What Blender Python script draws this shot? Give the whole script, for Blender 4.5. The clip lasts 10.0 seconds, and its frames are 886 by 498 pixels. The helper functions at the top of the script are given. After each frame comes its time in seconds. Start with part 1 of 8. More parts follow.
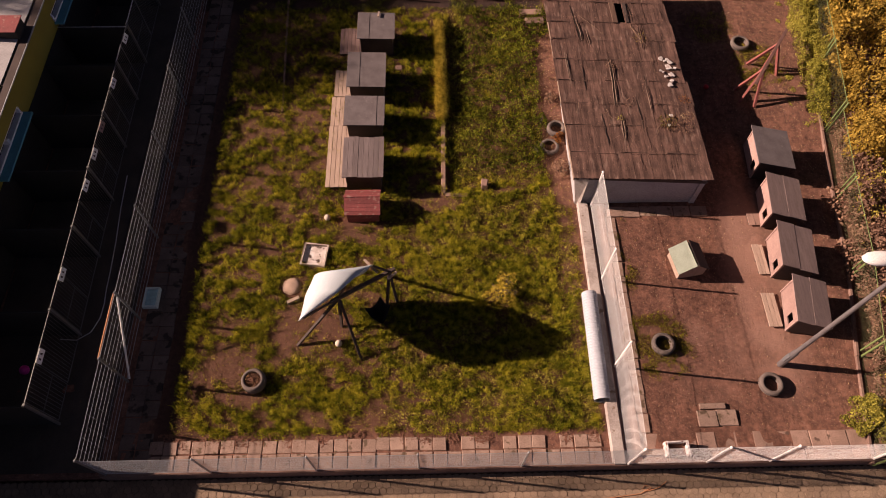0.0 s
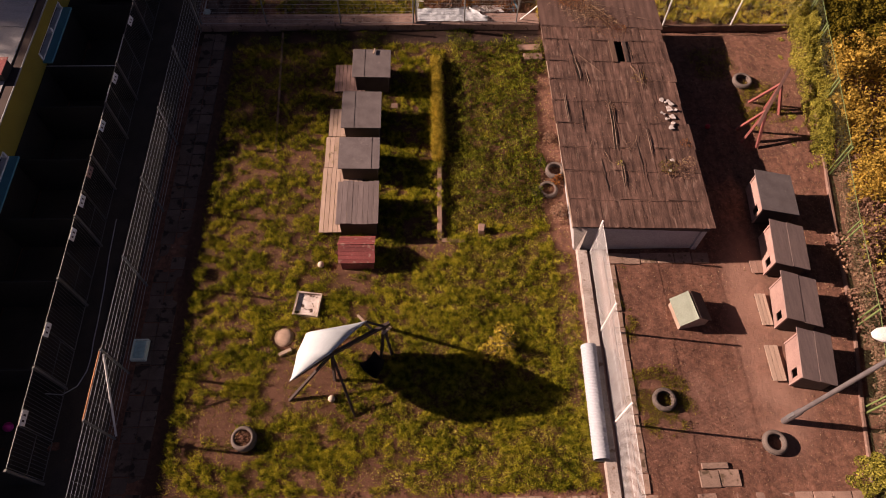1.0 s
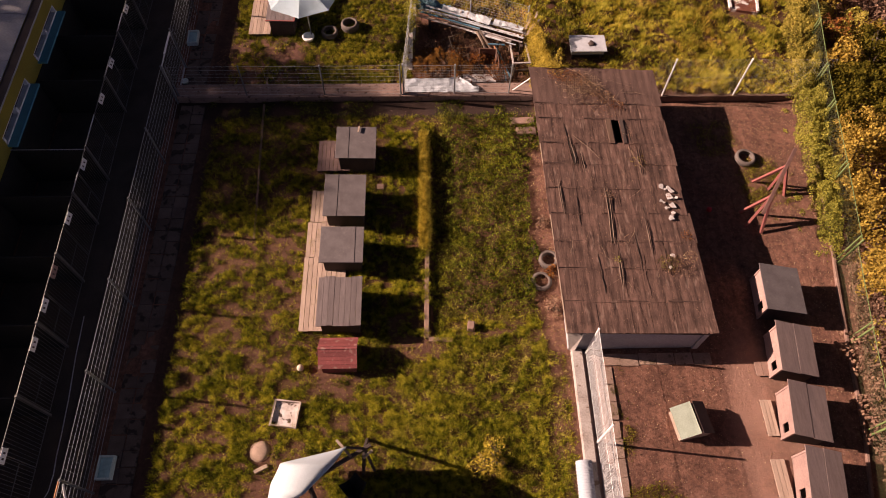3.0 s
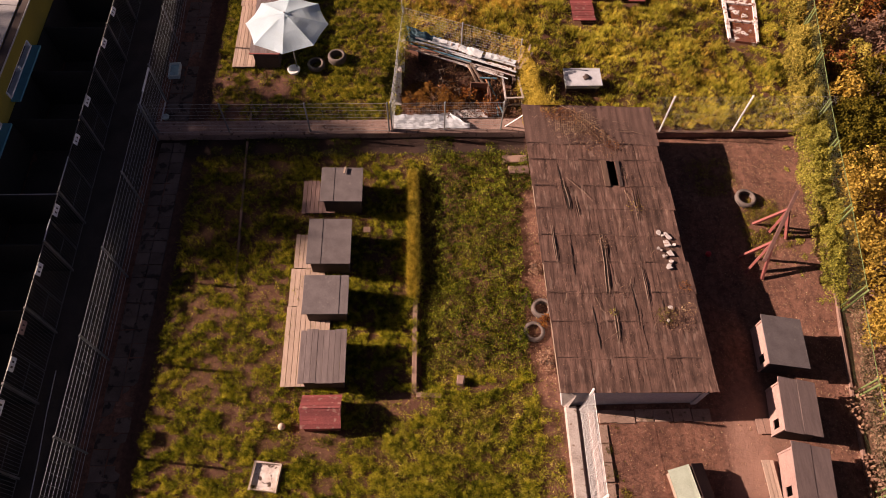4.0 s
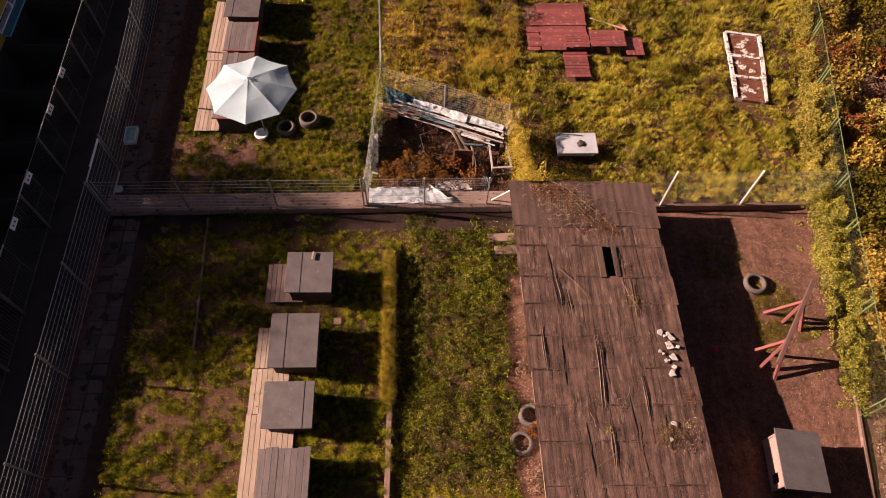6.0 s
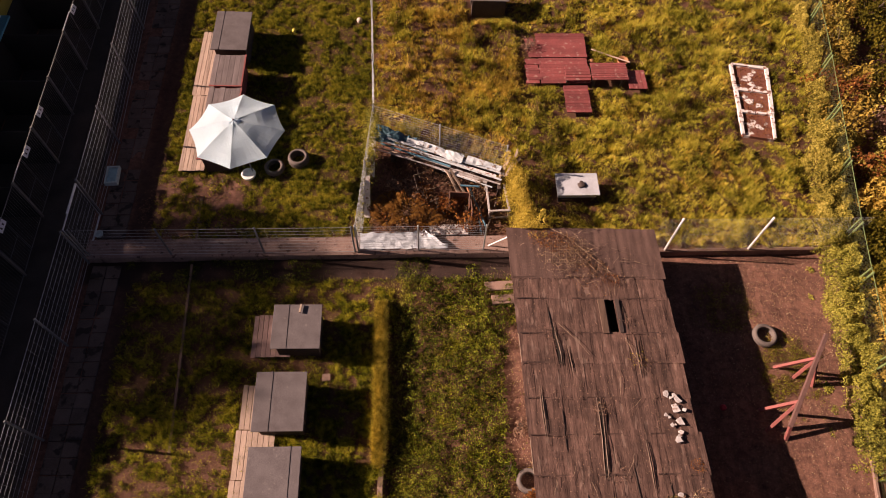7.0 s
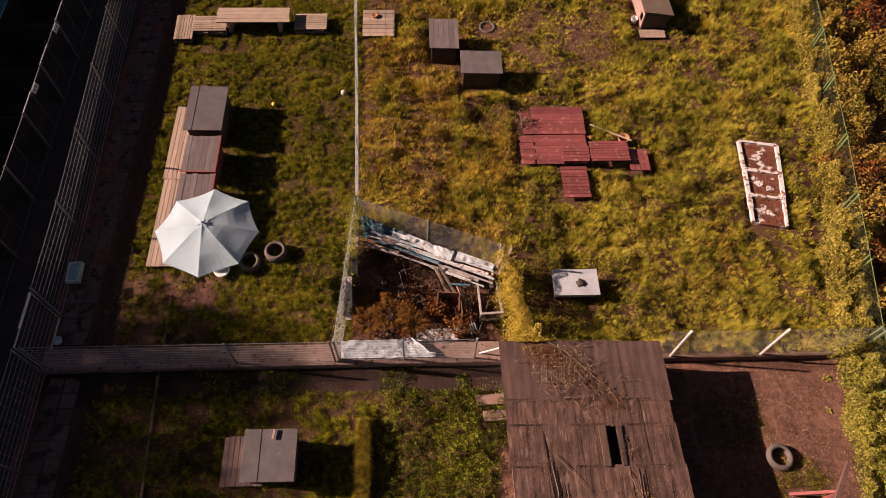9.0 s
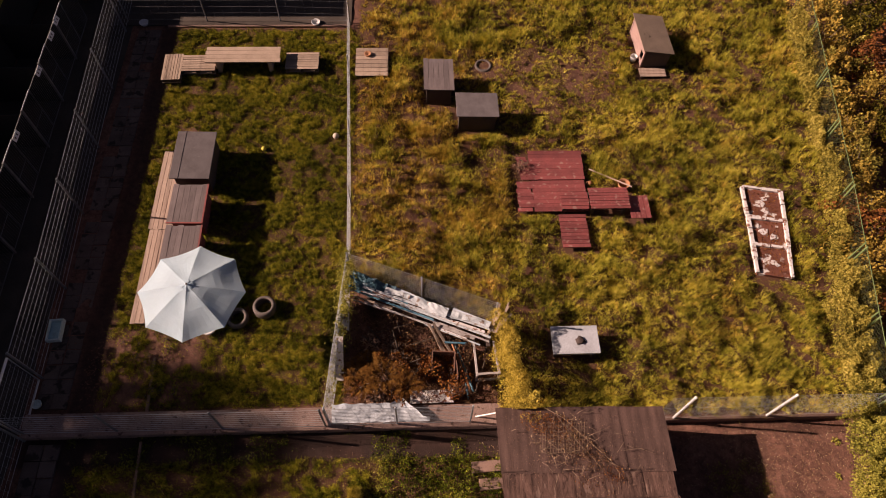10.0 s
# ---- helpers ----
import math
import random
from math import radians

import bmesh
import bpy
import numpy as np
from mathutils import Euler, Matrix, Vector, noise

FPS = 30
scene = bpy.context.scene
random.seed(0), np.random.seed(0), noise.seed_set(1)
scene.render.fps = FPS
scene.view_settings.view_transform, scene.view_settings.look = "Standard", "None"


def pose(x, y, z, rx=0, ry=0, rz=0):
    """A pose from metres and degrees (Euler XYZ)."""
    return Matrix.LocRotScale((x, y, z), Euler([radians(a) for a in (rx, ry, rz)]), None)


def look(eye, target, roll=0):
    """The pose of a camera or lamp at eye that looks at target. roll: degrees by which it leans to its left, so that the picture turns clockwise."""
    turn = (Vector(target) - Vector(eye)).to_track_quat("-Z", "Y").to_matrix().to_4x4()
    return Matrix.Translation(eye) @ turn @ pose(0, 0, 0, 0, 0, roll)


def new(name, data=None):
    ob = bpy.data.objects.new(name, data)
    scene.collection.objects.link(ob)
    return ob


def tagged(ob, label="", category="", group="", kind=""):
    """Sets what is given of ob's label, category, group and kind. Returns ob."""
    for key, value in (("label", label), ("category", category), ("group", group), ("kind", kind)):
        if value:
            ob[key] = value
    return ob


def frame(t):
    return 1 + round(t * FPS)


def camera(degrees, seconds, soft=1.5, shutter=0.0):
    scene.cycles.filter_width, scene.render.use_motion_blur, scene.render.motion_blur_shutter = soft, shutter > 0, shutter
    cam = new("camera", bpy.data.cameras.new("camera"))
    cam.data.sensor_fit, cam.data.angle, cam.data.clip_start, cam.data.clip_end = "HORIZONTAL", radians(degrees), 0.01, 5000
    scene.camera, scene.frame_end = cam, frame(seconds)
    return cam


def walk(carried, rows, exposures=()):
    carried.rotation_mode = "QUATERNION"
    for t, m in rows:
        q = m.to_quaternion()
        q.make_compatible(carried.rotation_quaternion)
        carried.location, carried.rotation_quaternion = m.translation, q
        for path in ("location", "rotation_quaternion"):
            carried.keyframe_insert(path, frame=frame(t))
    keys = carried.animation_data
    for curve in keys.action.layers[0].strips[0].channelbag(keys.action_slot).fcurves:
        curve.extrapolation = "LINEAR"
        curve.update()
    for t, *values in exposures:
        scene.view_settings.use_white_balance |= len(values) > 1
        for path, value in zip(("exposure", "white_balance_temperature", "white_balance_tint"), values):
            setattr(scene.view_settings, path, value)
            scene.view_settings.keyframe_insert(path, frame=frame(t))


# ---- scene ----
cam = camera(66.5, 10.0, 0.95)
PATH = [
    (0, (-0.008, 0.128, 17.501), (0.031, 1.096, 15.752), 1.2),
    (0.5, (0.053, 0.799, 17.605), (0.092, 1.773, 15.858), 1.3),
    (1, (0.095, 1.539, 17.765), (0.138, 2.512, 16.017), 1.5),
    (1.5, (0.187, 2.293, 17.908), (0.232, 3.265, 16.161), 1.6),
    (2, (0.266, 3.04, 18.056), (0.312, 4.012, 16.308), 1.6),
    (2.5, (0.347, 3.787, 18.157), (0.394, 4.759, 16.41), 1.7),
    (4, (0.766, 6.146, 18.127), (0.822, 7.123, 16.382), 2.1),
    (4.5, (0.919, 6.954, 18.0), (0.979, 7.929, 16.255), 2.4),
    (5, (1.101, 7.757, 17.841), (1.163, 8.732, 16.096), 2.5),
    (5.5, (1.274, 8.569, 17.73), (1.335, 9.545, 15.986), 2.4),
    (7, (1.582, 11.029, 17.537), (1.646, 12.011, 15.796), 2.5),
    (7.5, (1.679, 11.798, 17.476), (1.743, 12.782, 15.736), 2.5),
    (8, (1.782, 12.613, 17.522), (1.849, 13.598, 15.782), 2.6),
    (8.5, (1.861, 13.423, 17.562), (1.929, 14.409, 15.823), 2.6),
    (9, (1.953, 14.218, 17.622), (2.023, 15.211, 15.888), 2.7),
    (9.5, (2.042, 14.995, 17.691), (2.113, 15.995, 15.96), 2.7),
    (10, (2.083, 15.797, 17.772), (2.16, 16.801, 16.044), 2.9),
]
walk(cam, [(t, look(eye, target, roll)) for t, eye, target, roll in PATH], [(0, 0.8, 8050, 34), (2.5, 0.95, 8050, 34), (5, 1.04, 8000, 33), (8, 0.94, 7950, 33), (10, 0.66, 7900, 33)])

# ---- light ----
SUN_ELEV, SUN_DIR = radians(25.6), Vector((-0.991, 0.131, 0)).normalized()
sun_data = bpy.data.lights.new("sun", "SUN")
sun_data.energy, sun_data.angle, sun_data.color = 5.0, radians(0.55), (1.0, 0.92, 0.82)
sun = new("sun", sun_data)
to_sun = SUN_DIR * math.cos(SUN_ELEV) + Vector((0, 0, math.sin(SUN_ELEV)))
sun.matrix_world = look(to_sun * 60, (0, 0, 0))
world = bpy.data.worlds.new("world")
scene.world = world
world.use_nodes = True
wn = world.node_tree.nodes
sky = wn.new("ShaderNodeTexSky")
sky.sky_type, sky.sun_disc = "NISHITA", False
sky.sun_elevation, sky.altitude, sky.air_density, sky.dust_density, sky.ozone_density = SUN_ELEV, 2500, 0.19, 2.2, 0.0
sky.sun_rotation = math.atan2(SUN_DIR.x, SUN_DIR.y)
wn["Background"].inputs["Strength"].default_value = 0.066
world.node_tree.links.new(sky.outputs[0], wn["Background"].inputs[0])


# ---- materials ----
def material(name, base, rough=0.9, alt=None, scale=3.0, fine=40.0, bump=0.3, metal=0.0, stretch=(1, 1, 1), per_object=0.0,
             per_island=0.0, spots=None, spot_scale=6.0, spot_low=0.62, spec=0.3, bump_dist=0.01):
    """A surface with coarse stains from base to alt, fine grain with relief, and optional spots of another colour."""
    m = bpy.data.materials.new(name)
    m.use_nodes = True
    n, l = m.node_tree.nodes, m.node_tree.links
    b = n["Principled BSDF"]
    b.inputs["Roughness"].default_value, b.inputs["Metallic"].default_value = rough, metal
    b.inputs["Specular IOR Level"].default_value = spec
    geo = n.new("ShaderNodeNewGeometry")
    mp = n.new("ShaderNodeMapping")
    mp.inputs["Scale"].default_value = stretch
    l.new(geo.outputs["Position"], mp.inputs["Vector"])
    alt = alt or tuple(0.65 * c for c in base)

    def noise_node(sc, detail):
        t = n.new("ShaderNodeTexNoise")
        t.inputs["Scale"].default_value, t.inputs["Detail"].default_value = sc, detail
        l.new(mp.outputs[0], t.inputs["Vector"])
        return t

    def ramp(src, lo, hi):
        r = n.new("ShaderNodeMapRange")
        r.inputs["From Min"].default_value, r.inputs["From Max"].default_value = lo, hi
        l.new(src, r.inputs["Value"])
        return r.outputs[0]

    def mix(fac, a, c, mode="MIX"):
        x = n.new("ShaderNodeMix")
        x.data_type, x.blend_type = "RGBA", mode
        for sock, v in ((x.inputs["Factor"], fac), (x.inputs["A"], a), (x.inputs["B"], c)):
            if hasattr(v, "is_linked"):
                l.new(v, sock)
            else:
                sock.default_value = v if isinstance(v, float) else (*v, 1.0)
        return x.outputs["Result"]

    coarse, grain = noise_node(scale, 5.0), noise_node(fine, 3.0)
    col = mix(ramp(coarse.outputs[0], 0.35, 0.65), base, alt)
    g = ramp(grain.outputs[0], 0.3, 0.7)
    col = mix(0.35, col, mix(g, tuple(0.45 * c for c in base), tuple(min(1, 1.35 * c) for c in base)))
    if spots:
        s = noise_node(spot_scale, 4.0)
        col = mix(ramp(s.outputs[0], spot_low, spot_low + 0.06), col, spots)
    for amount, source in ((per_object, "obj"), (per_island, "isl")):
        if amount:
            rnd = n.new("ShaderNodeObjectInfo").outputs["Random"] if source == "obj" else geo.outputs["Random Per Island"]
            hsv = n.new("ShaderNodeHueSaturation")
            l.new(ramp_range(n, l, rnd, 1 - amount, 1 + amount), hsv.inputs["Value"])
            l.new(col, hsv.inputs["Color"])
            col = hsv.outputs[0]
    l.new(col, b.inputs["Base Color"])
    if bump:
        bp = n.new("ShaderNodeBump")
        bp.inputs["Strength"].default_value, bp.inputs["Distance"].default_value = bump, bump_dist
        l.new(grain.outputs[0], bp.inputs["Height"])
        l.new(bp.outputs[0], b.inputs["Normal"])
    return m


def ramp_range(n, l, src, lo, hi):
    r = n.new("ShaderNodeMapRange")
    r.inputs["To Min"].default_value, r.inputs["To Max"].default_value = lo, hi
    l.new(src, r.inputs["Value"])
    return r.outputs[0]


def leaf_material(name, colours, rough=0.8, patch=0.35, patch_scale=0.6, translucent=0.25, clump=0.52, clump_scale=7.0, grain=0.55):
    """Foliage: one colour per leaf out of a few, shifted patch by patch, a little light through the leaf."""
    m = bpy.data.materials.new(name)
    m.use_nodes = True
    n, l = m.node_tree.nodes, m.node_tree.links
    b = n["Principled BSDF"]
    b.inputs["Roughness"].default_value, b.inputs["Specular IOR Level"].default_value = rough, 0.05
    geo = n.new("ShaderNodeNewGeometry")
    t = n.new("ShaderNodeTexNoise")
    t.inputs["Scale"].default_value, t.inputs["Detail"].default_value = patch_scale, 4.0
    l.new(geo.outputs["Position"], t.inputs["Vector"])
    a = n.new("ShaderNodeMath")
    a.operation = "MULTIPLY_ADD"
    a.inputs[1].default_value, a.inputs[2].default_value = patch * 4, -patch * 2
    l.new(t.outputs[0], a.inputs[0])
    t2 = n.new("ShaderNodeTexNoise")
    t2.inputs["Scale"].default_value, t2.inputs["Detail"].default_value = clump_scale, 3.0
    l.new(geo.outputs["Position"], t2.inputs["Vector"])
    a2 = n.new("ShaderNodeMath")
    a2.operation = "MULTIPLY_ADD"
    a2.inputs[1].default_value = clump * 4
    l.new(t2.outputs[0], a2.inputs[0])
    a3 = n.new("ShaderNodeMath")
    a3.operation = "ADD"
    a3.inputs[1].default_value = -clump * 2
    l.new(a.outputs[0], a3.inputs[0])
    l.new(a3.outputs[0], a2.inputs[2])
    s = n.new("ShaderNodeMath")
    s.operation, s.use_clamp = "ADD", True
    l.new(a2.outputs[0], s.inputs[0])
    each = n.new("ShaderNodeMath")
    each.operation = "MULTIPLY_ADD"
    each.inputs[1].default_value, each.inputs[2].default_value = grain, 0.5 - grain / 2
    l.new(geo.outputs["Random Per Island"], each.inputs[0])
    l.new(each.outputs[0], s.inputs[1])
    r = n.new("ShaderNodeValToRGB")
    els = r.color_ramp.elements
    for i, c in enumerate(colours):
        p = i / (len(colours) - 1)
        e = els[0] if i == 0 else els[-1] if i == len(colours) - 1 else els.new(p)
        if i in (0, len(colours) - 1):
            e.position = p
        e.color = (*c, 1)
    l.new(s.outputs[0], r.inputs[0])
    l.new(r.outputs[0], b.inputs["Base Color"])
    if translucent:
        tr = n.new("ShaderNodeBsdfTranslucent")
        l.new(r.outputs[0], tr.inputs[0])
        mx = n.new("ShaderNodeMixShader")
        mx.inputs[0].default_value = translucent
        l.new(b.outputs[0], mx.inputs[1])
        l.new(tr.outputs[0], mx.inputs[2])
        l.new(mx.outputs[0], n["Material Output"].inputs[0])
    return m


SOIL = material("trodden_soil", (0.23, 0.105, 0.07), 0.95, (0.15, 0.068, 0.047), 0.9, 30, 0.8, spots=(0.3, 0.2, 0.16), spot_scale=24, spot_low=0.66)
CONCRETE = material("weathered_concrete", (0.3, 0.185, 0.145), 0.9, (0.2, 0.12, 0.095), 2.0, 35, 0.4, per_object=0.14)
DIRTYSLAB = material("soiled_paving_slab", (0.34, 0.212, 0.165), 0.92, (0.22, 0.135, 0.104), 3.0, 40, 0.5, per_object=0.12, spots=(0.11, 0.066, 0.05), spot_scale=4, spot_low=0.6)
# darker, dirtier copy of SLAB; part of its dark stands in for shade
SHADESLAB = material("shade_dark_paving_slab", (0.15, 0.108, 0.092), 0.95, (0.09, 0.062, 0.052), 2.2, 40, 0.5, per_object=0.18, spots=(0.05, 0.035, 0.028), spot_scale=3, spot_low=0.55)
SLAB = material("old_paving_slab", (0.34, 0.225, 0.175), 0.9, (0.22, 0.14, 0.108), 3.5, 40, 0.5, per_object=0.12, spots=(0.13, 0.085, 0.055), spot_scale=5, spot_low=0.6)
PAVER = material("hexagonal_paver", (0.31, 0.215, 0.148), 0.9, (0.17, 0.115, 0.08), 1.1, 45, 0.35, per_object=0.14, per_island=0.12)
WHITEWASH = material("whitewashed_plaster", (0.42, 0.36, 0.33), 0.9, (0.25, 0.2, 0.175), 2.2, 24, 0.35, spots=(0.19, 0.13, 0.1), spot_scale=4, spot_low=0.62)
GREYWALL = material("grey_plaster", (0.4, 0.39, 0.4), 0.9, (0.31, 0.29, 0.29), 1.2, 25, 0.3)
FELT = material("weathered_roof_felt", (0.145, 0.078, 0.06), 0.92, (0.07, 0.037, 0.029), 2.6, 34, 0.5, stretch=(1.7, 0.4, 1), spots=(0.19, 0.115, 0.09), spot_scale=5, spot_low=0.6, per_object=0.1, bump_dist=0.012)


def streaked(m, stretch, scale, lo, hi, dark, light, depth):
    """Adds long drawn-out streaks to a surface, in tone and in relief."""
    n, l = m.node_tree.nodes, m.node_tree.links
    b = n["Principled BSDF"]
    geo, mp, st = n.new("ShaderNodeNewGeometry"), n.new("ShaderNodeMapping"), n.new("ShaderNodeTexNoise")
    mp.inputs["Scale"].default_value = stretch
    st.inputs["Scale"].default_value, st.inputs["Detail"].default_value = scale, 5.0
    l.new(geo.outputs["Position"], mp.inputs["Vector"])
    l.new(mp.outputs[0], st.inputs["Vector"])
    r = n.new("ShaderNodeMapRange")
    for key, v in (("From Min", lo), ("From Max", hi), ("To Min", dark), ("To Max", light)):
        r.inputs[key].default_value = v
    l.new(st.outputs[0], r.inputs["Value"])
    h = n.new("ShaderNodeHueSaturation")
    l.new(r.outputs[0], h.inputs["Value"])
    l.new(b.inputs["Base Color"].links[0].from_socket, h.inputs["Color"])
    l.new(h.outputs[0], b.inputs["Base Color"])
    bp = n.new("ShaderNodeBump")
    bp.inputs["Strength"].default_value, bp.inputs["Distance"].default_value = 1.0, depth
    l.new(r.outputs[0], bp.inputs["Height"])
    l.new(b.inputs["Normal"].links[0].from_socket, bp.inputs["Normal"])
    l.new(bp.outputs[0], b.inputs["Normal"])
    return m


streaked(FELT, (2.6, 0.3, 1), 4.5, 0.3, 0.56, 0.66, 1.12, 0.01)
streaked(FELT, (1.0, 1.4, 1), 2.3, 0.32, 0.6, 0.72, 1.1, 0.006)
SMOOTHFELT = streaked(material("smooth_dark_felt", (0.125, 0.07, 0.056), 0.88, (0.085, 0.047, 0.038), 1.6, 34, 0.4, per_object=0.06), (2.5, 0.3, 1), 3.0, 0.3, 0.6, 0.75, 1.1, 0.004)
FRAYED = material("frayed_felt_edge", (0.3, 0.21, 0.16), 0.95, (0.17, 0.11, 0.085), 9, 40, 0.4)
LAPFELT = material("dark_felt_lap", (0.06, 0.033, 0.027), 0.92, (0.12, 0.068, 0.053), 4, 30, 0.4, spots=(0.1, 0.055, 0.043), spot_scale=8, spot_low=0.52)
DARKFELT = material("dark_felt_streak", (0.1, 0.054, 0.042), 0.92, (0.075, 0.04, 0.032), 3, 30, 0.4, per_object=0.2)
HOLEBOARD = material("brown_lath", (0.15, 0.088, 0.062), 0.9, (0.1, 0.058, 0.042), 3, 30, 0.4, stretch=(4, 0.6, 1))
SPLITBLACK = material("split_black", (0.022, 0.015, 0.012), 0.8, (0.035, 0.022, 0.017), 4, 30, 0.3)
GREYROOF = material("grey_felt_sheet", (0.148, 0.123, 0.123), 0.88, (0.102, 0.0823, 0.0815), 3.2, 45, 0.45, per_object=0.12, spots=(0.18, 0.151, 0.143), spot_scale=9, spot_low=0.64)
PLANKROOF = material("grey_roof_boards", (0.2, 0.155, 0.15), 0.88, (0.13, 0.1, 0.096), 3.0, 30, 0.6, stretch=(4, 0.6, 1), per_object=0.14)
PINKBOARD = material("pale_pinkish_boards", (0.36, 0.23, 0.2), 0.85, (0.27, 0.165, 0.145), 3.0, 30, 0.5, stretch=(4, 0.6, 1), per_object=0.15)
YARDROOF = material("greyed_roof_planks", (0.27, 0.19, 0.172), 0.88, (0.19, 0.132, 0.12), 3.0, 30, 0.6, stretch=(5, 0.5, 1), per_object=0.1)
DECK = material("pale_timber_deck", (0.46, 0.33, 0.26), 0.85, (0.36, 0.25, 0.195), 2.0, 30, 0.5, stretch=(6, 0.8, 1), per_object=0.12)
PALLET = material("weathered_pallet_wood", (0.4, 0.29, 0.22), 0.88, (0.3, 0.215, 0.16), 3.0, 30, 0.5, per_object=0.16)
REDWOOD = material("red_painted_wood", (0.26, 0.064, 0.06), 0.75, (0.17, 0.046, 0.045), 2.5, 30, 0.45, per_object=0.2, spots=(0.3, 0.15, 0.125), spot_scale=7, spot_low=0.6)
RACKRED = material("rack_red_timber", (0.27, 0.083, 0.072), 0.75, (0.19, 0.058, 0.05), 3.0, 30, 0.4, per_object=0.15)
FADEDRED = material("faded_red_beam", (0.15, 0.075, 0.062), 0.8, (0.1, 0.05, 0.042), 3.0, 30, 0.4)
PINKCONCRETE = material("worn_pinkish_concrete", (0.32, 0.21, 0.175), 0.92, (0.19, 0.115, 0.092), 2.2, 26, 0.5, spots=(0.1, 0.058, 0.045), spot_scale=7, spot_low=0.6)
DIRTYWALL = material("dirty_brown_concrete", (0.24, 0.145, 0.115), 0.92, (0.11, 0.062, 0.047), 1.6, 22, 0.5, spots=(0.26, 0.17, 0.135), spot_scale=6, spot_low=0.62)
REDRAIL = material("red_faded_timber", (0.3, 0.075, 0.065), 0.7, (0.26, 0.07, 0.065), 3.0, 30, 0.3, per_object=0.1)
def see_through(m, share):
    """Lets part of the light on thin cloth come through it."""
    n, l = m.node_tree.nodes, m.node_tree.links
    b = n["Principled BSDF"]
    tr, mx = n.new("ShaderNodeBsdfTranslucent"), n.new("ShaderNodeMixShader")
    l.new(b.inputs["Base Color"].links[0].from_socket, tr.inputs[0])
    mx.inputs[0].default_value = share
    l.new(b.outputs[0], mx.inputs[1])
    l.new(tr.outputs[0], mx.inputs[2])
    l.new(mx.outputs[0], n["Material Output"].inputs[0])
    return m


CANVAS = see_through(material("dull_white_canvas", (0.62, 0.68, 0.71), 0.9, (0.59, 0.645, 0.67), 2.0, 60, 0.05), 0.3)
SHADECLOTH = material("black_shade_cloth", (0.018, 0.015, 0.014), 0.95, (0.012, 0.01, 0.01), 4, 40, 0.2)
KENNELSTEEL = material("dark_kennel_steel", (0.174, 0.17, 0.165), 0.6, (0.113, 0.109, 0.104), 4, 50, 0.1, metal=0.4)
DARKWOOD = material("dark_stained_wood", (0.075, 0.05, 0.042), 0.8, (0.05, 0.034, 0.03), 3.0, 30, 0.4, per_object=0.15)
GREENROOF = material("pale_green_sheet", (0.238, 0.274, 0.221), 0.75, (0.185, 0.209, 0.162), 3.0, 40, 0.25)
RUBBER = material("worn_tyre_rubber", (0.15, 0.115, 0.1), 0.85, (0.085, 0.067, 0.06), 4.0, 50, 0.4)
STEEL = material("galvanised_steel", (0.5, 0.5, 0.5), 0.5, (0.4, 0.4, 0.4), 4.0, 60, 0.1, metal=0.6)
DARKSTEEL = material("dull_grey_steel", (0.22, 0.22, 0.225), 0.55, (0.16, 0.16, 0.165), 4.0, 60, 0.1, metal=0.5)
WHITEPAINT = material("white_painted_steel", (0.78, 0.75, 0.72), 0.5, (0.66, 0.62, 0.58), 5.0, 60, 0.1)
FABRIC = material("off_white_canvas", (0.677, 0.845, 0.937), 0.9, (0.649, 0.81, 0.901), 2.0, 70, 0.02)
PLASTICWHITE = material("white_corrugated_plastic", (0.378, 0.396, 0.441), 0.7, (0.343, 0.361, 0.396), 2.0, 50, 0.05)
TARP = material("white_plastic_sheet", (0.6, 0.64, 0.68), 0.6, (0.34, 0.36, 0.38), 3.0, 30, 0.3)
GREENSTEEL = material("green_painted_steel", (0.15, 0.2, 0.07), 0.6, (0.11, 0.15, 0.055), 4.0, 50, 0.15)
YELLOWWALL = material("yellow_rendered_wall", (0.31, 0.235, 0.035), 0.9, (0.23, 0.175, 0.03), 1.0, 30, 0.25)
TEAL = material("teal_painted_panel", (0.06, 0.3, 0.36), 0.6, (0.05, 0.24, 0.3), 3.0, 50, 0.1)
# near-black; on the house's lower wall it stands in for shade
NEARBLACK = material("near_black_panel", (0.035, 0.03, 0.026), 0.85, (0.025, 0.021, 0.019), 2, 30, 0.3)
SHEETROOF = material("grey_sheet_roof", (0.46, 0.44, 0.44), 0.8, (0.33, 0.31, 0.305), 1.2, 30, 0.3, stretch=(0.6, 2, 1))
JOINTSAND = material("brown_joint_sand", (0.13, 0.083, 0.058), 0.95, (0.085, 0.053, 0.038), 2, 50, 0.4)
TANROOF = material("tan_roof_board", (0.24, 0.17, 0.125), 0.85, (0.17, 0.12, 0.09), 2.0, 30, 0.4, spots=(0.1, 0.07, 0.05), spot_scale=5, spot_low=0.64)
ASPHALT = material("dark_asphalt", (0.0892, 0.0672, 0.054), 0.95, (0.0525, 0.0393, 0.0313), 1.2, 50, 0.4)
TREE_BARK = material("grey_brown_bark", (0.14, 0.1, 0.075), 0.9, (0.09, 0.065, 0.05), 5.0, 40, 0.6)
TERRACOTTA = material("orange_terracotta", (0.45, 0.2, 0.1), 0.85, (0.36, 0.16, 0.08), 5, 50, 0.2)
BLUEPLASTIC = material("faded_blue_plastic", (0.05, 0.17, 0.24), 0.6, (0.16, 0.28, 0.33), 3, 40, 0.2)
WEATHERBOARD = material("weathered_white_board", (0.44, 0.39, 0.37), 0.85, (0.26, 0.21, 0.19), 4, 30, 0.4, spots=(0.14, 0.09, 0.07), spot_scale=7, spot_low=0.6, per_object=0.15)
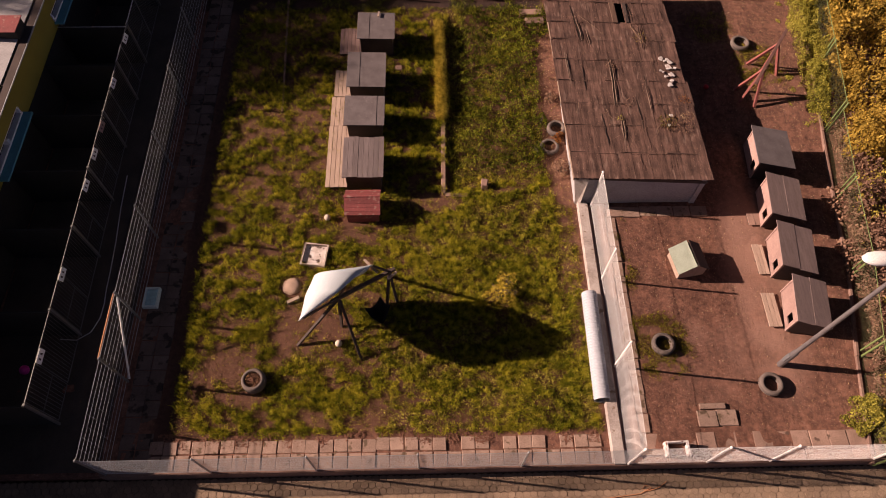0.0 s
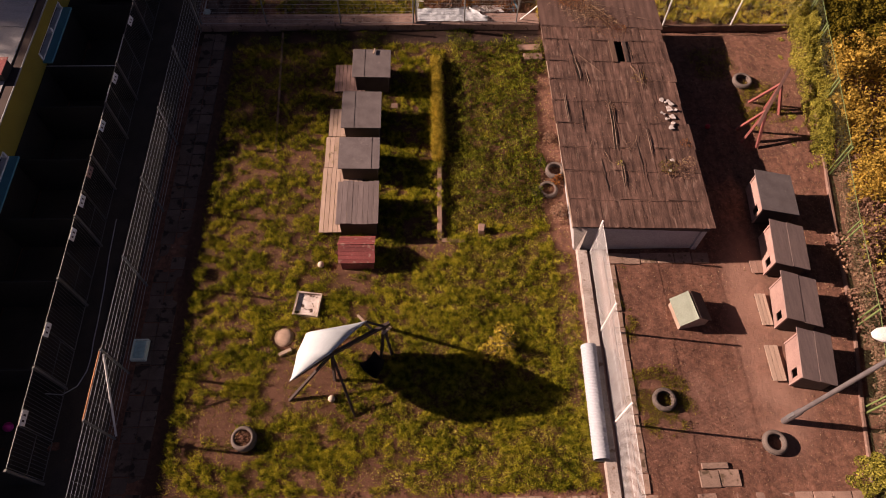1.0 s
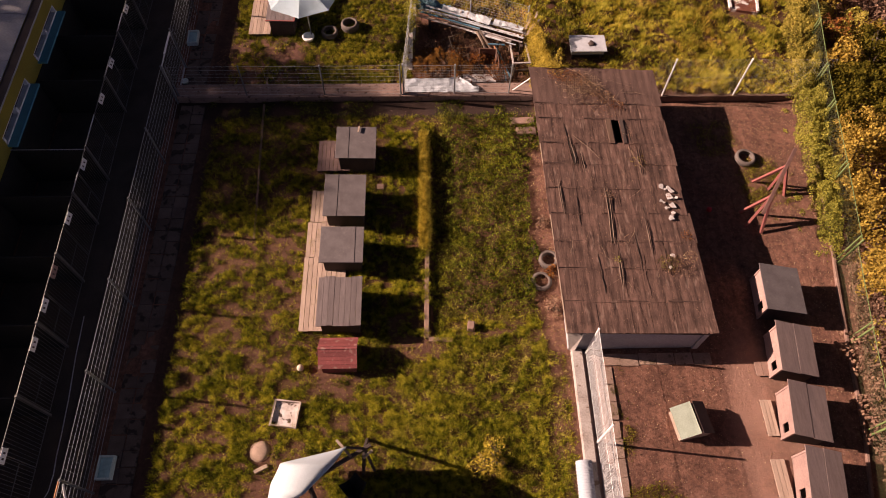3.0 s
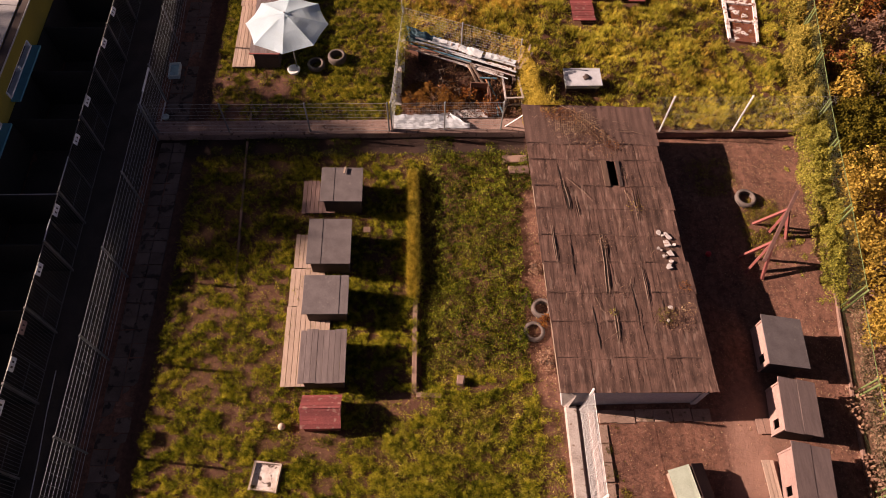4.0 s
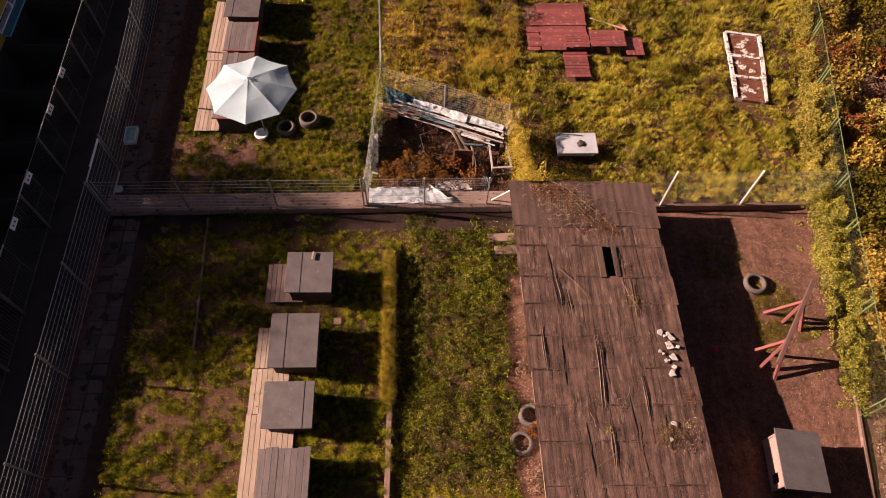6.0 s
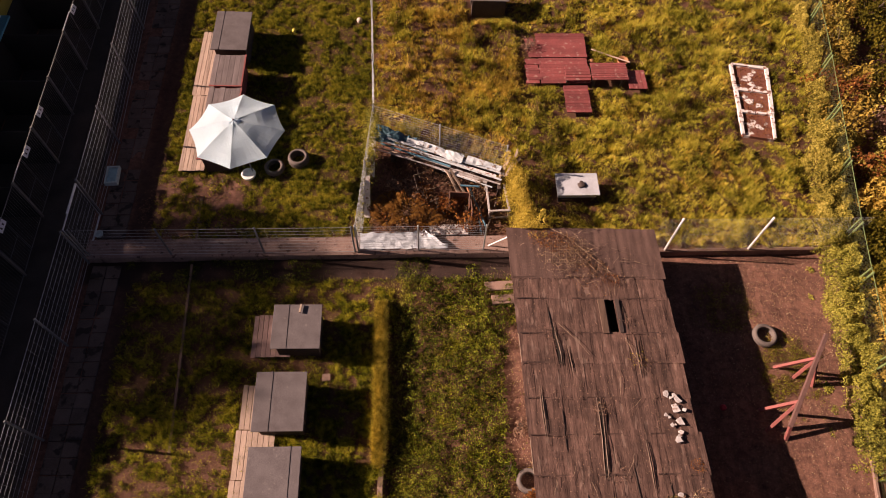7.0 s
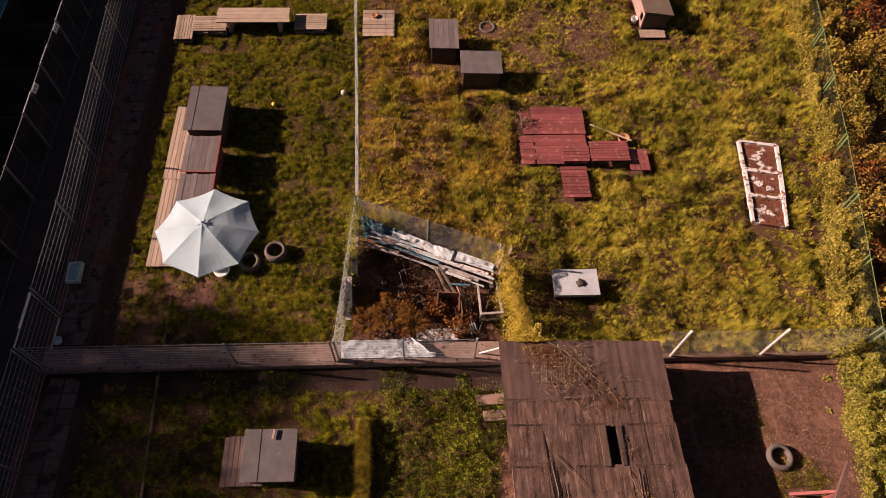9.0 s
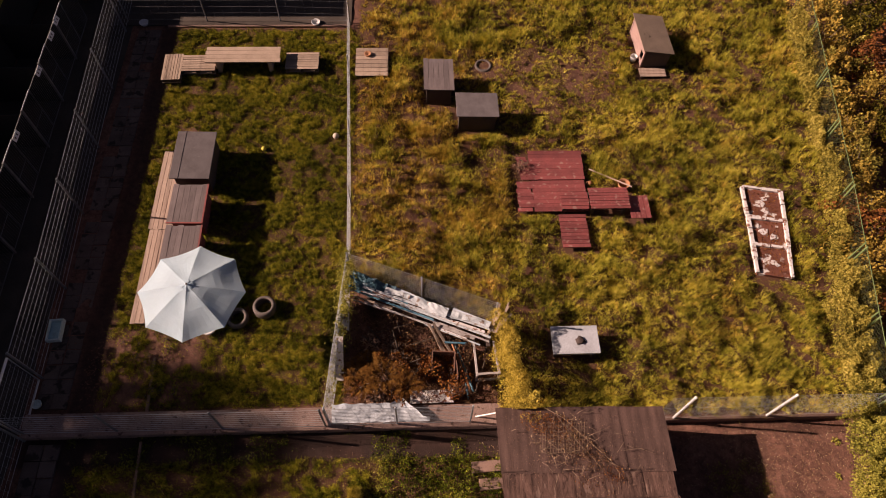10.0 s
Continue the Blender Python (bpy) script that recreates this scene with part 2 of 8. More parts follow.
POLE = material("grey_lamp_pole", (0.17, 0.15, 0.15), 0.6, (0.12, 0.105, 0.105), 3, 40, 0.15, metal=0.3)
WIRE = material("zinc_wire", (0.72, 0.7, 0.69), 0.6, (0.6, 0.58, 0.57), 5, 60, 0.0, metal=0.1)
GREENWIRE = material("dark_green_wire", (0.075, 0.085, 0.035), 0.7, (0.055, 0.06, 0.028), 5, 60, 0.0)
RUST = material("rusty_sheet", (0.2, 0.1, 0.07), 0.85, (0.12, 0.065, 0.05), 4, 40, 0.4)


# ---- mesh helpers ----
def mesh_object(name, bm, mat, parent=None, label=""):
    me = bpy.data.meshes.new(name)
    bm.to_mesh(me)
    bm.free()
    me.materials.append(mat)
    ob = new(name, me)
    if parent:
        ob.parent = parent
    if label:
        ob["label"] = label
    return ob


def part(name, bm, mat, parent, label=""):
    return mesh_object(name, bm, mat, parent, label)


def empty(name, m=None):
    e = new(name)
    e.empty_display_size = 0.2
    if m is not None:
        e.matrix_world = m
    return e


def add_box(bm, lo, hi, m=None, jitter=0.0):
    """A box from corner lo to corner hi, moved by m."""
    v = []
    for z in (lo[2], hi[2]):
        for x, y in ((lo[0], lo[1]), (hi[0], lo[1]), (hi[0], hi[1]), (lo[0], hi[1])):
            p = Vector((x, y, z)) + Vector([random.uniform(-jitter, jitter) for _ in range(3)])
            v.append(bm.verts.new(m @ p if m else p))
    for f in ((3, 2, 1, 0), (4, 5, 6, 7), (0, 1, 5, 4), (1, 2, 6, 5), (2, 3, 7, 6), (3, 0, 4, 7)):
        bm.faces.new([v[i] for i in f])
    return bm


def box(lo, hi, m=None, bevel=0.0, jitter=0.0):
    bm = add_box(bmesh.new(), lo, hi, m, jitter)
    if bevel:
        bmesh.ops.bevel(bm, geom=bm.edges[:], offset=bevel, segments=1, affect="EDGES")
    return bm


def add_rod(bm, a, b, r0, r1=None, sides=6):
    """A rod from a to b, radius r0 to r1."""
    a, b = Vector(a), Vector(b)
    r1 = r0 if r1 is None else r1
    q = (b - a).to_track_quat("Z", "Y").to_matrix()
    rings = []
    for p, r in ((a, r0), (b, r1)):
        rings.append([bm.verts.new(p + q @ Vector((r * math.cos(2 * math.pi * i / sides), r * math.sin(2 * math.pi * i / sides), 0))) for i in range(sides)])
    for i in range(sides):
        j = (i + 1) % sides
        bm.faces.new((rings[0][i], rings[0][j], rings[1][j], rings[1][i]))
    bm.faces.new(rings[0][::-1])
    bm.faces.new(rings[1])
    return bm


def rod(a, b, r0, r1=None, sides=8):
    return add_rod(bmesh.new(), a, b, r0, r1, sides)


def beam(a, b, w, h):
    """A square timber from a to b, w wide and h deep, with slightly broken edges."""
    a, b = Vector(a), Vector(b)
    d = b - a
    x = d.cross(Vector((0, 0, 1)))
    x = x.normalized() if x.length > 1e-4 else Vector((1, 0, 0))
    y = x.cross(d).normalized()
    m = Matrix((x, d.normalized(), y)).transposed().to_4x4()
    m.translation = a
    return box((-w / 2, 0, -h / 2), (w / 2, d.length, h / 2), m, bevel=min(w, h) * 0.08)


def tube(points, r, sides=6, caps=True):
    """A tube along points."""
    bm = bmesh.new()
    pts = [Vector(p) for p in points]
    rings = []
    for i, p in enumerate(pts):
        d = pts[min(i + 1, len(pts) - 1)] - pts[max(i - 1, 0)]
        q = d.to_track_quat("Z", "Y").to_matrix()
        rr = r[i] if isinstance(r, (list, tuple)) else r
        rings.append([bm.verts.new(p + q @ Vector((rr * math.cos(2 * math.pi * k / sides), rr * math.sin(2 * math.pi * k / sides), 0))) for k in range(sides)])
    for a, b in zip(rings, rings[1:]):
        for k in range(sides):
            j = (k + 1) % sides
            bm.faces.new((a[k], a[j], b[j], b[k]))
    if caps:
        bm.faces.new(rings[0][::-1])
        bm.faces.new(rings[-1])
    return bm


def lathe(profile, sides=24, closed=False):
    """A turned form from (radius, height) pairs."""
    bm = bmesh.new()
    rings = []
    for r, z in profile:
        rings.append([bm.verts.new((r * math.cos(2 * math.pi * k / sides), r * math.sin(2 * math.pi * k / sides), z)) for k in range(sides)])
    pairs = list(zip(rings, rings[1:])) + ([(rings[-1], rings[0])] if closed else [])
    for a, b in pairs:
        for k in range(sides):
            j = (k + 1) % sides
            bm.faces.new((a[k], a[j], b[j], b[k]))
    if not closed:
        for ring, flip in ((rings[0], True), (rings[-1], False)):
            if Vector(ring[0].co - ring[len(ring) // 2].co).length > 1e-4:
                bm.faces.new(ring[::-1] if flip else ring)
    for f in bm.faces:
        f.smooth = True
    return bm


def triangles(name, verts, mat, faces=None, parent=None):
    """A mesh from an array of n x 3 corners, three to a triangle unless faces are given."""
    verts = np.asarray(verts, dtype=np.float32).reshape(-1, 3)
    faces = np.arange(len(verts), dtype=np.int32).reshape(-1, 3) if faces is None else np.asarray(faces, dtype=np.int32)
    k = faces.shape[1]
    me = bpy.data.meshes.new(name)
    me.vertices.add(len(verts))
    me.vertices.foreach_set("co", verts.ravel())
    me.loops.add(faces.size)
    me.loops.foreach_set("vertex_index", faces.ravel())
    me.polygons.add(len(faces))
    me.polygons.foreach_set("loop_start", np.arange(0, faces.size, k, dtype=np.int32))
    me.polygons.foreach_set("loop_total", np.full(len(faces), k, dtype=np.int32))
    me.update(calc_edges=True)
    me.materials.append(mat)
    ob = new(name, me)
    if parent:
        ob.parent = parent
    return ob


# ---- ground ----
GRID = np.random.default_rng(7).random((257, 257))


def field(x, y, size, shift=0.0):
    """Smooth random values from 0 to 1 over the plan, in lumps of about that size."""
    u, v = np.asarray(x) / size + 97.3 + shift, np.asarray(y) / size + 53.7 + shift * 1.7
    i, j = np.floor(u).astype(int), np.floor(v).astype(int)
    a, b = u - i, v - j
    a, b = a * a * (3 - 2 * a), b * b * (3 - 2 * b)
    i, j = i % 256, j % 256
    return (GRID[i, j] * (1 - a) + GRID[i + 1, j] * a) * (1 - b) + (GRID[i, j + 1] * (1 - a) + GRID[i + 1, j + 1] * a) * b


def smooth(v, lo, hi):
    t = np.clip((v - lo) / (hi - lo), 0, 1)
    return t * t * (3 - 2 * t)


def inside(x, y, x0, x1, y0, y1, soft=0.25):
    return smooth(x, x0 - soft, x0 + soft) * (1 - smooth(x, x1 - soft, x1 + soft)) * smooth(y, y0 - soft, y0 + soft) * (1 - smooth(y, y1 - soft, y1 + soft))


def blob(x, y, cx, cy, rx, ry):
    return 1 - smooth(np.hypot((x - cx) / rx, (y - cy) / ry), 0.6, 1.15)


FENCE_E = [(11.2, 3.4), (11.73, 6.25), (12.3, 8.75), (12.65, 11.4), (13.08, 14.0), (13.52, 16.7), (13.9, 19.2), (14.15, 20.8), (15.33, 27.3), (15.72, 29.8), (16.75, 36.5)]


def fence_x(y):
    return np.interp(y, [p[1] for p in FENCE_E], [p[0] for p in FENCE_E])


def lawn_south(x, y):
    d = inside(x, y, -6.7, 4.35, 4.38 + 0.12 * field(x, y, 0.3, 30), 19.9, 0.12)
    worn = 0.95 * blob(x, y, -3.2, 7.4, 1.3, 1.3) + 0.8 * blob(x, y, -5.4, 5.9, 1.1, 1.0) + 0.8 * blob(x, y, -2.2, 10.5, 1.0, 0.6) + 0.7 * blob(x, y, 4.4, 8.8, 0.9, 3.5)
    worn = worn + 0.75 * blob(x, y, 4.0, 14.2, 0.5, 3.4) + 0.4 * blob(x, y, -3.9, 13.5, 0.8, 2.6) + 0.5 * blob(x, y, 0.2, 4.9, 3.5, 0.5)
    worn = worn + 3 * inside(x, y, -3.68, -3.04, 9.35, 10.0, 0.06) + 3 * blob(x, y, -3.97, 8.66, 0.36, 0.36)
    worn = worn + blob(x, y, 0.1, 11.4, 0.6, 0.5) + 1.5 * inside(x, y, 3.85, 4.6, 11.4, 18.4, 0.2) * (0.45 + 0.8 * field(x, y, 0.5, 3))
    patch = 0.6 + 0.4 * smooth(field(x, y, 0.9) * 0.3 + field(x, y, 0.3, 5) * 0.4 + field(x, y, 0.13, 7) * 0.3, 0.28, 0.52)
    return d * patch * (1 - np.clip((worn + 0.45 * smooth(field(x, y, 0.75, 40) * 0.5 + field(x, y, 0.2, 41) * 0.5, 0.52, 0.74) * (1 - 0.8 * smooth(x, 0.0, 1.0))) * (0.55 + 0.7 * field(x, y, 0.4, 9)), 0, 0.97))


def lawn_north(x, y):
    west = inside(x, y, -6.5, 0.0, 21.4, 35.6, 0.15) * (1 - np.clip(1.4 * blob(x, y, -5.5, 22.4, 1.7, 1.6) * smooth(field(x, y, 0.35, 6) * 0.6 + field(x, y, 0.15, 16) * 0.4, 0.3, 0.56) + 0.9 * blob(x, y, -4.1, 22.9, 1.0, 0.7) * field(x, y, 0.3, 8) + 0.8 * blob(x, y, -5.5, 31.5, 0.35, 2.2) * field(x, y, 0.4, 9), 0, 0.97))
    pen_top = 25.2 - 0.4 * np.clip(x, 0, 4.3)
    in_pen = inside(x, y, -0.3, 4.2, 20.0, 40, 0.1) * (y < pen_top)
    east = smooth(x, -0.1, 0.2) * (1 - smooth(x - fence_x(y), -0.3, 0.6)) * smooth(y, 20.8, 20.95) * (1 - in_pen)
    east = east * (1 - np.clip((0.42 * blob(x, y, 6.9, 33.0, 2.7, 1.7) + 0.35 * blob(x, y, 1.8, 28.3, 1.5, 2.0)) * (0.35 + field(x, y, 0.5, 3)), 0, 0.95))
    return west, east


def weeds_east(x, y):
    d = 1.4 * blob(x, y, 6.2, 6.7, 1.0, 1.0) + 0.8 * blob(x, y, 11.6, 16.8, 0.9, 1.3) + 0.9 * blob(x, y, 5.75, 9.6, 0.35, 1.3) + 0.4 * blob(x, y, 10.2, 18.8, 0.9, 1.0)
    return np.clip(1.3 * d, 0, 1) * smooth(field(x, y, 0.3, 2) * 0.6 + field(x, y, 0.12, 5) * 0.4, 0.42, 0.56)


def ground_z(x, y):
    z = 0.05 * (field(x, y, 1.3) - 0.5) + 0.03 * (field(x, y, 0.35, 4) - 0.5)
    z = z - 0.2 * smooth(y, 20.3, 20.5) * (1 - smooth(y, 20.74, 20.76)) * smooth(x, 8.3, 8.8) * (1 - smooth(x, 13.2, 14.2))
    z = z - 0.18 * smooth(x, 0.5, 0.62) * (1 - smooth(x, 1.1, 3.0)) * smooth(y, 11.75, 11.95) * (1 - smooth(y, 19.0, 19.6))
    return z - 0.44 * (1 - smooth(y, 3.49, 3.51)) - 0.04 * (x < -8.3)


def build_ground():
    def axis(lo, hi, step, far):
        core = np.arange(lo, hi + step / 2, step)
        out = np.geomspace(1, far, 14)
        return np.concatenate([lo - out[::-1], core, hi + out])
    xs, ys = axis(-14, 22, 0.15, 380), axis(1.5, 40, 0.15, 380)
    ys = np.sort(np.concatenate([ys, [3.49, 3.51, 20.74, 20.76]]))
    gx, gy = np.meshgrid(xs, ys)
    gz = ground_z(gx, gy)
    verts = np.stack([gx, gy, gz], -1).reshape(-1, 3)
    w = len(xs)
    i = (np.arange(len(ys) - 1)[:, None] * w + np.arange(w - 1)).ravel()
    ob = triangles("ground", verts, GROUND, np.stack([i, i + 1, i + w + 1, i + w], 1))
    west, east = lawn_north(gx, gy)
    under = inside(gx, gy, -6.8, 4.0, 4.5, 19.8, 0.2) * (0.45 + 0.5 * field(gx, gy, 0.3, 21))
    green = np.clip(np.maximum(lawn_south(gx, gy), under) + west + east + weeds_east(gx, gy), 0, 1).ravel()
    layer = ob.data.attributes.new("green", "FLOAT", "POINT")
    layer.data.foreach_set("value", green.astype(np.float32))
    # dark strips: shade painted at the wall's foot, dark earth beside the path
    shade_soil = np.clip(inside(gx, gy, -8.2, 4.3, 19.85, 20.8, 0.12) * (0.75 + 0.4 * field(gx, gy, 0.5, 2)) + 0.7 * inside(gx, gy, -7.2, -6.5, 3.6, 36, 0.2), 0, 1).ravel()
    shade_layer = ob.data.attributes.new("shade_soil", "FLOAT", "POINT")
    shade_layer.data.foreach_set("value", shade_soil.astype(np.float32))
    dust = np.clip(blob(gx, gy, 9.6, 8.6, 1.1, 3.6) * (0.3 + 0.9 * field(gx, gy, 0.6, 44)) + 0.5 * blob(gx, gy, 7.6, 6.2, 1.6, 1.4) * field(gx, gy, 0.5, 45), 0, 0.8).ravel()
    dry = ob.data.attributes.new("dust", "FLOAT", "POINT")
    dry.data.foreach_set("value", dust.astype(np.float32))
    ob.data.polygons.foreach_set("use_smooth", np.ones(len(ob.data.polygons), dtype=bool))
    return tagged(ob, "reddish brown trodden earth with fallen leaves and grass", "ground", kind="structure")


def ground_material():
    m = material("earth", (0.192, 0.088, 0.06), 0.95, (0.115, 0.05, 0.035), 1.3, 55, 0.6, spots=(0.3, 0.18, 0.135), spot_scale=30, spot_low=0.64, bump_dist=0.008)
    n, l = m.node_tree.nodes, m.node_tree.links
    b = n["Principled BSDF"]
    src = b.inputs["Base Color"].links[0].from_socket
    at = n.new("ShaderNodeAttribute")
    at.attribute_name = "green"
    geo, mp, st = n.new("ShaderNodeNewGeometry"), n.new("ShaderNodeMapping"), n.new("ShaderNodeTexNoise")
    mp.inputs["Scale"].default_value = (2.6, 0.55, 1)
    st.inputs["Scale"].default_value, st.inputs["Detail"].default_value = 1.5, 6.0
    l.new(geo.outputs["Position"], mp.inputs["Vector"])
    l.new(mp.outputs[0], st.inputs["Vector"])
    trod = n.new("ShaderNodeHueSaturation")
    l.new(ramp_range(n, l, st.outputs[0], 0.45, 1.55), trod.inputs["Value"])
    l.new(src, trod.inputs["Color"])
    src = trod.outputs[0]
    grit = n.new("ShaderNodeTexNoise")
    grit.inputs["Scale"].default_value, grit.inputs["Detail"].default_value, grit.inputs["Roughness"].default_value = 6.0, 9.0, 0.75
    l.new(geo.outputs["Position"], grit.inputs["Vector"])
    crumb = n.new("ShaderNodeHueSaturation")
    gr = n.new("ShaderNodeMapRange")
    for key, v in (("From Min", 0.34), ("From Max", 0.64), ("To Min", 0.5), ("To Max", 1.4)):
        gr.inputs[key].default_value = v
    l.new(grit.outputs[0], gr.inputs["Value"])
    l.new(gr.outputs[0], crumb.inputs["Value"])
    l.new(src, crumb.inputs["Color"])
    src = crumb.outputs[0]
    rough = n.new("ShaderNodeBump")
    rough.inputs["Strength"].default_value, rough.inputs["Distance"].default_value = 0.8, 0.03
    l.new(grit.outputs[0], rough.inputs["Height"])
    l.new(b.inputs["Normal"].links[0].from_socket, rough.inputs["Normal"])
    l.new(rough.outputs[0], b.inputs["Normal"])
    x = n.new("ShaderNodeMix")
    x.data_type = "RGBA"
    l.new(at.outputs["Fac"], x.inputs["Factor"])
    l.new(src, x.inputs["A"])
    x.inputs["B"].default_value = (0.1, 0.044, 0.025, 1)
    # mixes in the near-black of the wall-foot shade and the dark earth
    shd = n.new("ShaderNodeAttribute")
    shd.attribute_name = "shade_soil"
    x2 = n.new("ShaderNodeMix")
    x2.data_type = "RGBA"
    l.new(shd.outputs["Fac"], x2.inputs["Factor"])
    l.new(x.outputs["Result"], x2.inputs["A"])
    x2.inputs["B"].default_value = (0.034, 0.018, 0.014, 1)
    du = n.new("ShaderNodeAttribute")
    du.attribute_name = "dust"
    x3 = n.new("ShaderNodeMix")
    x3.data_type = "RGBA"
    l.new(du.outputs["Fac"], x3.inputs["Factor"])
    l.new(x2.outputs["Result"], x3.inputs["A"])
    x3.inputs["B"].default_value = (0.3, 0.165, 0.125, 1)
    l.new(x3.outputs["Result"], b.inputs["Base Color"])
    return m


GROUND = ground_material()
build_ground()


# ---- walls, plinths and paving ----
def wall(name, lo, hi, mat, label, bevel=0.015):
    return tagged(mesh_object(name, box(lo, hi, bevel=bevel), mat), label, "wall", kind="structure")


wall("wall_front", (-8.25, 3.46, -0.45), (14, 3.55, 0.16), DIRTYWALL, "low weathered concrete plinth wall under a wire fence")
wall("wall_divider", (4.52, 3.5, -0.2), (4.82, 11.28, 0.2), WHITEWASH, "low whitewashed wall between lawn and yard")
wall("wall_footing", (4.822, 3.5, -0.2), (5.32, 11.28, 0.06), CONCRETE, "pale concrete footing strip under the chain-link fence")
wall("wall_middle", (-8.1, 20.62, -0.2), (4.25, 21.22, 0.26), PINKCONCRETE, "broad low concrete retaining wall across the lawn")
wall("wall_middle_east", (8.25, 20.7, -0.6), (14.4, 20.79, 0.06), DIRTYWALL, "low concrete plinth under chain-link fence")
wall("kerb_east", (11.28, 3.6, -0.1), (11.4, 3.9, 0.1), CONCRETE, "short concrete kerb end")
tagged(mesh_object("road", box((-30, -20, -0.5), (30, 3.455, -0.352)), JOINTSAND), "dark sanded joint bed of a paved street", "road", kind="structure")
tagged(mesh_object("lane", box((-12.0, 3.6, -0.3), (-8.3, 40, -0.01)), ASPHALT), "dark asphalt lane in front of the kennels", "lane", kind="structure")
for i in range(len(FENCE_E) - 1):
    (xa, ya), (xb, yb) = FENCE_E[i], FENCE_E[i + 1]
    if yb < 21:
        tagged(mesh_object("kerb", beam((xa - 0.12, ya, 0.02), (xb - 0.12, yb, -0.01), 0.07, 0.2), DIRTYWALL), "narrow concrete kerb under the green fence", "kerb", kind="structure")
for xa, ya, xb, yb, wd in ((0.44, 11.75, 0.5, 15.2, 0.14), (0.5, 15.2, 0.44, 19.1, 0.12), (0.5, 11.72, 1.2, 11.68, 0.13), (-5.1, 20.5, -4.84, 15.1, 0.07), (-5.16, 22.8, -5.1, 21.25, 0.08)):
    tagged(mesh_object("kerb", beam((xa, ya, -0.13), (xb, yb, -0.13), wd, 0.36), CONCRETE), "narrow worn concrete edging set in the grass", "kerb", kind="structure")


# ---- building to the west ----
def building():
    b = tagged(empty("house"), "low yellow rendered building with grey roof and teal window sills", "house")
    bm = bmesh.new()
    wins = [(5.2, 7.6), (11.3, 13.7), (17.5, 19.9), (20.9, 23.2), (26.5, 28.9), (31.5, 33.9)]
    ys = [-2.0]
    for a, c in wins:
        ys += [a, c]
    ys.append(40.0)
    for k in range(0, len(ys), 2):
        add_box(bm, (-12.35, ys[k], -0.1), (-12.1, ys[k + 1], 2.58))
    for a, c in wins:
        add_box(bm, (-12.35, a, -0.1), (-12.1, c, 1.72))
        add_box(bm, (-12.35, a, 2.02), (-12.1, c, 2.58))
    add_box(bm, (-24, -2.0, -0.1), (-12.35, -1.75, 2.58))
    add_box(bm, (-24, 39.75, -0.1), (-12.35, 40.0, 2.58))
    add_box(bm, (-24.2, -2.0, -0.1), (-24, 40.0, 2.58))
    part("wall", bm, YELLOWWALL, b, "yellow rendered wall")
    # thin dark sheet over the lower wall, painted in for its shade
    part("plinth", box((-12.097, -2.0, -0.1), (-12.075, 40.0, 1.5)), NEARBLACK, b, "dark band standing in for shade on the lower wall")
    bm = bmesh.new()
    for k in range(21):
        y = -2.2 + k * 2.02
        for j in range(5):
            x0, x1 = -12.3 - j * 2.4, -12.3 - (j + 1) * 2.4 - 0.06
            z0 = 2.64 + 0.16 * j + random.uniform(0, 0.012)
            m = Matrix.Identity(4)
            m.translation = (0, 0, 0)
            lo, hi = (x1, y, 0), (x0, y + 2.0, 0.02)
            v = [bm.verts.new((x, yy, z0 + (0.16 if x == x1 else 0) + zz)) for zz in (0, 0.02) for x, yy in ((lo[0], lo[1]), (hi[0], lo[1]), (hi[0], hi[1]), (lo[0], hi[1]))]
            for f in ((3, 2, 1, 0), (4, 5, 6, 7), (0, 1, 5, 4), (1, 2, 6, 5), (2, 3, 7, 6), (3, 0, 4, 7)):
                bm.faces.new([v[i] for i in f])
    part("roof", bm, SHEETROOF, b, "grey sheet roof with seams")
    part("gutter", box((-12.3, -2.2, 2.56), (-12.0, 40.2, 2.63), bevel=0.02), DARKWOOD, b, "dark eaves board")
    part("edge_strip", box((-12.0, -2.2, 2.6), (-11.975, 40.2, 2.64)), STEEL, b)
    for a, c in wins:
        w = part("window", box((-12.24, a, 1.74), (-12.22, c, 2.02)), GLASS, b, "dark window pane")
        fr = bmesh.new()
        for lo, hi in (((-12.22, a, 1.74), (-12.06, c, 1.8)), ((-12.22, a, 1.99), (-12.1, c, 2.02)), ((-12.22, a, 1.8), (-12.08, a + 0.07, 1.99)), ((-12.22, c - 0.07, 1.8), (-12.08, c, 1.99)), ((-12.22, (a + c) / 2 - 0.05, 1.8), (-12.04, (a + c) / 2 + 0.05, 1.99))):
            add_box(fr, lo, hi)
        part("frame", fr, WHITEPAINT, w, "white window frame")
        part("sill", box((-12.1, a - 0.05, 1.66), (-11.8, c + 0.05, 1.73), bevel=0.01), TEAL, w, "teal painted sill board")
    part("roof_hatch", box((-13.8, 15.76, 2.6), (-12.24, 16.36, 2.96)), NEARBLACK, b, "dark sides of a roof hatch")
    part("hatch_lid", box((-13.84, 15.7, 2.962), (-12.2, 16.42, 2.99), bevel=0.006), REDWOOD, b, "faded red sheet lid")
    return b


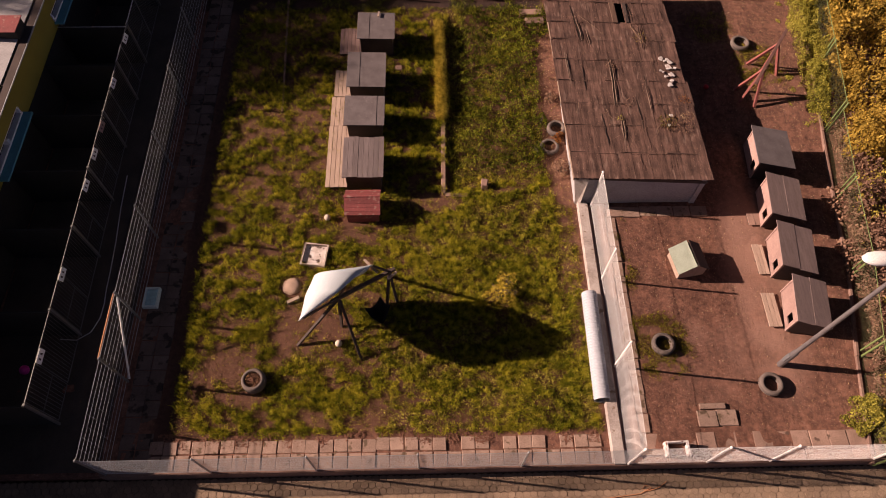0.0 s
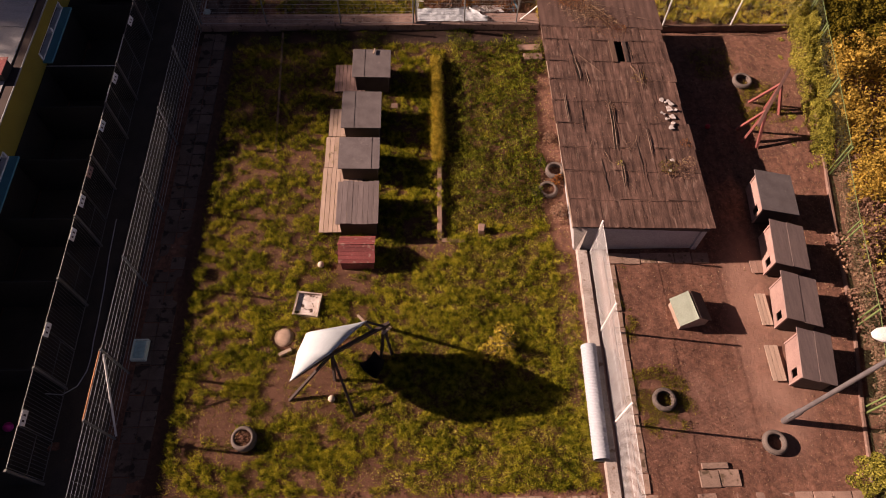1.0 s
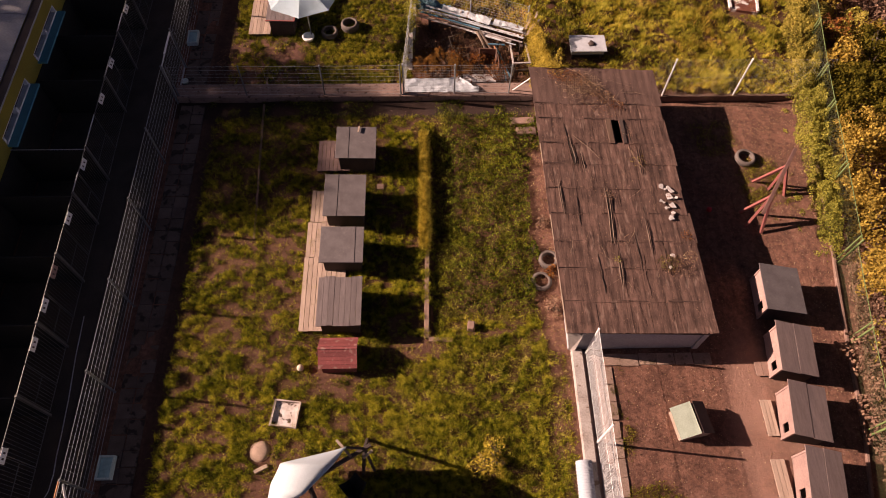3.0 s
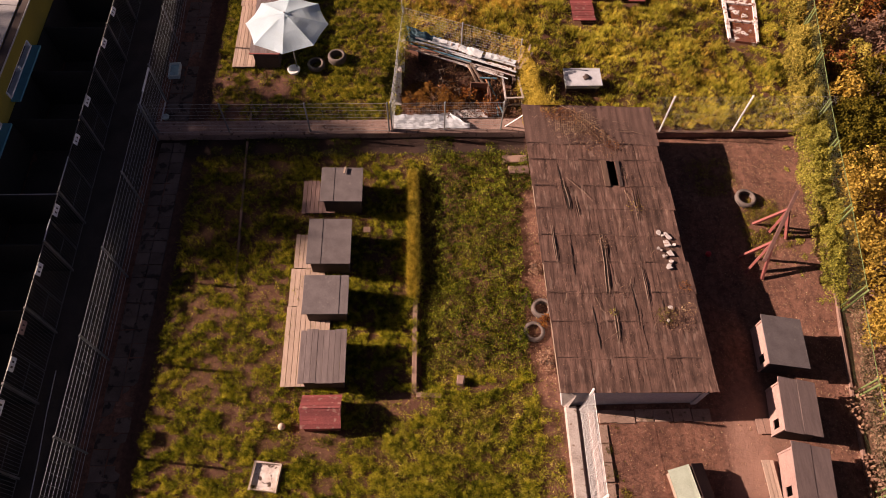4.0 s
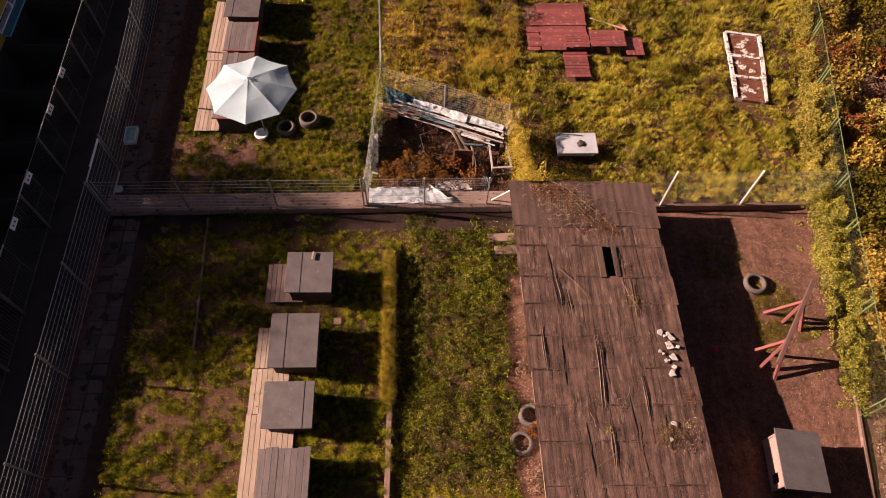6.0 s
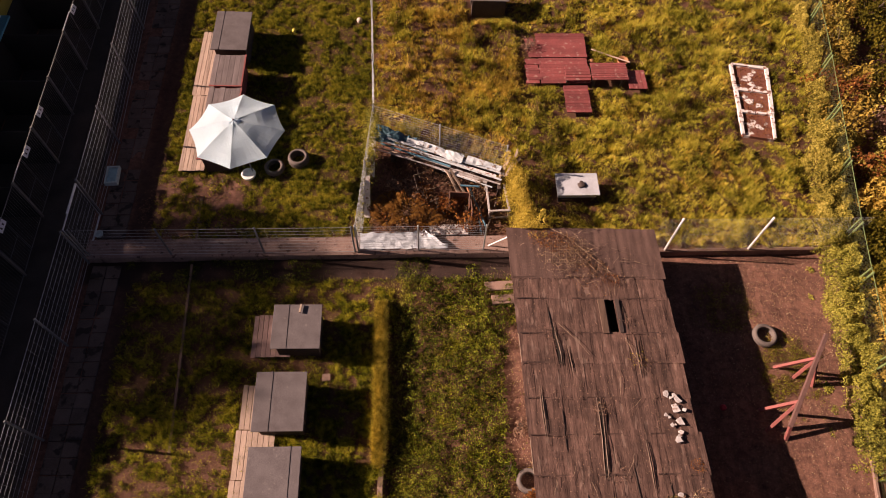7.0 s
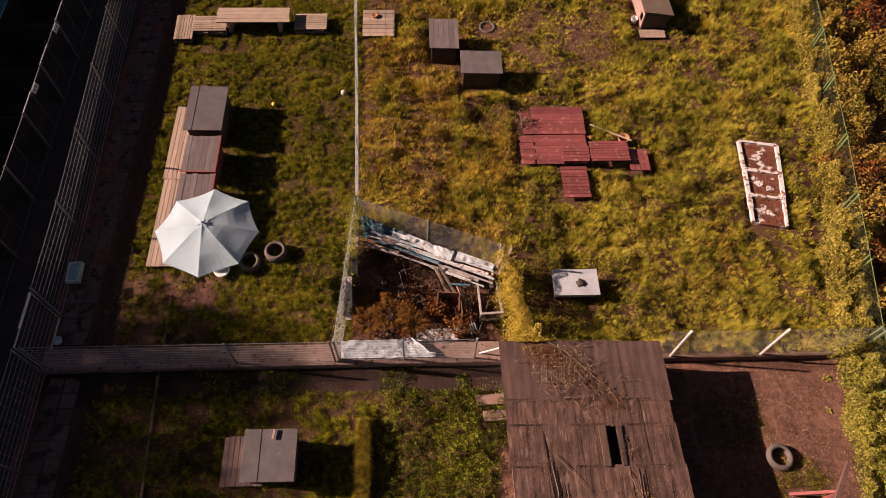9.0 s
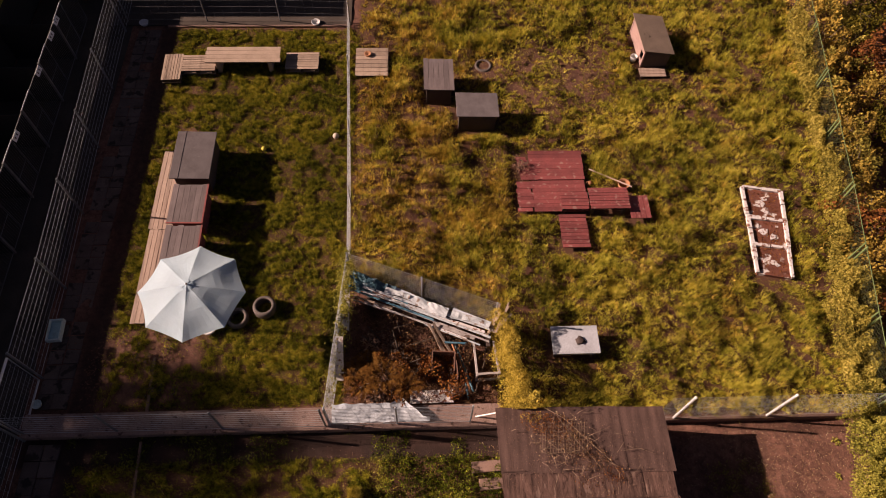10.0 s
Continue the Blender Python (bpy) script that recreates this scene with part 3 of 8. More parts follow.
# never in view; added only to shade the ground past the far fence
def unseen_block():
    b = tagged(empty("house"), "unseen rendered block added to shade the far end", "house")
    bm = bmesh.new()
    for lo, hi in (((-24, 37.6, -0.1), (-9.5, 37.85, 4.2)), ((-24, 49.75, -0.1), (-9.5, 50, 4.2)), ((-9.75, 37.85, -0.1), (-9.5, 49.75, 4.2)), ((-24, 37.85, -0.1), (-23.75, 49.75, 4.2))):
        add_box(bm, lo, hi)
    part("wall", bm, YELLOWWALL, b)
    part("roof", box((-24.2, 37.5, 4.2), (-9.4, 50.1, 4.35), bevel=0.02), SHEETROOF, b)


unseen_block()
GLASS = material("dark_window_glass", (0.03, 0.035, 0.04), 0.1, (0.02, 0.025, 0.03), 1, 10, 0.0, spec=0.5)
building()


# ---- fences ----
def wire_panel(a, b, z0, z1, horizontal, vertical, r=0.004, rv=0.0016):
    """Welded wire panel from a to b: horizontal rods at the given number, verticals at the given spacing."""
    bm = bmesh.new()
    a, b = Vector((*a, 0)), Vector((*b, 0))
    d = (b - a)
    for k in range(horizontal):
        z = z0 + (z1 - z0) * k / (horizontal - 1)
        add_rod(bm, a + Vector((0, 0, z)), b + Vector((0, 0, z)), r * (1.5 if k in (0, horizontal - 1) else 1), sides=4)
    if vertical:
        n = max(2, int(d.length / vertical))
        for k in range(1, n):
            p = a + d * k / n
            add_rod(bm, p + Vector((0, 0, z0)), p + Vector((0, 0, z1)), rv, sides=3)
    return bm


def chain_link(a, b, z0, z1, cell=0.07, r=0.0017):
    """Chain-link mesh from a to b: crossing slanted wires between a top and a bottom wire."""
    bm = bmesh.new()
    a, b = Vector((*a, 0)), Vector((*b, 0))
    L, h = (b - a).length, z1 - z0
    d = (b - a).normalized()
    up_ = Vector((0, 0, 1))
    step = cell * math.sqrt(2)
    for s in (1, -1):
        k = -h if s > 0 else 0.0
        while k < L + (0 if s > 0 else h):
            u0, u1 = k, k + s * h
            t0, t1 = 0.0, 1.0
            lo, hi = min(u0, u1), max(u0, u1)
            if hi > 0 and lo < L:
                ta = sorted(((0 - u0) / (u1 - u0), (L - u0) / (u1 - u0)))
                t0, t1 = max(0, ta[0]), min(1, ta[1])
                if t1 - t0 > 0.01:
                    add_rod(bm, a + d * (u0 + (u1 - u0) * t0) + up_ * (z0 + h * t0), a + d * (u0 + (u1 - u0) * t1) + up_ * (z0 + h * t1), r, sides=3)
            k += step
    for z in (z0, (z0 + z1) / 2, z1):
        add_rod(bm, a + up_ * z, b + up_ * z, r * 1.5, sides=4)
    return bm


def fence(name, points, z0, height, kind, post_mat, wire_mat, label, post_r=0.03, horizontals=9, vertical=0.1, posts=None, cell=0.07, wire_r=0.0017):
    f = tagged(empty(name), label, "fence")
    for i, (x, y) in enumerate(points):
        if posts is None or i in posts:
            bm = rod((x, y, z0 - 0.1), (x, y, z0 + height + 0.03), post_r)
            p = part("post", bm, post_mat, f)
            part("cap", rod((x, y, z0 + height + 0.03), (x, y, z0 + height + 0.06), post_r * 1.25, post_r * 0.6), post_mat, p)
    for a, b in zip(points, points[1:]):
        if kind == "rods":
            bm = wire_panel(a, b, z0 + 0.08, z0 + height, horizontals, vertical)
        else:
            bm = chain_link(a, b, z0 + 0.04, z0 + height, cell, wire_r)
        tagged(part("wire_panel", bm, wire_mat, f), kind="stuff")
    return f


west_posts = [(-8.08, y) for y in (3.51, 5.93, 7.7, 10.33, 12.9, 15.5, 18.05, 20.6)]
fence("wire_fence", west_posts, 0.0, 1.75, "rods", DARKSTEEL, STEEL, "tall galvanised rod fence along the kennel lane", 0.032, 10, 0.25)
fence("wire_fence", [(-8.08, 22.3), (-8.1, 25.0), (-8.2, 27.6), (-8.3, 30.2), (-8.4, 32.8), (-8.5, 35.6), (-8.6, 38.2)], 0.0, 1.75, "rods", DARKSTEEL, STEEL, "tall galvanised rod fence along the kennel lane", 0.032, 10, 0.25)
gate_n = tagged(empty("gate"), "galvanised rod gate with white top tube in the fence", "gate")
part("frame", tube([(-8.08, 20.7, 0.1), (-8.08, 20.7, 1.7), (-8.08, 22.2, 1.7), (-8.08, 22.2, 0.1), (-8.08, 20.7, 0.1)], 0.025), STEEL, gate_n)
part("top_rail", rod((-8.08, 21.2, 1.73), (-8.08, 22.2, 1.73), 0.03), WHITEPAINT, gate_n, "white painted rail")
part("mesh", wire_panel((-8.08, 20.72), (-8.08, 22.18), 0.15, 1.68, 9, 0.1), STEEL, gate_n)
gate_s = tagged(empty("gate"), "rod gate with orange top rail and white diagonal brace", "gate")
part("top_rail", rod((-8.12, 5.95, 1.72), (-8.12, 7.68, 1.72), 0.03), TERRACOTTA, gate_s, "orange painted rail")
part("brace", rod((-8.04, 7.62, 1.66), (-8.02, 5.98, 0.08), 0.028), WHITEPAINT, gate_s, "white diagonal brace")
fence("wire_fence", [(-8.08, 3.51), (-5.5, 3.51), (-2.9, 3.51), (-0.35, 3.51), (2.2, 3.51), (4.88, 3.51)], 0.16, 1.5, "rods", STEEL, STEEL, "galvanised wire fence on the front plinth wall", 0.025, 20, 0.07)
front_east = fence("chain_link_fence", [(4.88, 3.51), (6.86, 3.51), (8.46, 3.51), (11.1, 3.51)], 0.16, 1.6, "chain", WHITEPAINT, WIRE, "chain-link fence with white posts on the front plinth wall", 0.03, cell=0.06, wire_r=0.0026)
part("brace", rod((6.9, 3.54, 1.7), (8.43, 3.54, 0.2), 0.022), DARKSTEEL, front_east, "dark diagonal brace")
fence("chain_link_fence", [(4.9, 3.56), (4.93, 6.09), (4.93, 8.7), (4.93, 11.2)], 0.1, 1.74, "chain", WHITEPAINT, WIRE, "chain-link fence with white posts on the whitewashed wall", 0.03, posts=(1, 2, 3), cell=0.075, wire_r=0.0034)
fence("wire_fence", [(-8.0, 20.72), (-5.66, 20.72), (-2.98, 20.72), (-0.35, 20.72)], 0.2, 1.42, "rods", DARKSTEEL, STEEL, "galvanised rod fence on the low middle wall", 0.028, 9, 0.25)
fence("wire_fence", [(-0.25, 20.74), (1.5, 20.74), (3.4, 20.74)], 0.2, 1.4, "rods", STEEL, STEEL, "galvanised welded mesh side of the scrap pen", 0.025, 12, 0.06)
fence("chain_link_fence", [(8.3, 20.76), (8.86, 20.76), (11.4, 20.76), (14.3, 20.76)], 0.06, 1.7, "chain", WHITEPAINT, STEEL, "chain-link fence with white posts beside the felt-roofed shed", 0.032, posts=(1, 2), cell=0.07, wire_r=0.0015)
fence("wire_fence", [(-0.25, 20.78), (-0.05, 23.0), (0.15, 25.1)], 0.05, 1.55, "rods", STEEL, STEEL, "rusty welded mesh side of the scrap pen", 0.025, 12, 0.07)
fence("wire_fence", [(0.15, 25.1), (2.2, 24.3), (4.2, 23.5)], 0.05, 1.55, "rods", STEEL, STEEL, "welded mesh side of the scrap pen facing the meadow", 0.025, 14, 0.06)
fence("wire_fence", [(0.1, 25.2), (0.02, 27.8), (-0.08, 30.4), (-0.2, 33.2), (-0.3, 35.9)], 0.02, 1.05, "rods", STEEL, STEEL, "pale wire fence between lawn and meadow", 0.022, 8, 0.25)
fence("wire_fence", [(-8.5, 36.1), (-5.6, 36.1), (-2.9, 36.1), (-0.3, 36.0)], 0.05, 1.5, "rods", DARKSTEEL, DARKSTEEL, "dark rod fence along the far edge of the lawn", 0.025, 6, 0.3)
def green_fence(line, height, label):
    pts = []
    for (xa, ya), (xb, yb) in zip(line, line[1:]):
        n = max(1, round(math.hypot(xb - xa, yb - ya) / 2.5))
        pts += [(xa + (xb - xa) * k / n, ya + (yb - ya) * k / n) for k in range(n)]
    pts.append(line[-1])
    f = fence("chain_link_fence", pts, 0.0, height, "chain", GREENSTEEL, GREENWIRE, label, 0.03, cell=0.06)
    for (xa, ya), (xb, yb) in zip(pts, pts[1:]):
        part("second_post", rod((xa + 0.02, ya + 0.16, 0), (xa + 0.02, ya + 0.16, height + 0.02), 0.025), GREENSTEEL, f)
        part("top_tube", rod((xa, ya, height), (xb, yb, height), 0.011), GREENSTEEL, f)


green_fence(FENCE_E[:5], 1.15, "green chain-link fence with paired green posts")
green_fence(FENCE_E[4:], 1.4, "taller green chain-link fence overgrown with ivy")


# ---- felt-roofed shed ----
def shed():
    s = tagged(empty("shed"), "low whitewashed shed with a weathered corrugated felt roof and debris", "shed")
    bm = bmesh.new()
    for lo, hi in (((4.45, 11.35, -0.1), (8.0, 11.55, 1)), ((4.5, 20.4, -0.1), (7.85, 20.6, 1)), ((4.45, 11.55, -0.1), (4.6, 20.4, 1)), ((8.0, 11.3, -0.1), (8.15, 11.56, 1)), ((7.85, 11.55, -0.1), (8.0, 20.6, 1))):
        add_box(bm, lo, hi)
    for v in bm.verts:
        if v.co.z > 0.5:
            v.co.z = 1.52 - 0.045 * (v.co.x - 4)
    part("wall", bm, GREYWALL, s, "greyish white plastered wall")
    part("floor", box((4.45, 11.55, -0.1), (8.05, 20.45, 0.02)), ASPHALT, s)
    rows = [11.18, 12.1, 13.15, 14.04, 15.0, 15.92, 16.85, 17.66, 18.66, 19.3, 20.85]
    for j in range(len(rows) - 1):
        cols = [4.12, 5.3, 7.1, 8.22] if j == 9 else [4.12, 4.95, 5.8, 6.5, 7.4, 8.22] if j >= 7 else [4.12, 4.56, 4.96, 5.42, 5.9, 6.48, 6.92, 7.28, 7.75, 8.22]
        for i in range(len(cols) - 1):
            x0, x1 = cols[i] + random.uniform(-0.008, 0.008), cols[i + 1] + (0.04 if random.random() < 0.8 else -0.012)
            if i == 0:
                x0 = 4.1 + random.uniform(-0.02, 0.03)
            if i == len(cols) - 2:
                x1 = 8.24 + random.uniform(-0.05, 0.06)
            y0, y1 = rows[j] - 0.05, rows[j + 1] + random.uniform(0, 0.03)
            if j == 7 and i == 2:
                x1 = 6.52
            if j == 7 and i == 3:
                x0 = 6.74
            dip = random.uniform(-0.004, 0.004)
            bm = bmesh.new()
            nx = max(4, int((x1 - x0) / 0.04))
            rings = []
            tear = random.choice((0, 0, 0, 0.03, 0.06))
            for y in (y0, y0 * 0.75 + y1 * 0.25, (y0 + y1) / 2, y0 * 0.25 + y1 * 0.75, y1):
                row = []
                for k in range(nx + 1):
                    x = x0 + (x1 - x0) * k / nx
                    z = 1.16 + 0.035 * (x - 4.1) + 0.0024 * math.sin(x * 2 * math.pi / 0.235) + dip
                    z += 0.009 if y == y0 else 0.0
                    z += 0.005 * float(field(x * 9, y * 1.5, 1.0)) + 0.016 * float(field(x * 2.4, y * 2.4, 1.0, 3)) - 0.01 + (0.004 if i % 2 else 0)
                    yy = y + (random.uniform(-tear, tear) * 0.4 if y == y0 else 0)
                    row.append(bm.verts.new((x, yy, z)))
                rings.append(row)
            for a, b in zip(rings, rings[1:]):
                for k in range(nx):
                    bm.faces.new((a[k], a[k + 1], b[k + 1], b[k]))
            ext = bmesh.ops.extrude_face_region(bm, geom=bm.faces[:])
            bmesh.ops.translate(bm, vec=(0, 0, -0.018), verts=[v for v in ext["geom"] if isinstance(v, bmesh.types.BMVert)])
            bmesh.ops.recalc_face_normals(bm, faces=bm.faces[:])
            part("roof_sheet", bm, SMOOTHFELT if j == 9 else FELT, s)
    part("loose_board", box((6.3, 17.62, 1.262), (6.47, 18.62, 1.29), jitter=0.006), HOLEBOARD, s, "bare brown board beside the gap")
    part("loose_board", box((6.76, 17.64, 1.268), (6.86, 18.6, 1.305), jitter=0.006), DARKWOOD, s)
    # black strips laid on top stand in for the shade inside cracks
    for run in (((6.47, 14.3), (6.5, 13.6), (6.49, 12.92)), ((4.97, 15.63), (4.96, 14.56)), ((7.28, 13.83), (7.26, 13.5)), ((4.92, 18.5), (4.98, 17.8), (5.1, 17.06)), ((5.3, 13.6), (5.33, 12.3)), ((6.95, 18.5), (7.0, 17.7))):
        n = 5
        pts = [Vector((*run[min(int(q), len(run) - 2)], 0)).lerp(Vector((*run[min(int(q), len(run) - 2) + 1], 0)), q - min(int(q), len(run) - 2)) for q in [k * (len(run) - 1) / n for k in range(n + 1)]]
        pts = [(p.x + random.uniform(-0.015, 0.015), p.y, 1.176 + 0.035 * (p.x - 4.1)) for p in pts]
        part("tar_seam", tube(pts, [0.003] + [random.uniform(0.004, 0.013) for k in range(n - 1)] + [0.003], 5), SPLITBLACK, s, "black strip standing in for an open split's dark inside")
    # black ribbons draw wide splits together with the shadow bars along them
    for k, run in enumerate((((5.9, 15.9), (5.88, 15.4), (5.86, 14.95), (5.82, 14.3), (5.78, 13.9)), ((4.97, 17.95), (5.02, 17.5), (5.06, 17.1), (5.08, 16.75)), ((7.13, 17.4), (7.12, 16.9), (7.1, 16.4)), ((4.5, 16.2), (4.5, 15.6), (4.5, 14.95)), ((5.3, 17.3), (5.33, 16.8), (5.34, 16.5)), ((6.9, 14.8), (6.9, 14.2), (6.88, 13.6)), ((5.88, 13.5), (5.87, 13.0), (5.84, 12.5)))):
        wide = (0.036, 0.045, 0.03, 0.02, 0.018, 0.02, 0.022)[k]
        m = len(run)
        zed = [1.186 + 0.035 * (x - 4.1) for x, y in run]
        gap = bmesh.new()
        sides = []
        for i, (x, y) in enumerate(run):
            w = wide * (0.15 if i in (0, m - 1) else random.uniform(0.6, 1.1))
            sides.append([gap.verts.new((x + e * w, y, zed[i] + 0.006 * abs(e))) for e in (-1, -0.4, 0.5, 1)])
        for p, q in zip(sides, sides[1:]):
            for i in range(3):
                gap.faces.new((p[i], p[i + 1], q[i + 1], q[i]))
        part("open_split", gap, SPLITBLACK, s, "black ribbon for a gaping split and the shadow beside it")
        for e in (-1, 1):
            lip = [(x + e * wide * random.uniform(0.9, 1.5) + random.uniform(-0.012, 0.012), y, zed[i] + 0.012) for i, (x, y) in enumerate(run)]
            part("curled_lip", tube(lip, [0.003] + [random.uniform(0.006, 0.014) for i in range(m - 2)] + [0.003], 5), FRAYED if (k + e) % 3 else FELT, s, "frayed pale edge of torn felt")
    for x, y, L in ((5.99, 14.3, 1.5), (5.03, 16.7, 0.9), (7.06, 16.9, 0.75), (6.56, 12.2, 1.2)):
        pts = [(x + 0.015 * math.sin(9 * t + x), y + L * t, 1.185 + 0.035 * (x - 4.1)) for t in (0, 0.25, 0.5, 0.75, 1)]
        part("felt_crease", tube(pts, [0.003, 0.007, 0.005, 0.008, 0.003], 5), FELT, s)
    for y in rows[1:-1]:
        for x0, x1 in ((4.13, 5.6), (5.62, 7.0), (7.02, 8.2)):
            if abs(y - 17.66) < 0.1 and x0 == 5.62:
                x1 = 6.5
            if random.random() < 0.95:
                w = random.uniform(0.012, 0.028)
                part("felt_lap", box((x0, y - w, 1.18 + 0.035 * (x0 - 4.1)), (x1, y + 0.01, 1.196 + 0.035 * (x0 - 4.1)), pose(0, 0, 0), jitter=0.008), LAPFELT, s)
    for k in range(50):
        x, y, L, w = random.uniform(4.25, 8.1), random.uniform(11.3, 18.6), random.uniform(0.25, 0.95), random.uniform(0.004, 0.013)
        if 6.2 < x < 6.95 and 16.6 < y < 18.8:
            continue
        pts = [(x + 0.006 * math.sin(k + 6 * t), y + L * t, 1.174 + 0.035 * (x - 4.1)) for t in (0, 0.35, 0.7, 1)]
        st = tube(pts, [w * 0.4, w, w * 0.8, w * 0.3], 6)
        for v in st.verts:
            zc = 1.174 + 0.035 * (x - 4.1)
            v.co.z = zc + (v.co.z - zc) * 0.2 + 0.003
        part("felt_streak", st, DARKFELT, s)
    part("fascia", box((4.2, 11.2, 1.0), (8.15, 11.26, 1.14), bevel=0.01), DARKWOOD, s)
    part("fascia", box((4.135, 11.2, 0.97), (4.17, 20.7, 1.135), jitter=0.006), TANROOF, s, "weathered edge board")
    pier = bmesh.new()
    ring = [[pier.verts.new((x, y, z)) for x, y in plan] for z, plan in ((-0.1, ((4.5, 11.33), (4.6, 11.24), (4.6, 11.345), (4.5, 11.345))), (1.44, ((4.2, 11.335), (4.6, 11.2), (4.6, 11.345), (4.2, 11.345))))]
    for k in range(4):
        pier.faces.new((ring[0][k], ring[0][(k + 1) % 4], ring[1][(k + 1) % 4], ring[1][k]))
    pier.faces.new(ring[0][::-1])
    pier.faces.new(ring[1])
    part("buttress", pier, WHITEWASH, s, "whitewashed end pier")
    for o in s.children:
        if o.name.split(".")[0] not in ("wall", "floor", "buttress"):
            o.data.transform(ROOF_FALL)
    return s


# the roof's own plan and fall, for all that lies on it
ROOF_FALL = Matrix(((1, -0.021, 0, 0.284), (0, 0.9733, 0, 0.387), (-0.08, 0, 1, 0.715), (0, 0, 0, 1)))
shed()


# ---- dog houses ----
def boards(parent, name, x0, x1, y0, y1, z, thick, n, mat, along="y", gap=0.012, slope=0.0, jitter=0.006):
    """n boards side by side, lying along y or x; slope: rise per metre of x."""
    for k in range(n):
        bm = bmesh.new()
        j = random.uniform(-jitter, jitter)
        if along == "y":
            a, b = x0 + (x1 - x0) * k / n + gap / 2, x0 + (x1 - x0) * (k + 1) / n - gap / 2
            add_box(bm, (a, y0 + j, z), (b, y1 + j * 2, z + thick + j * 0.4))
        else:
            a, b = y0 + (y1 - y0) * k / n + gap / 2, y0 + (y1 - y0) * (k + 1) / n - gap / 2
            add_box(bm, (x0 + j, a, z), (x1 + j * 2, b, z + thick + j * 0.4))
        for v in bm.verts:
            v.co.z += slope * (v.co.x - x0)
        part(name, bm, mat, parent)


def platform(x0, x1, y0, y1, z, n, mat, label, along="y", category="platform", name="platform", group=""):
    p = tagged(empty(name), label, category, group)
    boards(p, "board", x0, x1, y0, y1, z - 0.025, 0.025, n, mat, along)
    for k in range(3):
        if along == "y":
            y = y0 + 0.05 + (y1 - y0 - 0.2) * k / 2
            part("bearer", box((x0 + 0.02, y, -0.02), (x1 - 0.02, y + 0.1, z - 0.03)), DARKWOOD, p)
        else:
            x = x0 + 0.05 + (x1 - x0 - 0.2) * k / 2
            part("bearer", box((x, y0 + 0.02, -0.02), (x + 0.1, y1 - 0.02, z - 0.03)), DARKWOOD, p)
    return p


def flat_house(x0, x1, y0, y1, z, roof_mat, label, seam=None, planks=0, body=DARKWOOD, rise=-0.04, base=0.0, trim=None):
    """A box-shaped kennel with an overhanging lean-to roof, a doorway in one side."""
    h = tagged(empty("dog_house"), label, "dog house", "dog houses")
    o = 0.09
    bx0, bx1, by0, by1, t = x0 + o, x1 - o, y0 + o + 0.03, y1 - o, 0.03
    zt = z - 0.05 - abs(rise)
    bm = bmesh.new()
    add_box(bm, (bx1 - t, by0, base), (bx1, by1, zt))
    add_box(bm, (bx0 + t, by0, base), (bx1 - t, by0 + t, zt))
    add_box(bm, (bx0 + t, by1 - t, base), (bx1 - t, by1, zt))
    dy = (by0 + by1) / 2
    add_box(bm, (bx0, by0, base), (bx0 + t, dy - 0.2, zt))
    add_box(bm, (bx0, dy + 0.2, base), (bx0 + t, by1, zt))
    add_box(bm, (bx0, dy - 0.2, zt - 0.2), (bx0 + t, dy + 0.2, zt))
    part("body", bm, body, h)
    part("floor", box((bx0 + t, by0 + t, base), (bx1 - t, by1 - t, base + 0.03)), DECK, h)
    L = x1 - x0
    if planks:
        boards(h, "roof_board", x0, x1, y0, y1, z - 0.03, 0.025, planks, roof_mat, "y", 0.006, rise / L, 0.012)
    else:
        bm = box((x0, y0, z - 0.03), (x1, y1, z), bevel=0.006)
        for v in bm.verts:
            v.co.z += rise * (v.co.x - x0) / L
        part("roof", bm, roof_mat, h)
        if seam:
            bm = box((seam, y0 - 0.004, z + 0.001), (seam + 0.025, y1 + 0.004, z + 0.01))
            for v in bm.verts:
                v.co.z += rise * (v.co.x - x0) / L
            part("seam", bm, roof_mat, h)
    if trim:
        bm = bmesh.new()
        add_box(bm, (x1 - 0.03, y0 - 0.015, z + 0.0), (x1 + 0.015, y1 + 0.015, z + 0.025))
        add_box(bm, (x0, y0 - 0.02, z + 0.0), (x1 - 0.03, y0 + 0.025, z + 0.025))
        for v in bm.verts:
            v.co.z += rise * (v.co.x - x0) / L
        part("trim", bm, trim, h, "red painted edge trim")
    return h


platform(-3.22, -1.95, 11.97, 14.36, 0.15, 9, DECK, "pale timber deck in front of the dog houses", group="decks")
platform(-3.2, -2.2, 14.38, 15.6, 0.15, 7, DECK, "pale timber deck in front of the dog houses", group="decks")
platform(-3.14, -2.2, 15.62, 16.78, 0.16, 7, DECK, "weathered timber deck in front of the dog houses", group="decks")
platform(-3.06, -2.0, 17.56, 18.78, 0.16, 8, PINKBOARD, "reddish timber deck beside a dog house", group="decks")
flat_house(-2.38, -1.1, 17.5, 18.76, 0.92, GREYROOF, "dark wooden dog house with grey felt roof", seam=-2.0, base=0.0)
flat_house(-2.64, -1.37, 15.36, 16.88, 0.92, GREYROOF, "dark wooden dog house with plain grey felt roof", seam=-2.25)
flat_house(-2.65, -1.38, 13.79, 15.0, 0.9, GREYROOF, "dark wooden dog house with grey felt roof", seam=-1.66)
flat_house(-2.61, -1.37, 11.82, 13.33, 0.9, PLANKROOF, "dark wooden dog house with grey boarded roof", planks=8)


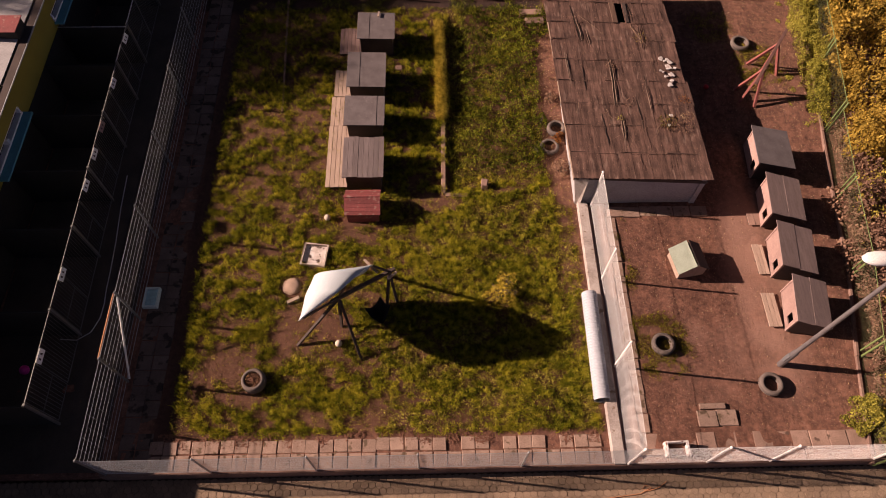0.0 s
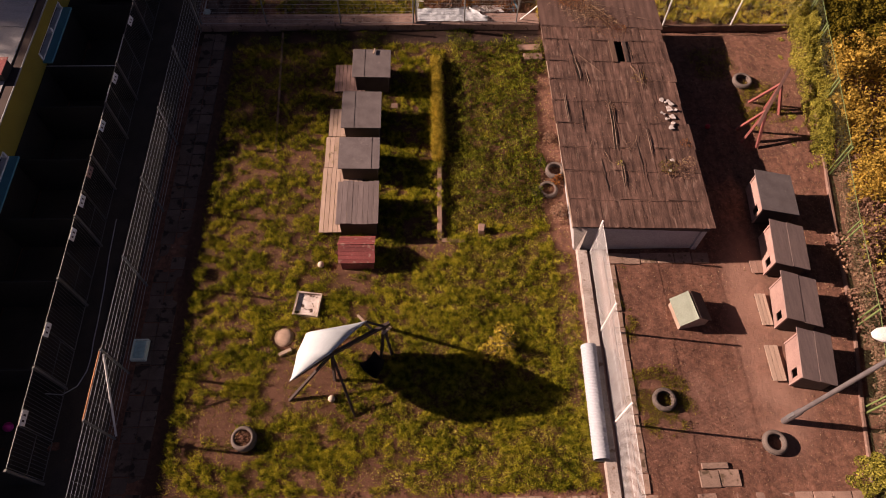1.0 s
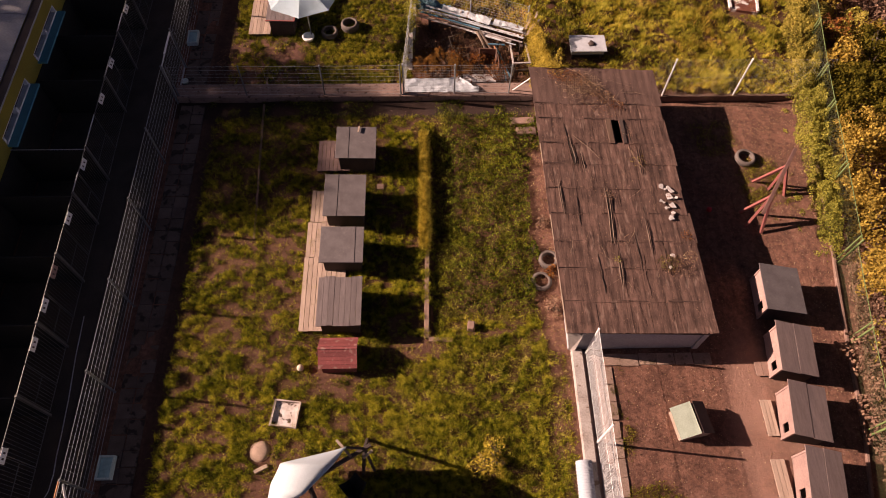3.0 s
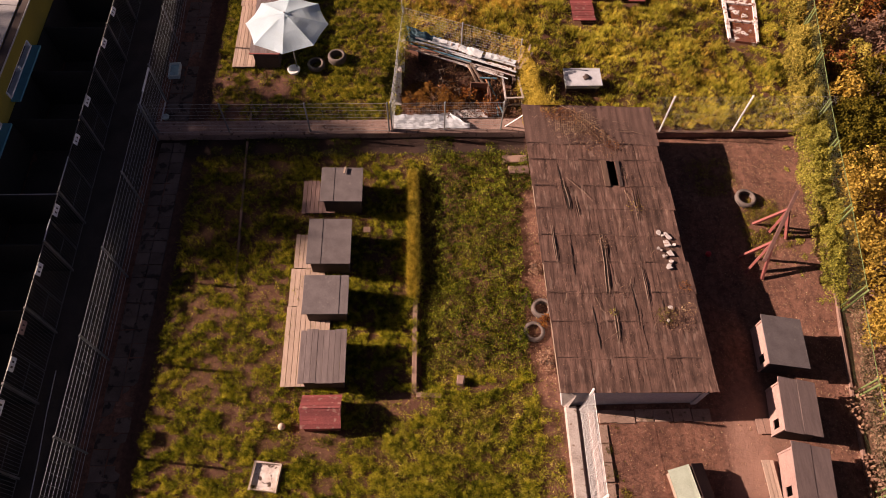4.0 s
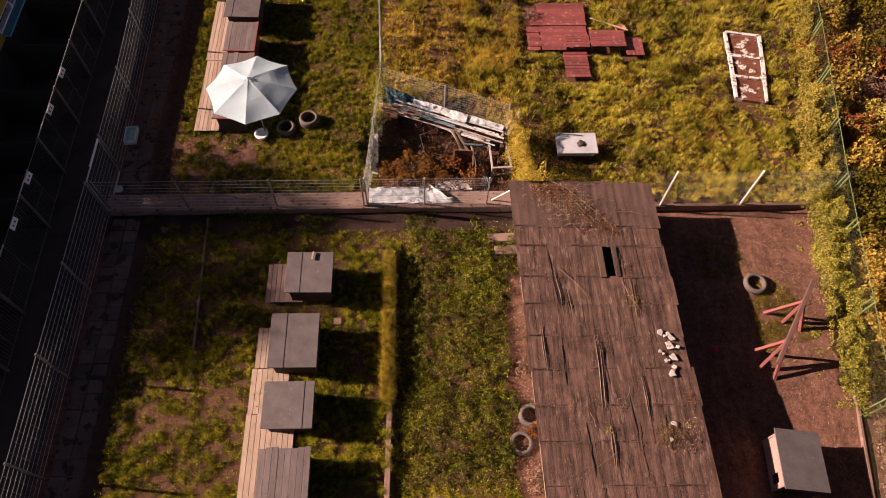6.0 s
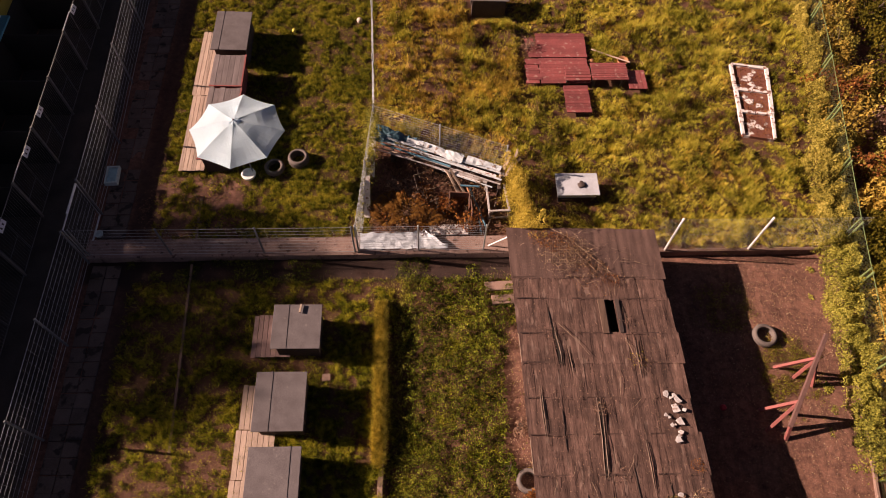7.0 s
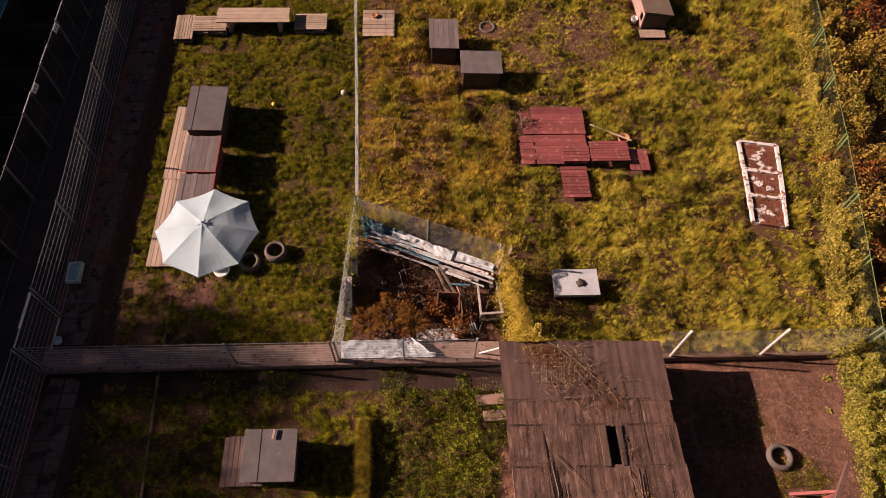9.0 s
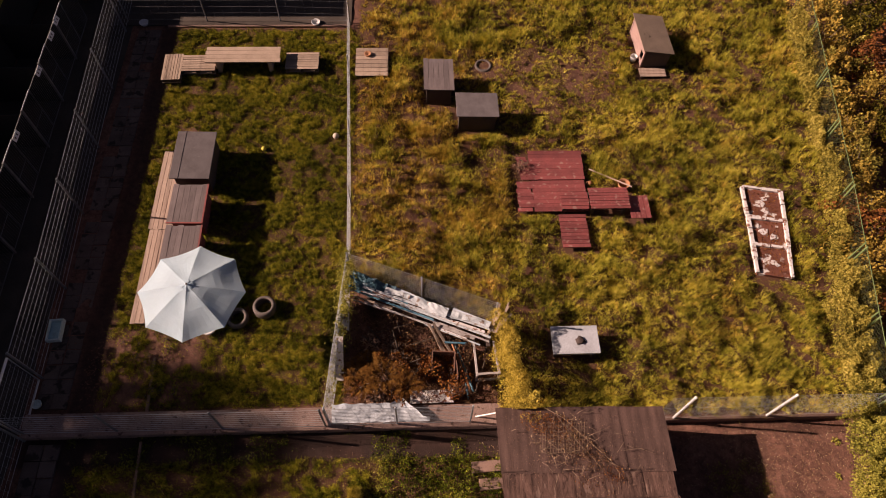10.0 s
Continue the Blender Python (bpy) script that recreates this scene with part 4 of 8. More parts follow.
def gable_house(x0, x1, y0, y1, ridge_y, eave, ridge, label, mat_s, mat_n, body):
    h = tagged(empty("dog_house"), label, "dog house", "dog houses")
    bm = bmesh.new()
    o = 0.06
    for x in (x0 + o, x1 - o - 0.03):
        vs = []
        for xx in (x, x + 0.03):
            vs.append([bm.verts.new((xx, y, z)) for y, z in ((y0 + o, 0), (y1 - o, 0), (y1 - o, eave), (ridge_y, ridge - 0.03), (y0 + o, eave))])
        bm.faces.new(vs[0][::-1])
        bm.faces.new(vs[1])
        for k in range(5):
            j = (k + 1) % 5
            bm.faces.new((vs[0][k], vs[0][j], vs[1][j], vs[1][k]))
    add_box(bm, (x0 + o + 0.03, y0 + o, 0), (x1 - o - 0.03, y0 + o + 0.03, eave))
    add_box(bm, (x0 + o + 0.03, y1 - o - 0.03, 0), (x1 - o - 0.03, y1 - o, eave))
    part("body", bm, body, h)
    for ya, mat in ((y0, mat_s), (y1, mat_n)):
        n = 5
        for k in range(n):
            bm = bmesh.new()
            f0, f1 = k / n, (k + 1) / n
            pa = [(ya + (ridge_y - ya) * f, eave - 0.02 + (ridge - eave + 0.02) * f) for f in (f0, f1)]
            v = [bm.verts.new((x, y, z + dz)) for dz in (0.0, 0.02) for (y, z) in (pa[0], (pa[1][0], pa[1][1] - 0.006)) for x in (x0, x1)]
            for f in ((0, 2, 3, 1), (4, 5, 7, 6), (0, 1, 5, 4), (2, 6, 7, 3), (0, 4, 6, 2), (1, 3, 7, 5)):
                bm.faces.new([v[i] for i in f])
            bmesh.ops.recalc_face_normals(bm, faces=bm.faces[:])
            part("roof_board", bm, mat, h)
    part("ridge_cap", box((x0 - 0.01, ridge_y - 0.03, ridge + 0.005), (x1 + 0.01, ridge_y + 0.03, ridge + 0.025), bevel=0.008), mat_n, h)
    return h


gable_house(-2.52, -1.46, 10.72, 11.62, 11.2, 0.5, 0.78, "small red wooden dog house with pitched board roof", REDWOOD, REDWOOD, REDWOOD)


def lean_house(x, y, yaw, length, depth, hi, lo, label, planks=0, roof_mat=PLANKROOF):
    """A kennel with a boarded front to the west with a doorway, and a roof falling to the east."""
    h = tagged(empty("dog_house", pose(x, y, 0, 0, 0, yaw)), label, "dog house", "dog houses")
    t, b = 0.03, 0.08
    n = 6
    door0, door1 = 0.14, 0.38
    front = bmesh.new()
    add_box(front, (0, 0, b), (t, door0, hi - 0.06))
    add_box(front, (0, door1, b), (t, length, hi - 0.06))
    add_box(front, (0, door0, b), (t, door1, b + 0.18))
    add_box(front, (0, door0, b + 0.5), (t, door1, hi - 0.06))
    part("front", front, PINKBOARD, h, "pale boarded front with a doorway")
    fr = bmesh.new()
    add_box(fr, (-0.02, 0, b), (-0.002, 0.05, hi - 0.06))
    add_box(fr, (-0.02, length - 0.05, b), (-0.002, length, hi - 0.06))
    add_box(fr, (-0.02, 0.05, hi - 0.12), (-0.002, length - 0.05, hi - 0.06))
    part("front_trim", fr, PINKBOARD, h)
    bm = bmesh.new()
    for y0 in (0, length - t):
        vs = [[bm.verts.new((xx, yy, zz)) for xx, zz in ((t, b), (depth, b), (depth, lo - 0.05), (t, hi - 0.05))] for yy in (y0, y0 + t)]
        bm.faces.new(vs[0])
        bm.faces.new(vs[1][::-1])
        for k in range(4):
            j = (k + 1) % 4
            bm.faces.new((vs[0][j], vs[0][k], vs[1][k], vs[1][j]))
    add_box(bm, (depth - t, t, b), (depth - 0.001, length - t, lo - 0.05))
    bmesh.ops.recalc_face_normals(bm, faces=bm.faces[:])
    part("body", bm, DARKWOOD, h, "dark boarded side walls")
    part("floor", box((0.03, t, b), (depth - t, length - t, b + 0.03)), DECK, h)
    for yy in (0.1, length - 0.2):
        part("skid", box((0.02, yy, -0.02), (depth - 0.02, yy + 0.1, b)), DARKWOOD, h)
    slope = (lo - hi) / depth
    x0, x1, y0, y1 = -0.1, depth + 0.1, -0.09, length + 0.09
    m = max(planks, 1)
    for k in range(m):
        xa, xb = x0 + (x1 - x0) * k / m, x0 + (x1 - x0) * (k + 1) / m - (0.008 if m > 1 else 0)
        j = random.uniform(-0.012, 0.012) if m > 1 else 0
        bm = box((xa, y0 + j, hi - 0.03), (xb, y1 + j, hi), bevel=0.004)
        for v in bm.verts:
            v.co.z += slope * v.co.x + j * 0.3
        part("roof_board" if planks else "roof", bm, roof_mat, h)
    return h


lean_house(9.83, 7.0, -9.0, 1.25, 0.86, 1.0, 0.76, "wooden dog house with boarded roof and pale front", 2, YARDROOF)
lean_house(9.86, 8.66, -8.0, 1.28, 0.92, 1.02, 0.78, "wooden dog house with boarded roof and pale front", 2, YARDROOF)
lean_house(9.99, 10.36, -7.0, 1.28, 0.92, 1.04, 0.8, "wooden dog house with split boarded roof and pale front", 2, YARDROOF)
lean_house(10.08, 12.16, -4.5, 1.27, 1.0, 1.0, 0.82, "wooden dog house with plain grey felt roof", 0, GREYROOF)
platform(9.42, 9.8, 7.15, 8.18, 0.1, 3, DECK, "low timber step in front of a dog house", group="steps")
platform(9.54, 9.86, 8.78, 9.76, 0.1, 3, DECK, "low timber step in front of a dog house", group="steps")
platform(9.66, 10.06, 10.45, 10.88, 0.08, 2, CONCRETE, "pale concrete slab step in front of a dog house", group="steps")


def a_frame_house():
    h = tagged(empty("dog_house", pose(7.46, 9.16, 0, 0, 0, 10)), "small wooden dog house with pale green pitched roof", "dog house", "dog houses")
    # pale green slope to the west, dark slope to the east
    L = 0.86
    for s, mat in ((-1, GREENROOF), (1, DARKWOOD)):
        bm = bmesh.new()
        v = [bm.verts.new((x, y, z + d)) for d in (0, 0.025) for x, z in ((0.03 * s, 0.72), (s * 0.47, 0.36)) for y in (-L / 2, L / 2)]
        for f in ((0, 2, 3, 1), (4, 5, 7, 6), (0, 1, 5, 4), (2, 6, 7, 3), (0, 4, 6, 2), (1, 3, 7, 5)):
            bm.faces.new([v[i] for i in f])
        bmesh.ops.recalc_face_normals(bm, faces=bm.faces[:])
        part("roof", bm, mat, h)
    bm = bmesh.new()
    for y0 in (-0.39, 0.36):
        vs = [[bm.verts.new((x, y, z)) for x, z in ((-0.4, 0), (0.4, 0), (0.4, 0.4), (0, 0.7), (-0.4, 0.4))] for y in (y0, y0 + 0.03)]
        bm.faces.new(vs[0])
        bm.faces.new(vs[1][::-1])
        for k in range(5):
            j = (k + 1) % 5
            bm.faces.new((vs[0][j], vs[0][k], vs[1][k], vs[1][j]))
    for x in (-0.4, 0.37):
        add_box(bm, (x, -0.36, 0), (x + 0.03, 0.36, 0.4))
    bmesh.ops.recalc_face_normals(bm, faces=bm.faces[:])
    part("body", bm, DECK, h, "pale boarded walls")
    return h


a_frame_house()


# ---- tyres ----
def tyre(x, y, r=0.31, z=0.0, label="worn car tyre lying on the ground", w=0.2):
    t = tagged(empty("tyre", pose(x, y, z)), label, "tyre", "tyres")
    k = w / 0.2
    prof = [(r * 0.64, 0.03 * k), (r * 0.67, 0.01 * k), (r * 0.82, 0.0), (r * 0.95, 0.025 * k), (r, 0.06 * k), (r, 0.14 * k), (r * 0.95, 0.175 * k), (r * 0.82, 0.2 * k), (r * 0.67, 0.19 * k), (r * 0.64, 0.17 * k), (r * 0.8, 0.15 * k), (r * 0.86, 0.1 * k), (r * 0.8, 0.05 * k)]
    part("casing", lathe(prof, 28, True), RUBBER, t)
    tr = bmesh.new()
    for i in range(36):
        a = 2 * math.pi * i / 36
        add_box(tr, (r - 0.006, -0.014, 0.05 * k), (r + 0.003, 0.01, 0.15 * k), pose(0, 0, 0, 0, 0, math.degrees(a)))
    part("tread", tr, RUBBER, t)
    return t


for x, y, r, lab in ((6.35, 6.68, 0.32, "worn car tyre on trodden soil among weeds"), (9.03, 5.5, 0.32, "worn car tyre on trodden soil"), (11.14, 17.95, 0.34, "worn car tyre on leaf-strewn soil"),
                     (-4.7, 5.82, 0.32, "old car tyre filled with soil on the lawn"), (4.18, 14.2, 0.31, "old car tyre lying beside the shed"), (3.9, 13.5, 0.31, "old car tyre half sunk in weeds"),
                     (-2.28, 24.2, 0.33, "thick car tyre lying on the lawn beside the parasol"), (-3.02, 23.9, 0.31, "dark car tyre in the shade of the parasol"), (4.58, 33.78, 0.33, "grey tyre half hidden in meadow grass")):
    tyre(x, y, r, -0.16 if "meadow" in lab else -0.07 if "half" in lab else 0.0, label=lab, w=0.34 if "filled" in lab else 0.3 if "thick" in lab else 0.2)


# ---- things on the south lawn ----
def pipe():
    p = tagged(empty("drain_pipe"), "white corrugated plastic drain pipe lying along the low wall", "pipe")
    bm = bmesh.new()
    rings, n, sides = [], 150, 32
    a, b = Vector((4.47, 8.2, 0.22)), Vector((4.43, 5.12, 0.22))
    for i in range(n + 1):
        c = a.lerp(b, i / n)
        r = 0.205 + (0.012 if (i // 2) % 2 else 0)
        rings.append([bm.verts.new(c + Vector((r * math.cos(2 * math.pi * k / sides), 0, r * math.sin(2 * math.pi * k / sides)))) for k in range(sides)])
    for u, v in zip(rings, rings[1:]):
        for k in range(sides):
            j = (k + 1) % sides
            bm.faces.new((u[k], u[j], v[j], v[k])).smooth = True
    bmesh.ops.recalc_face_normals(bm, faces=bm.faces[:])
    bmesh.ops.solidify(bm, geom=bm.faces[:], thickness=0.008)
    part("corrugated_tube", bm, PLASTICWHITE, p)
    return p


pipe()


def sail():
    s = tagged(empty("shade_canopy"), "white canvas canopy tied over a dark timber frame", "canopy")
    apex_r, apex_l = (-1.1, 8.36, 1.42), (-2.4, 7.62, 1.42)
    part("ridge_beam", beam((-0.95, 8.45, 1.42), (-2.6, 7.5, 1.42), 0.09, 0.11), DARKWOOD, s)
    for top, base in ((apex_r, (-1.17, 8.92, 0)), (apex_r, (-1.24, 8.03, 0)), (apex_r, (-0.95, 8.11, 0)), (apex_l, (-3.66, 6.86, 0)), (apex_l, (-2.48, 7.4, 0)), (apex_l, (-1.9, 6.42, 0))):
        part("leg", beam(base, top, 0.07, 0.07), DARKWOOD, s)
    part("prop", beam((-2.4, 7.62, 1.42), (-2.0, 7.55, 2.68), 0.05, 0.05), DARKWOOD, s)
    part("prop", beam((-2.4, 7.62, 1.42), (-3.15, 6.78, 2.08), 0.05, 0.05), DARKWOOD, s)
    part("prop", beam((-1.1, 8.36, 1.42), (-1.5, 8.28, 1.92), 0.05, 0.05), DARKWOOD, s)
    part("lath", beam((-1.72, 8.45, 1.96), (-1.36, 8.05, 1.98), 0.06, 0.03), PALLET, s, "pale lath at the canopy's tip")
    part("lath", beam((-1.12, 8.12, 1.5), (-0.9, 8.3, 1.52), 0.07, 0.03), PALLET, s, "pale lath across the beam's end")

    def through_four(c, u):
        """The place along a line of four points."""
        i = min(int(u * 3), 2)
        return Vector(c[i]).lerp(Vector(c[i + 1]), u * 3 - i)
    front = ((-3.26, 6.67, 2.14), (-2.24, 7.11, 2.79), (-1.66, 7.72, 2.74), (-1.48, 8.3, 1.94))
    crown = ((-3.27, 6.74, 2.0), (-3.02, 7.3, 2.36), (-2.84, 7.8, 2.46), (-1.55, 8.3, 1.86))
    hem = ((-3.27, 7.0, 1.5), (-3.3, 7.85, 0.8), (-2.9, 8.3, 0.6), (-1.78, 8.35, 1.35))
    n, m = 24, 14
    bm = bmesh.new()
    g = []
    for i in range(n + 1):
        u = i / n
        a, b, c = through_four(front, u), through_four(crown, u), through_four(hem, u)
        row = []
        for j in range(m + 1):
            v = j / m
            p = a * ((1 - v) * (1 - 2 * v)) + b * (4 * v * (1 - v)) + c * (v * (2 * v - 1))
            row.append(bm.verts.new(p + Vector((0, 0, 0.012 * noise.noise(p * 4) + 0.012 * math.sin(u * 19) * v))))
        g.append(row)
    for i in range(n):
        for j in range(m):
            bm.faces.new((g[i][j], g[i + 1][j], g[i + 1][j + 1], g[i][j + 1])).smooth = True
    bmesh.ops.recalc_face_normals(bm, faces=bm.faces[:])
    bmesh.ops.solidify(bm, geom=bm.faces[:], thickness=0.006)
    part("canvas", bm, CANVAS, s, "white canvas sheet hanging down on the weather side")
    # black cloth that also fills in the dark of the shadow here
    bm = bmesh.new()
    g = []
    for i in range(13):
        u = i / 12
        e = Vector((-1.8, 7.66, 0.5)).lerp(Vector((-1.38, 7.95, 0.6)), u) - Vector((0, 0, 0.3 * 4 * u * (1 - u)))
        g.append([bm.verts.new(e + Vector((0.3, -0.5 + 0.4 * abs(u - 0.4), -0.1)) * (j / 6) + Vector((0, 0, 0.22 * (j / 6 - 0.45) ** 2 * 4 + 0.04 * noise.noise(Vector((i * 0.5, j * 0.6, 2)))))) for j in range(7)])
    for i in range(12):
        for j in range(6):
            bm.faces.new((g[i][j], g[i + 1][j], g[i + 1][j + 1], g[i][j + 1])).smooth = True
    bmesh.ops.recalc_face_normals(bm, faces=bm.faces[:])
    bmesh.ops.solidify(bm, geom=bm.faces[:], thickness=0.01)
    part("sling", bm, SHADECLOTH, s, "black cloth under the timber frame, standing in for shade")
    return s


sail()


def basin():
    b = tagged(empty("basin", pose(-3.37, 9.62, 0.02, 0, 0, -8)), "square concrete basin sunk in the lawn", "basin")
    bm = bmesh.new()
    for lo, hi in (((-0.36, -0.36, -0.1), (-0.325, 0.36, 0.12)), ((0.32, -0.36, -0.1), (0.36, 0.36, 0.13)), ((-0.325, -0.36, -0.1), (0.32, -0.325, 0.12)), ((-0.325, 0.325, -0.1), (0.32, 0.36, 0.12))):
        add_box(bm, lo, hi, jitter=0.014)
    part("rim", bm, BASINRIM, b)
    part("bottom", box((-0.325, -0.325, -0.1), (0.32, 0.325, 0.045)), BASINFLOOR, b, "white and brown stained bottom")
    return b


BASINFLOOR = material("stained_basin", (0.7, 0.63, 0.6), 0.8, (0.42, 0.32, 0.27), 5, 20, 0.3, spots=(0.07, 0.04, 0.03), spot_scale=8, spot_low=0.56)
BASINRIM = material("pale_basin_rim", (0.5, 0.4, 0.34), 0.85, (0.18, 0.125, 0.095), 4, 30, 0.4)
BALL = material("pale_ball", (0.55, 0.45, 0.36), 0.7, (0.45, 0.36, 0.28), 6, 40, 0.2)
PINK = material("bright_pink_plastic", (0.75, 0.03, 0.3), 0.5, (0.65, 0.03, 0.26), 5, 40, 0.05)
REDPLASTIC = material("red_plastic", (0.5, 0.03, 0.04), 0.5, (0.4, 0.03, 0.04), 5, 40, 0.05)
YELLOWPLASTIC = material("yellow_plastic", (0.75, 0.6, 0.1), 0.5, (0.65, 0.5, 0.08), 5, 40, 0.05)
MINT = material("pale_teal_plastic", (0.6, 0.72, 0.67), 0.5, (0.5, 0.62, 0.58), 3, 40, 0.1)


def lump(r, squash=1.0, rough=0.15, seed=0, sub=2):
    bm = bmesh.new()
    bmesh.ops.create_icosphere(bm, subdivisions=sub, radius=r)
    for v in bm.verts:
        v.co *= 1 + rough * noise.noise(v.co * (1.6 / r) + Vector((seed, 0, 0)))
        v.co.z *= squash
    for f in bm.faces:
        f.smooth = True
    return bm


def single(name, bm, mat, m, label, category, group=""):
    ob = tagged(mesh_object(name, bm, mat), label, category, group)
    ob.matrix_world = m
    return ob


SAND = material("pale_sand", (0.42, 0.29, 0.22), 0.95, (0.32, 0.21, 0.155), 6, 40, 0.5)
basin()
for x, y, r, mat, lab in ((-3.08, 10.9, 0.1, BALL, "pale round ball on bare soil"), (-2.53, 6.86, 0.1, BALL, "dirty white ball under the canopy"), (-0.56, 30.48, 0.11, BALL, "pale ball on the lawn beside the fence"),
                          (9.5, 15.95, 0.09, REDPLASTIC, "small red ball lying in the shade"), (-2.9, 30.0, 0.08, YELLOWPLASTIC, "small yellow ball on the lawn"), (-10.82, 6.25, 0.13, PINK, "bright pink ball beside the kennels")):
    single("ball", lump(r, 1, 0.02), mat, pose(x, y, r), lab, "ball", "balls")
single("sand_mound", lump(0.29, 0.42, 0.12, 6, 3), SAND, pose(-3.97, 8.66, -0.02), "small mound of pale sand on the lawn", "sand mound")
single("log", beam((-4.05, 8.12, 0.05), (-3.72, 8.28, 0.05), 0.1, 0.1), PALLET, pose(0, 0, 0), "short pale piece of wood on the ground", "log")
single("stone", box((-0.11, -0.13, -0.2), (0.11, 0.13, 0.16), bevel=0.025, jitter=0.012), CONCRETE, pose(1.74, 12.1, 0, 3, -4, -12), "square pale stone block in the weeds", "stone")
for x, y, w, d in ((3.8, 19.63, 0.82, 0.28), (3.9, 19.2, 0.66, 0.28), (-1.0, 17.0, 0.22, 0.2)):
    single("slab", box((-w / 2, -d / 2, -0.02), (w / 2, d / 2, 0.12 if x > 3 else 0.06), bevel=0.01), CONCRETE, pose(x, y, 0, 1, 1, 3), "loose concrete slab on the grass", "slab", "loose slabs")


# ---- paths of slabs ----
def slab_field(name, label, x0, x1, y0, y1, dx, dy, z, mat, skip=0.0, wob=0.012, tall=0.06):
    path = tagged(empty(name), label, "pavement", kind="structure")
    mesh_bank = []
    for k in range(4):
        mesh_bank.append(box((-dx / 2 + 0.008, -dy / 2 + 0.008, -tall), (dx / 2 - 0.008, dy / 2 - 0.008, 0), bevel=0.012, jitter=0.006))
    datas = []
    for bm in mesh_bank:
        me = bpy.data.meshes.new("slab")
        bm.to_mesh(me)
        bm.free()
        me.materials.append(mat)
        datas.append(me)
    for i in range(round((x1 - x0) / dx)):
        for j in range(round((y1 - y0) / dy)):
            if random.random() < skip:
                continue
            ob = new("slab", random.choice(datas))
            ob.parent = path
            ob.matrix_basis = pose(x0 + (i + 0.5) * dx + random.uniform(-wob, wob), y0 + (j + 0.5) * dy + random.uniform(-wob, wob), z + random.uniform(-0.012, 0.012), random.uniform(-1, 1), random.uniform(-1, 1), random.uniform(-2, 2))
    return path


slab_field("pavement", "worn reddish paving slabs along the front wall", -7.2, 4.5, 3.97, 4.31, 0.36, 0.34, 0.03, SLAB, 0.06, 0.02)
slab_field("pavement", "worn paving slabs beside the front plinth wall", -7.2, 4.5, 3.55, 3.95, 0.36, 0.4, 0.025, SLAB, 0.02)
slab_field("pavement", "worn soiled paving slabs along the yard's front wall", 5.3, 11.2, 3.82, 4.3, 0.49, 0.48, 0.02, DIRTYSLAB, 0.1)
slab_field("pavement", "soiled paving slabs along the yard's front plinth", 5.3, 11.2, 3.5, 3.81, 0.6, 0.31, 0.02, DIRTYSLAB, 0.05)
slab_field("pavement", "slab edging beside the whitewashed wall", 5.33, 5.63, 4.3, 10.8, 0.3, 0.5, 0.04, SLAB, 0.02)
# the kennel path's slabs carry the building's shade in their colour
slab_field("pavement", "two rows of paving slabs along the kennel fence", -7.95, -7.1, 3.7, 20.4, 0.42, 0.42, 0.02, SHADESLAB, 0.03)
slab_field("pavement", "paving slabs continuing along the kennel fence", -8.05, -7.2, 21.4, 35.6, 0.42, 0.42, 0.02, SHADESLAB, 0.05)
slab_field("pavement", "row of slabs in front of the shed", 5.4, 8.48, 10.82, 11.18, 0.513, 0.36, 0.05, SLAB, 0.0, 0.02, 0.14)
slab_field("pavement", "three loose slabs in the yard", 6.88, 7.94, 4.42, 4.86, 0.53, 0.44, 0.07, SLAB)
slab_field("pavement", "thin slab beside loose slabs in the yard", 7.0, 7.7, 4.88, 5.05, 0.7, 0.17, 0.06, SLAB)


def tray(x, y, w, d, yaw, label):
    t = tagged(empty("water_tray", pose(x, y, 0.05, 0, 0, yaw)), label, "tray", "water trays")
    bm = bmesh.new()
    for lo, hi in (((-w, -d, 0), (-w + 0.04, d, 0.16)), ((w - 0.04, -d, 0), (w, d, 0.16)), ((-w + 0.04, -d, 0), (w - 0.04, -d + 0.04, 0.16)), ((-w + 0.04, d - 0.04, 0), (w - 0.04, d, 0.16)), ((-w + 0.04, -d + 0.04, 0), (w - 0.04, d - 0.04, 0.03))):
        add_box(bm, lo, hi)
    part("tub", bm, MINT, t)
    part("water", box((-w + 0.045, -d + 0.045, 0.03), (w - 0.045, d - 0.045, 0.1)), WATER, t)


WATER = material("still_water", (0.33, 0.56, 0.58), 0.25, (0.28, 0.48, 0.5), 1, 10, 0.05, spec=0.5)
tray(-7.84, 8.3, 0.2, 0.3, 0, "pale teal plastic water tray on the slab path")
tray(-7.99, 23.62, 0.19, 0.32, 3, "pale teal plastic water tray by the fence gate")
single("bowl", lathe([(0.02, 0.0), (0.1, 0.0), (0.13, 0.09), (0.115, 0.09), (0.09, 0.03), (0.02, 0.03)], 20), MINT, pose(-7.97, 21.53, 0.03), "pale round feeding bowl by the fence", "bowl", "bowls")
for x in (-7.88, -1.56):
    single("bowl", lathe([(0.02, 0.0), (0.13, 0.0), (0.17, 0.1), (0.15, 0.1), (0.11, 0.03), (0.02, 0.03)], 20), WHITEPAINT, pose(x, 35.95, 0.03), "white round bowl at the far fence", "bowl", "bowls")


